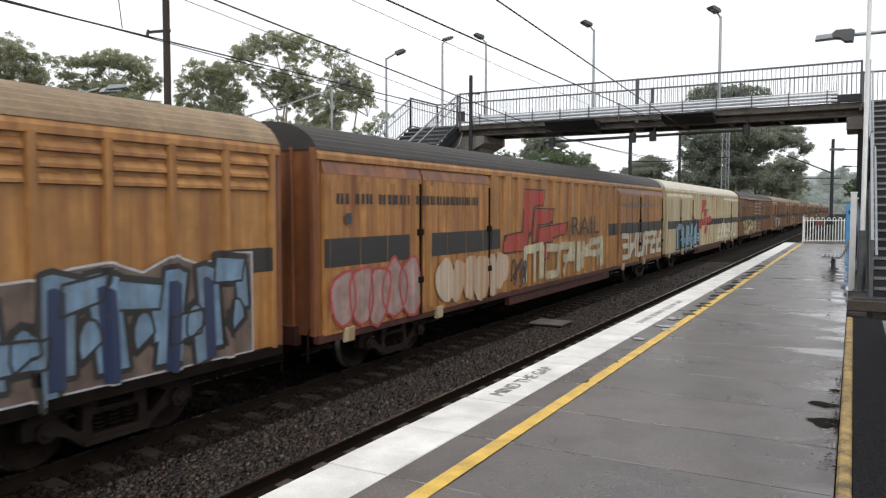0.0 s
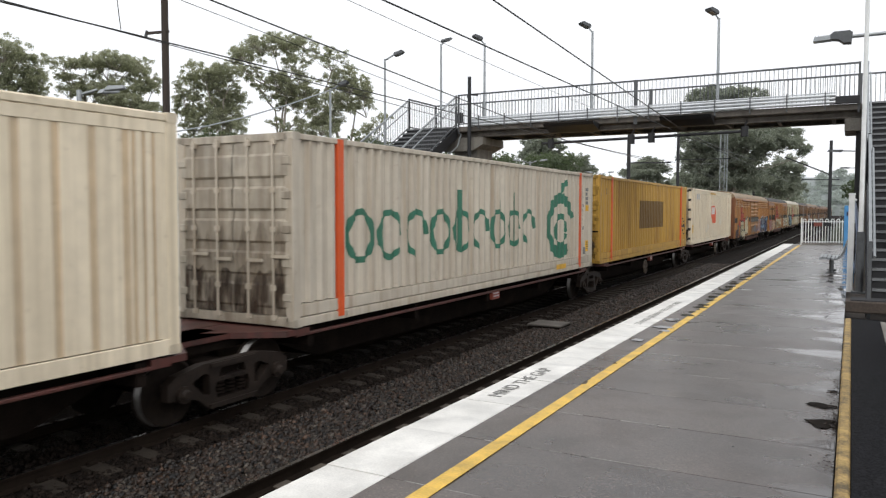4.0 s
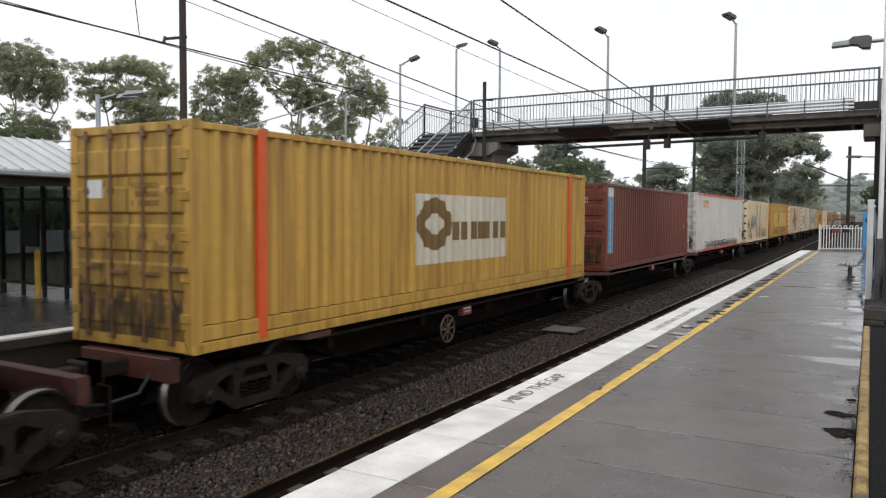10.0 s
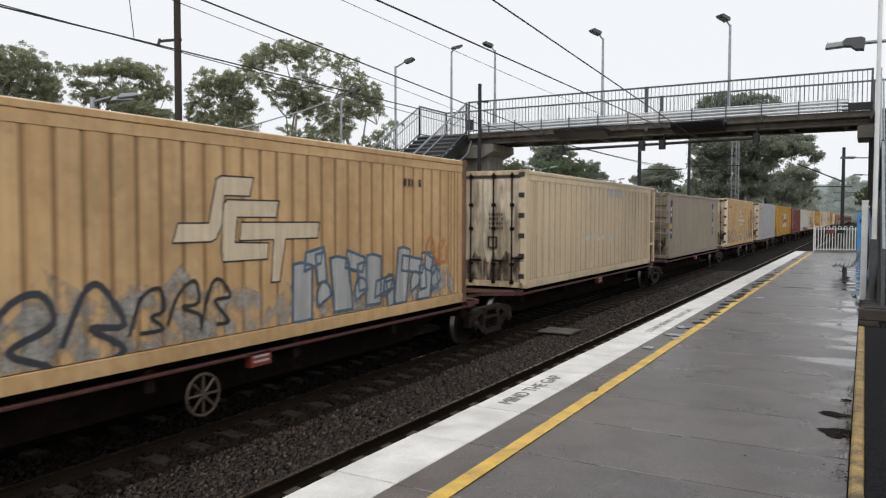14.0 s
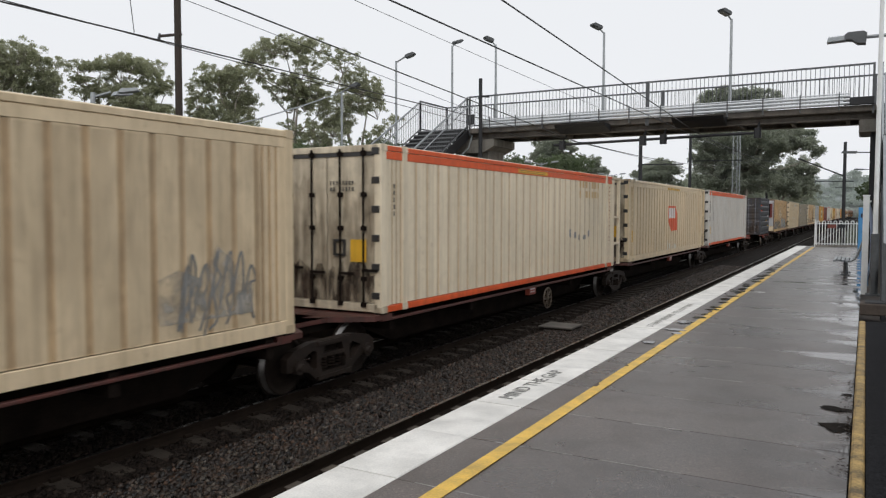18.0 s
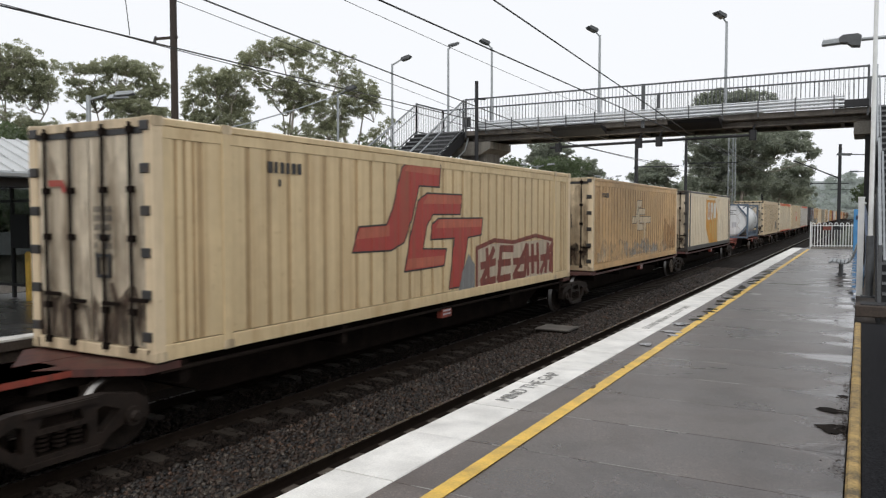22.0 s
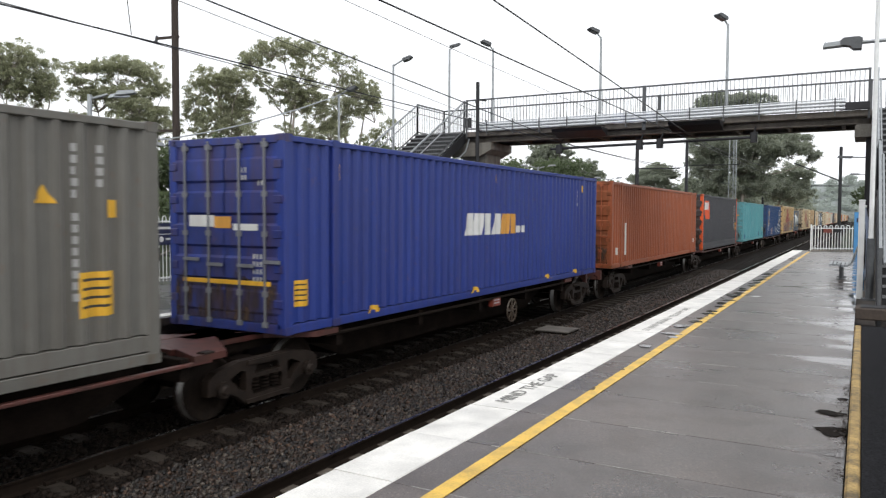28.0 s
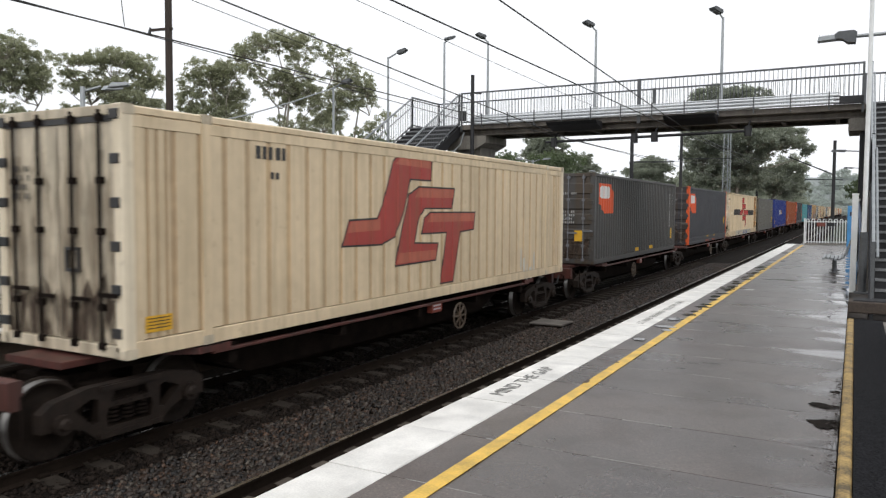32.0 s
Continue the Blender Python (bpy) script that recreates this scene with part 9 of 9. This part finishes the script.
for y in (-0.55, 0.55):
    leg = part("pedestal", Mesh().bar((-0.05, y, 0.02), (-0.05, y, 0.40), 0.05, 10), GREYP, be)
    part("foot_plate", Mesh().bar((-0.05, y, 0), (-0.05, y, 0.025), 0.14, 12, 0.11), GREYP, leg)
    part("seat_frame", Mesh().path([(-0.36, y, 0.40), (-0.2, y, 0.415), (0.06, y, 0.385), (0.17, y, 0.43), (0.25, y, 0.55), (0.345, y, 0.9)], 0.022), GREYP, be)
cb = thing("help_cabinet", "tall blue metal cabinet at the platform end", "cabinet", "", -0.12, 41.6, 0)
part("body", Mesh().box(-0.2, -0.3, 0, 0.25, 0.3, 2.0, 0.02), CYAN, cb)
part("door", Mesh().box(-0.17, -0.315, 0.15, 0.22, -0.3, 1.85), CYAN, cb)
part("panel_mark", Mesh().box(-0.1, -0.32, 1.5, 0.1, -0.315, 1.7), NAVY, cb)
sc = thing("stair_screen", "white post and blue-white banner beside the stairs", "screen", "", 0.0, 16.6, 0)
part("post", Mesh().box(-0.055, -0.06, 0.16, 0.055, 0.06, 2.06, 0.01), WHITEP, sc, "white painted post")
part("post_cap", Mesh().box(-0.065, -0.07, 2.06, 0.065, 0.07, 2.09, 0.01), WHITEP, sc)
bulge = Mesh()
for k in range(12):
    a, b = k / 12, (k + 1) / 12
    f = lambda q: 0.08 + 0.16 * math.sin(math.pi * q) * (1 - 0.3 * q)
    bulge.quad((f(a) * 0.4, 0.2, 0.35 + 1.6 * a), (f(b) * 0.4, 0.2, 0.35 + 1.6 * b), (f(b), 2.4, 0.35 + 1.6 * b), (f(a), 2.4, 0.35 + 1.6 * a))
part("banner", bulge, surface("pale_banner", (0.40, 0.47, 0.66), 0.5, 0, 0.3, 2), sc, "sagging blue-white banner")
part("banner_frame", Mesh().beam((0.07, 0.1, 1.97), (0.07, 2.5, 1.97), 0.03, 0.03), WHITEP, sc)
part("blue_strip", Mesh().box(0.05, 0.3, 0.3, 0.07, 2.3, 0.62), CYAN, sc)
bx = thing("stair_footing", "dark concrete footing by the stair foot", "footing", "", 0.02, 14.75, 0)
part("block", Mesh().box(-0.07, -0.25, 0, 0.9, 0.3, 0.2, 0.02), EDGE, bx, "dark stained plinth")
part("plate", Mesh().box(0.0, -0.2, 0.2, 0.85, 0.25, 0.22), TREAD, bx)
co2 = thing("stair_column", "tall white painted steel column by the stairs", "column", "", 0.16, 16.2, 0)
part("shaft", Mesh().bar((0, 0, 1.35), (0, 0, 9.5), 0.045, 12, 0.032), WHITEP, co2)
part("foot", Mesh().bar((0, 0, 0.2), (0, 0, 1.35), 0.07, 12), GREYP, co2, "dark painted column foot")
part("base_plate", Mesh().box(-0.14, -0.14, 0.18, 0.14, 0.14, 0.21), GREYP, co2)

# litter and paint spots on the near platform
r5 = random.Random(12)
lit = Mesh()
for k in range(130):
    y = r5.choice((6.6, 6.75, 6.9, 7.35, 7.5, 8.05, 8.6, 5.75)) + r5.gauss(0, 0.13)
    x = -0.06 - abs(r5.gauss(0, 0.06))
    a, s5 = r5.uniform(0, 6.28), r5.uniform(0.008, 0.02)
    c, q = math.cos(a) * s5, math.sin(a) * s5
    lit.add([(x - c, y - q, 0.004), (x + q * 0.4, y - c * 0.4, 0.004), (x + c, y + q, 0.006), (x - q * 0.4, y + c * 0.4, 0.012)], [(0, 1, 2, 3)])
silt = Mesh()
for cy, cx, a, b in ((6.8, -0.16, 0.15, 0.17), (7.42, -0.2, 0.17, 0.1), (8.06, -0.11, 0.06, 0.05)):
    k0 = len(silt.v)
    silt.v += [(min(-0.056, cx + a * math.cos(q * 0.349) * r5.uniform(0.55, 1.1)), cy + b * math.sin(q * 0.349) * r5.uniform(0.6, 1.1), 0.0025) for q in range(18)]
    silt.f.append(tuple(range(k0, k0 + 18)))
solid("silt_patch", silt, surface("wet_silt", (0.012, 0.009, 0.007), 0.85, 0, 0.5, 9, 40, 0.4, spec=0.08), "dark wet silt lying against the kerb", "silt", kind="stuff")
solid("leaf_litter", lit, surface("rotten_leaves", (0.03, 0.018, 0.012), 0.6, 0, 0.4, 20), "dark wet leaf litter lying along the kerb", "litter", kind="stuff")
spot = Mesh()
for k in range(7):
    a = 6.28319 * k / 7
    spot.v.append((-1.97 + 0.16 * math.cos(a) * r5.uniform(0.6, 1.1), 17.55 + 0.1 * math.sin(a) * r5.uniform(0.6, 1.1), 0.002))
spot.f.append(tuple(range(7)))
solid("paint_spot", spot, CHALK, "spilt white paint spot on the paving", "paint spot")

# small house behind the far platform
hs = thing("shed", "low brick shed with a grey tiled roof", "shed", "", -20.8, 10.6, -0.5)
part("wall", Mesh().box(-1.3, -3.2, 0, 1.3, 5.2, 1.25), BRICKM, hs)
part("roof", Mesh().prism([(-1.5, 1.2), (1.5, 1.2), (0, 1.75)], -3.4, 5.4, "y"), TILEM, hs)
part("door", Mesh().box(1.3, -0.4, 0, 1.34, 0.4, 1.15), GREYW, hs)


# ---- trees ----
def leaf_cloud(rs, centers, radii, per, size, flat=0.74):
    """Small leaf blades scattered over clumps."""
    pts, nn = [], []
    for c, r in zip(centers, radii):
        n = int(per * r * r)
        d = rs.normal(size=(n, 3))
        d /= np.linalg.norm(d, axis=1)[:, None]
        d[:, 2] = np.where(rs.uniform(0, 1, n) < 0.6, np.abs(d[:, 2]), d[:, 2])
        rad = r * rs.uniform(0.45, 1.08, n) ** 0.6
        rad *= 0.82 + 0.36 * np.sin(d[:, 0] * 5 + c[0]) * np.cos(d[:, 1] * 4 + c[1])
        p = d * rad[:, None]
        p[:, 2] *= flat
        pts.append(p + np.array(c))
    p = np.concatenate(pts)
    n = len(p)
    a = rs.normal(size=(n, 3))
    a /= np.linalg.norm(a, axis=1)[:, None]
    b = np.cross(a, rs.normal(size=(n, 3)))
    b /= np.linalg.norm(b, axis=1)[:, None]
    s = size * rs.uniform(0.6, 1.4, (n, 1))
    v = np.stack([p - a * s, p - b * s * 0.42, p + a * s, p + b * s * 0.42], 1).reshape(-1, 3)
    return v.astype(np.float32)


def leaf_mesh(name, v, mat):
    me = bpy.data.meshes.new(name)
    n = len(v) // 4
    me.vertices.add(len(v))
    me.vertices.foreach_set("co", v.ravel())
    me.loops.add(len(v))
    me.loops.foreach_set("vertex_index", np.arange(len(v), dtype=np.int32))
    me.polygons.add(n)
    me.polygons.foreach_set("loop_start", np.arange(0, len(v), 4, dtype=np.int32))
    me.materials.append(mat)
    me.update(calc_edges=True)
    return me


def gum_tree(x, y, z, label, lobes, seed, mat=LEAF, per=520, size=0.075, clump=0.36, fullness=1.9, loose=0.0, tall=1.0):
    """A gum: pale forked limbs that carry domed lobes of leaves. lobes: offset across, height, half width, half height."""
    rs = np.random.RandomState(seed)
    t = thing("gum_tree", label, "tree", "trees behind the station", x, y, z)
    far = math.hypot(x, y)
    right, deep = Vector((y / far, -x / far, 0)), Vector((x / far, y / far, 0))
    h = max(b + d for a, b, c, d in lobes)
    wood = Mesh()
    mean = sum(a for a, b, c, d in lobes) / len(lobes)
    fork = right * mean * 0.4 + Vector((0, 0, h * 0.3))
    wood.bar((0, 0, 0), fork, h * 0.016, 9, h * 0.011)
    stems = [fork]
    for k in range(4):
        e = right * (mean + rs.uniform(-1, 1) * h * 0.12) + deep * rs.uniform(-1.2, 1.2) + Vector((0, 0, h * rs.uniform(0.5, 0.72)))
        kink = fork.lerp(e, 0.5) + right * rs.uniform(-0.4, 0.4)
        wood.bar(fork, kink, h * 0.008, 7, h * 0.0065)
        wood.bar(kink, e, h * 0.0065, 6, h * 0.003)
        stems += [kink, e]
    cs, rr = [], []
    links = [(lobes[k], min((q for q in lobes if q is not lobes[k]), key=lambda q: abs(q[0] - lobes[k][0]) + abs(q[1] - lobes[k][1]))) for k in range(len(lobes))]
    links += [(p, sorted((q for q in lobes if q is not p), key=lambda q: abs(q[0] - p[0]) + abs(q[1] - p[1]))[1]) for p in lobes if len(lobes) > 4]
    fill = [tuple((u + v) / 2 * f for u, v, f in zip(p, q, (1, 1, 0.8, 0.7))) for p, q in links]
    for num, (a, b, c, d) in enumerate(list(lobes) + fill):
        c, d = c * (1 + 0.15 * loose), d * tall
        mid = right * a + deep * rs.uniform(-1, 1) * (0.5 + 0.4 * c) + Vector((0, 0, b))
        hub = mid - Vector((0, 0, d * 0.7))
        if num < len(lobes):
            near = min(stems, key=lambda q: (q - hub).length + max(0, q.z - hub.z) * 2)
            bend = near.lerp(hub, 0.55) + Vector((rs.uniform(-0.3, 0.3), rs.uniform(-0.3, 0.3), -0.05 * (hub - near).length))
            wood.bar(near, bend, h * 0.0042, 6, h * 0.0034)
            wood.bar(bend, hub, h * 0.0034, 5, h * 0.002)
        rc = clump * (0.75 + 0.25 * min(c, d))
        for k in range(int(6 + fullness * (c + 0.3 * rc) * (d + 0.3 * rc) / (rc * rc))):
            v = rs.normal(size=3)
            v /= np.linalg.norm(v)
            v[2] = abs(v[2]) if rs.uniform() < 0.62 else v[2] * 0.7
            q = rs.uniform(0.35, 1.0) ** 0.6
            r = rc * rs.uniform(0.6, 1.15)
            q *= 1.0 + loose * max(0, rs.normal()) * 0.14
            p = mid + right * v[0] * q * (1.08 * c - 0.3 * r) + deep * v[1] * q * c + Vector((0, 0, v[2] * q * (1.05 * d - 0.3 * r)))
            if rs.uniform() < 0.3:
                wood.bar(hub, p, h * 0.0014, 4, h * 0.0007)
            for e in range(3):
                cs.append((p + Vector(rs.uniform(-1, 1, 3)) * r * 0.5)[:])
                rr.append(r * rs.uniform(0.5, 0.85))
    part("trunk", wood, BARK, t, "pale forked trunk and limbs")
    part("crown", leaf_mesh("crown", leaf_cloud(rs, cs, rr, per, size, 0.8), mat), None, t, "grey-green clumped crown")
    return t


LOBES = ((-59.5, 35.0, [(0.3, 13.8, 2.0, 1.2), (2.1, 13.3, 1.6, 1.3), (-0.3, 11.7, 1.8, 1.3), (1.7, 11.0, 1.5, 1.1), (2.9, 11.7, 0.8, 0.9), (2.9, 8.5, 0.9, 0.7), (0.1, 8.8, 1.6, 1.1), (1.5, 7.4, 1.4, 0.9), (-1.6, 12.6, 1.8, 2.0)]),
         (-51.9, 39.6, [(-0.2, 12.9, 1.8, 1.1), (1.3, 13.5, 1.7, 0.6), (2.3, 12.2, 1.3, 0.9), (-1.7, 13.1, 0.9, 0.5), (-3.3, 12.8, 1.0, 0.5), (-2.9, 10.9, 1.0, 0.6), (-1.2, 11.1, 1.4, 1.1), (0.6, 10.8, 1.6, 1.1), (3.0, 11.5, 0.7, 0.5), (1.3, 9.2, 2.1, 1.4), (3.0, 8.3, 1.6, 1.6), (0.2, 7.9, 1.6, 1.1), (-3.0, 7.6, 0.8, 0.5)]),
         (-46.7, 44.9, [(-0.2, 12.8, 1.8, 0.9), (1.6, 12.6, 1.3, 1.0), (-1.6, 11.6, 1.0, 1.0), (0.5, 10.9, 1.7, 1.0), (2.3, 10.5, 0.9, 1.2), (-2.0, 9.5, 1.0, 1.2), (0.0, 8.8, 1.7, 1.2), (1.8, 8.3, 1.2, 0.9), (1.1, 6.7, 1.4, 0.8), (-1.3, 7.2, 1.2, 0.8)]),
         (-43.3, 50.2, [(-0.7, 16.0, 1.7, 1.0), (1.2, 15.7, 1.6, 1.0), (-2.9, 15.1, 1.4, 0.9), (-3.9, 14.3, 0.6, 0.5), (-1.7, 12.6, 1.6, 0.9), (0.9, 12.6, 1.5, 1.1), (1.9, 10.9, 1.5, 1.0), (-0.3, 11.0, 1.1, 0.7), (2.4, 8.4, 2.2, 1.4), (4.1, 9.4, 1.2, 1.0), (0.9, 7.1, 1.4, 0.7), (-1.0, 7.5, 0.6, 0.5)]),
         (-38.6, 54.0, [(-1.9, 14.5, 1.4, 1.0), (0.6, 12.8, 0.9, 0.9), (1.1, 11.0, 0.8, 1.3), (-1.4, 12.0, 1.3, 0.9), (-1.7, 10.5, 1.1, 0.7)]),
         (-36.4, 55.5, [(-1.9, 8.3, 0.9, 0.7), (-0.3, 9.7, 0.7, 0.5), (-1.2, 6.6, 1.2, 0.7)]))
for k, (x, y, lobes) in enumerate(LOBES):
    gum_tree(x, y, 0.05, "tall grey-green gum tree with a clumped crown", lobes, 11 + k, loose=1.0, tall=1.22)
gum_tree(-14.6, 109, -1.3, "large dense gum tree beyond the footbridge", [(-2.8, 18.0, 3.9, 2.3), (0.8, 18.1, 3.7, 2.2), (-4.3, 11.8, 3.1, 3.5), (0.8, 11.8, 4.6, 3.9), (5.4, 13.0, 3.3, 2.3), (8.9, 10.9, 0.9, 0.8), (0.8, 7.2, 4.6, 2.3), (-3.9, 6.8, 3.5, 2.3)], 21, LEAF_H, 190, 0.14, 0.62, 4.2)
gum_tree(-13.2, 122, -1.3, "dense dark tree overhanging the line", [(4.0, 8.9, 3.1, 2.4), (4.8, 5.9, 2.6, 1.7), (1.7, 6.7, 3.4, 2.1)], 22, LEAF_H, 190, 0.15, 0.62, 4.2)
gum_tree(-27.9, 76, -1.0, "gum tree behind the far platform", [(-1.9, 9.9, 1.8, 1.2), (-0.4, 9.3, 1.5, 1.2), (-3.1, 8.4, 1.1, 0.8), (-1.3, 7.8, 2.1, 1.1), (2.0, 7.8, 1.5, 1.0), (3.2, 6.9, 1.1, 0.6), (0.4, 6.0, 3.0, 1.0)], 23, LEAF_H, 330, 0.11, 0.45, 3.4)
gum_tree(-26.7, 111, -1.0, "rounded tree far behind the footbridge", [(-0.2, 9.2, 2.7, 1.5), (-2.2, 8.0, 1.7, 1.2), (1.8, 8.4, 1.7, 1.5), (-0.2, 6.7, 3.5, 1.5)], 24, LEAF_H, 220, 0.13, 0.55, 3.8)
gum_tree(1.9, 80, -1.3, "bright green tree beside the line", [(0, 6.2, 1.7, 1.2), (-0.6, 4.6, 2.0, 1.4), (0.9, 4.4, 2.0, 1.5), (0.2, 2.6, 2.4, 1.4)], 26, LEAF_D, 260, 0.13, 0.5, 3.8)
gum_tree(2.5, 95, -1.3, "green tree beside the line", [(0, 7.4, 1.8, 1.3), (-0.7, 5.4, 2.2, 1.5), (0.9, 5.0, 2.2, 1.6), (0.0, 3.0, 2.6, 1.5)], 27, LEAF_D, 240, 0.14, 0.55, 3.8)


def shrub(x, y, z, h, sp, seed, mat=LEAF_D):
    rs = np.random.RandomState(seed)
    t = thing("shrub", "dense dark green shrub behind the far platform", "shrub", "shrubs behind the station", x, y, z)
    wood = Mesh()
    cs, rr = [], []
    for k in range(14):
        c = Vector((rs.uniform(-1, 1) * sp, rs.uniform(-1, 1) * sp, h * rs.uniform(0.15, 0.85)))
        wood.bar((c.x * 0.2, c.y * 0.2, 0), c, 0.06, 5, 0.02)
        cs.append(c[:])
        rr.append(h * rs.uniform(0.16, 0.28))
    part("stem", wood, BARK, t)
    part("foliage", leaf_mesh("foliage", leaf_cloud(rs, cs, rr, 240, 0.14, 0.9), mat), None, t)


for k in range(26):
    f = k / 25
    bx0, by0 = -47 + 22 * f, 16 + 44 * f
    shrub(bx0 + rnd.uniform(-3, 3), by0 + rnd.uniform(-3, 3), 0.1, rnd.uniform(5.0, 7.2), rnd.uniform(2.0, 3.2), 300 + k)
for k in range(12):
    shrub(-25.5 + rnd.uniform(-2.5, 1.5), 12 + 3.2 * k, -0.3, rnd.uniform(2.6, 4.2), rnd.uniform(1.4, 2.2), 340 + k)

# far wooded ridge; distance haze is put into its leaf colour
hill = Mesh()
rs = np.random.RandomState(9)
cols = 90
for k in range(cols):
    x0, x1 = -500 + 11 * k, -500 + 11 * (k + 1)
    hz = [14 + 15 * math.exp(-((x - 20) / 160) ** 2) + 2.5 * noise.noise((x * 0.03, 0, 0)) for x in (x0, x1)]
    hill.quad((x0, 520, -2), (x1, 520, -2), (x1, 640, hz[1]), (x0, 640, hz[0]))
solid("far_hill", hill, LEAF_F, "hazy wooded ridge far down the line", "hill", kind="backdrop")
cs = [(-160 + rs.uniform(0, 380), rs.uniform(522, 640), 0) for _ in range(900)]
cs = [(x, y, -2 + (y - 520) / 120 * (16 + 15 * math.exp(-((x - 20) / 160) ** 2)) + rs.uniform(-1, 3)) for x, y, _ in cs]
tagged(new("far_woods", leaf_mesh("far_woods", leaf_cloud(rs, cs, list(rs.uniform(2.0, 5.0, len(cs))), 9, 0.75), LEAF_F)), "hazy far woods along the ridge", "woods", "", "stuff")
cs = [(-60 + rs.uniform(-40, 40), rs.uniform(100, 260), rs.uniform(1, 7)) for _ in range(160)] + [(rs.uniform(6, 40), rs.uniform(70, 260), rs.uniform(0, 6)) for _ in range(110)] + [(rs.uniform(-30, -17), rs.uniform(130, 330), rs.uniform(0, 9)) for _ in range(120)]
tagged(new("far_woods", leaf_mesh("far_woods", leaf_cloud(rs, cs, [3.2] * len(cs), 22, 0.62), LEAF_H)), "dense dark woods beside the railway", "woods", "", "stuff")


# ---- movement ----
def motions():
    times = [k * 0.5 for k in range(65)]
    for ob, u, z in MOVING:
        walk(ob, [(t, pose(XT2, u + run(t), z)) for t in times])
    spin = [(k / FPS, pose(0, 0, 0, -math.degrees(run(k / FPS) / 0.46), 0, 0)) for k in range(frame(32.0))]
    lead = WHEELS[0]
    walk(lead, spin)
    for w in WHEELS[1:]:
        w.rotation_mode = "QUATERNION"
        keys = w.animation_data_create()
        keys.action = lead.animation_data.action
        keys.action_slot = lead.animation_data.action_slot


motions()
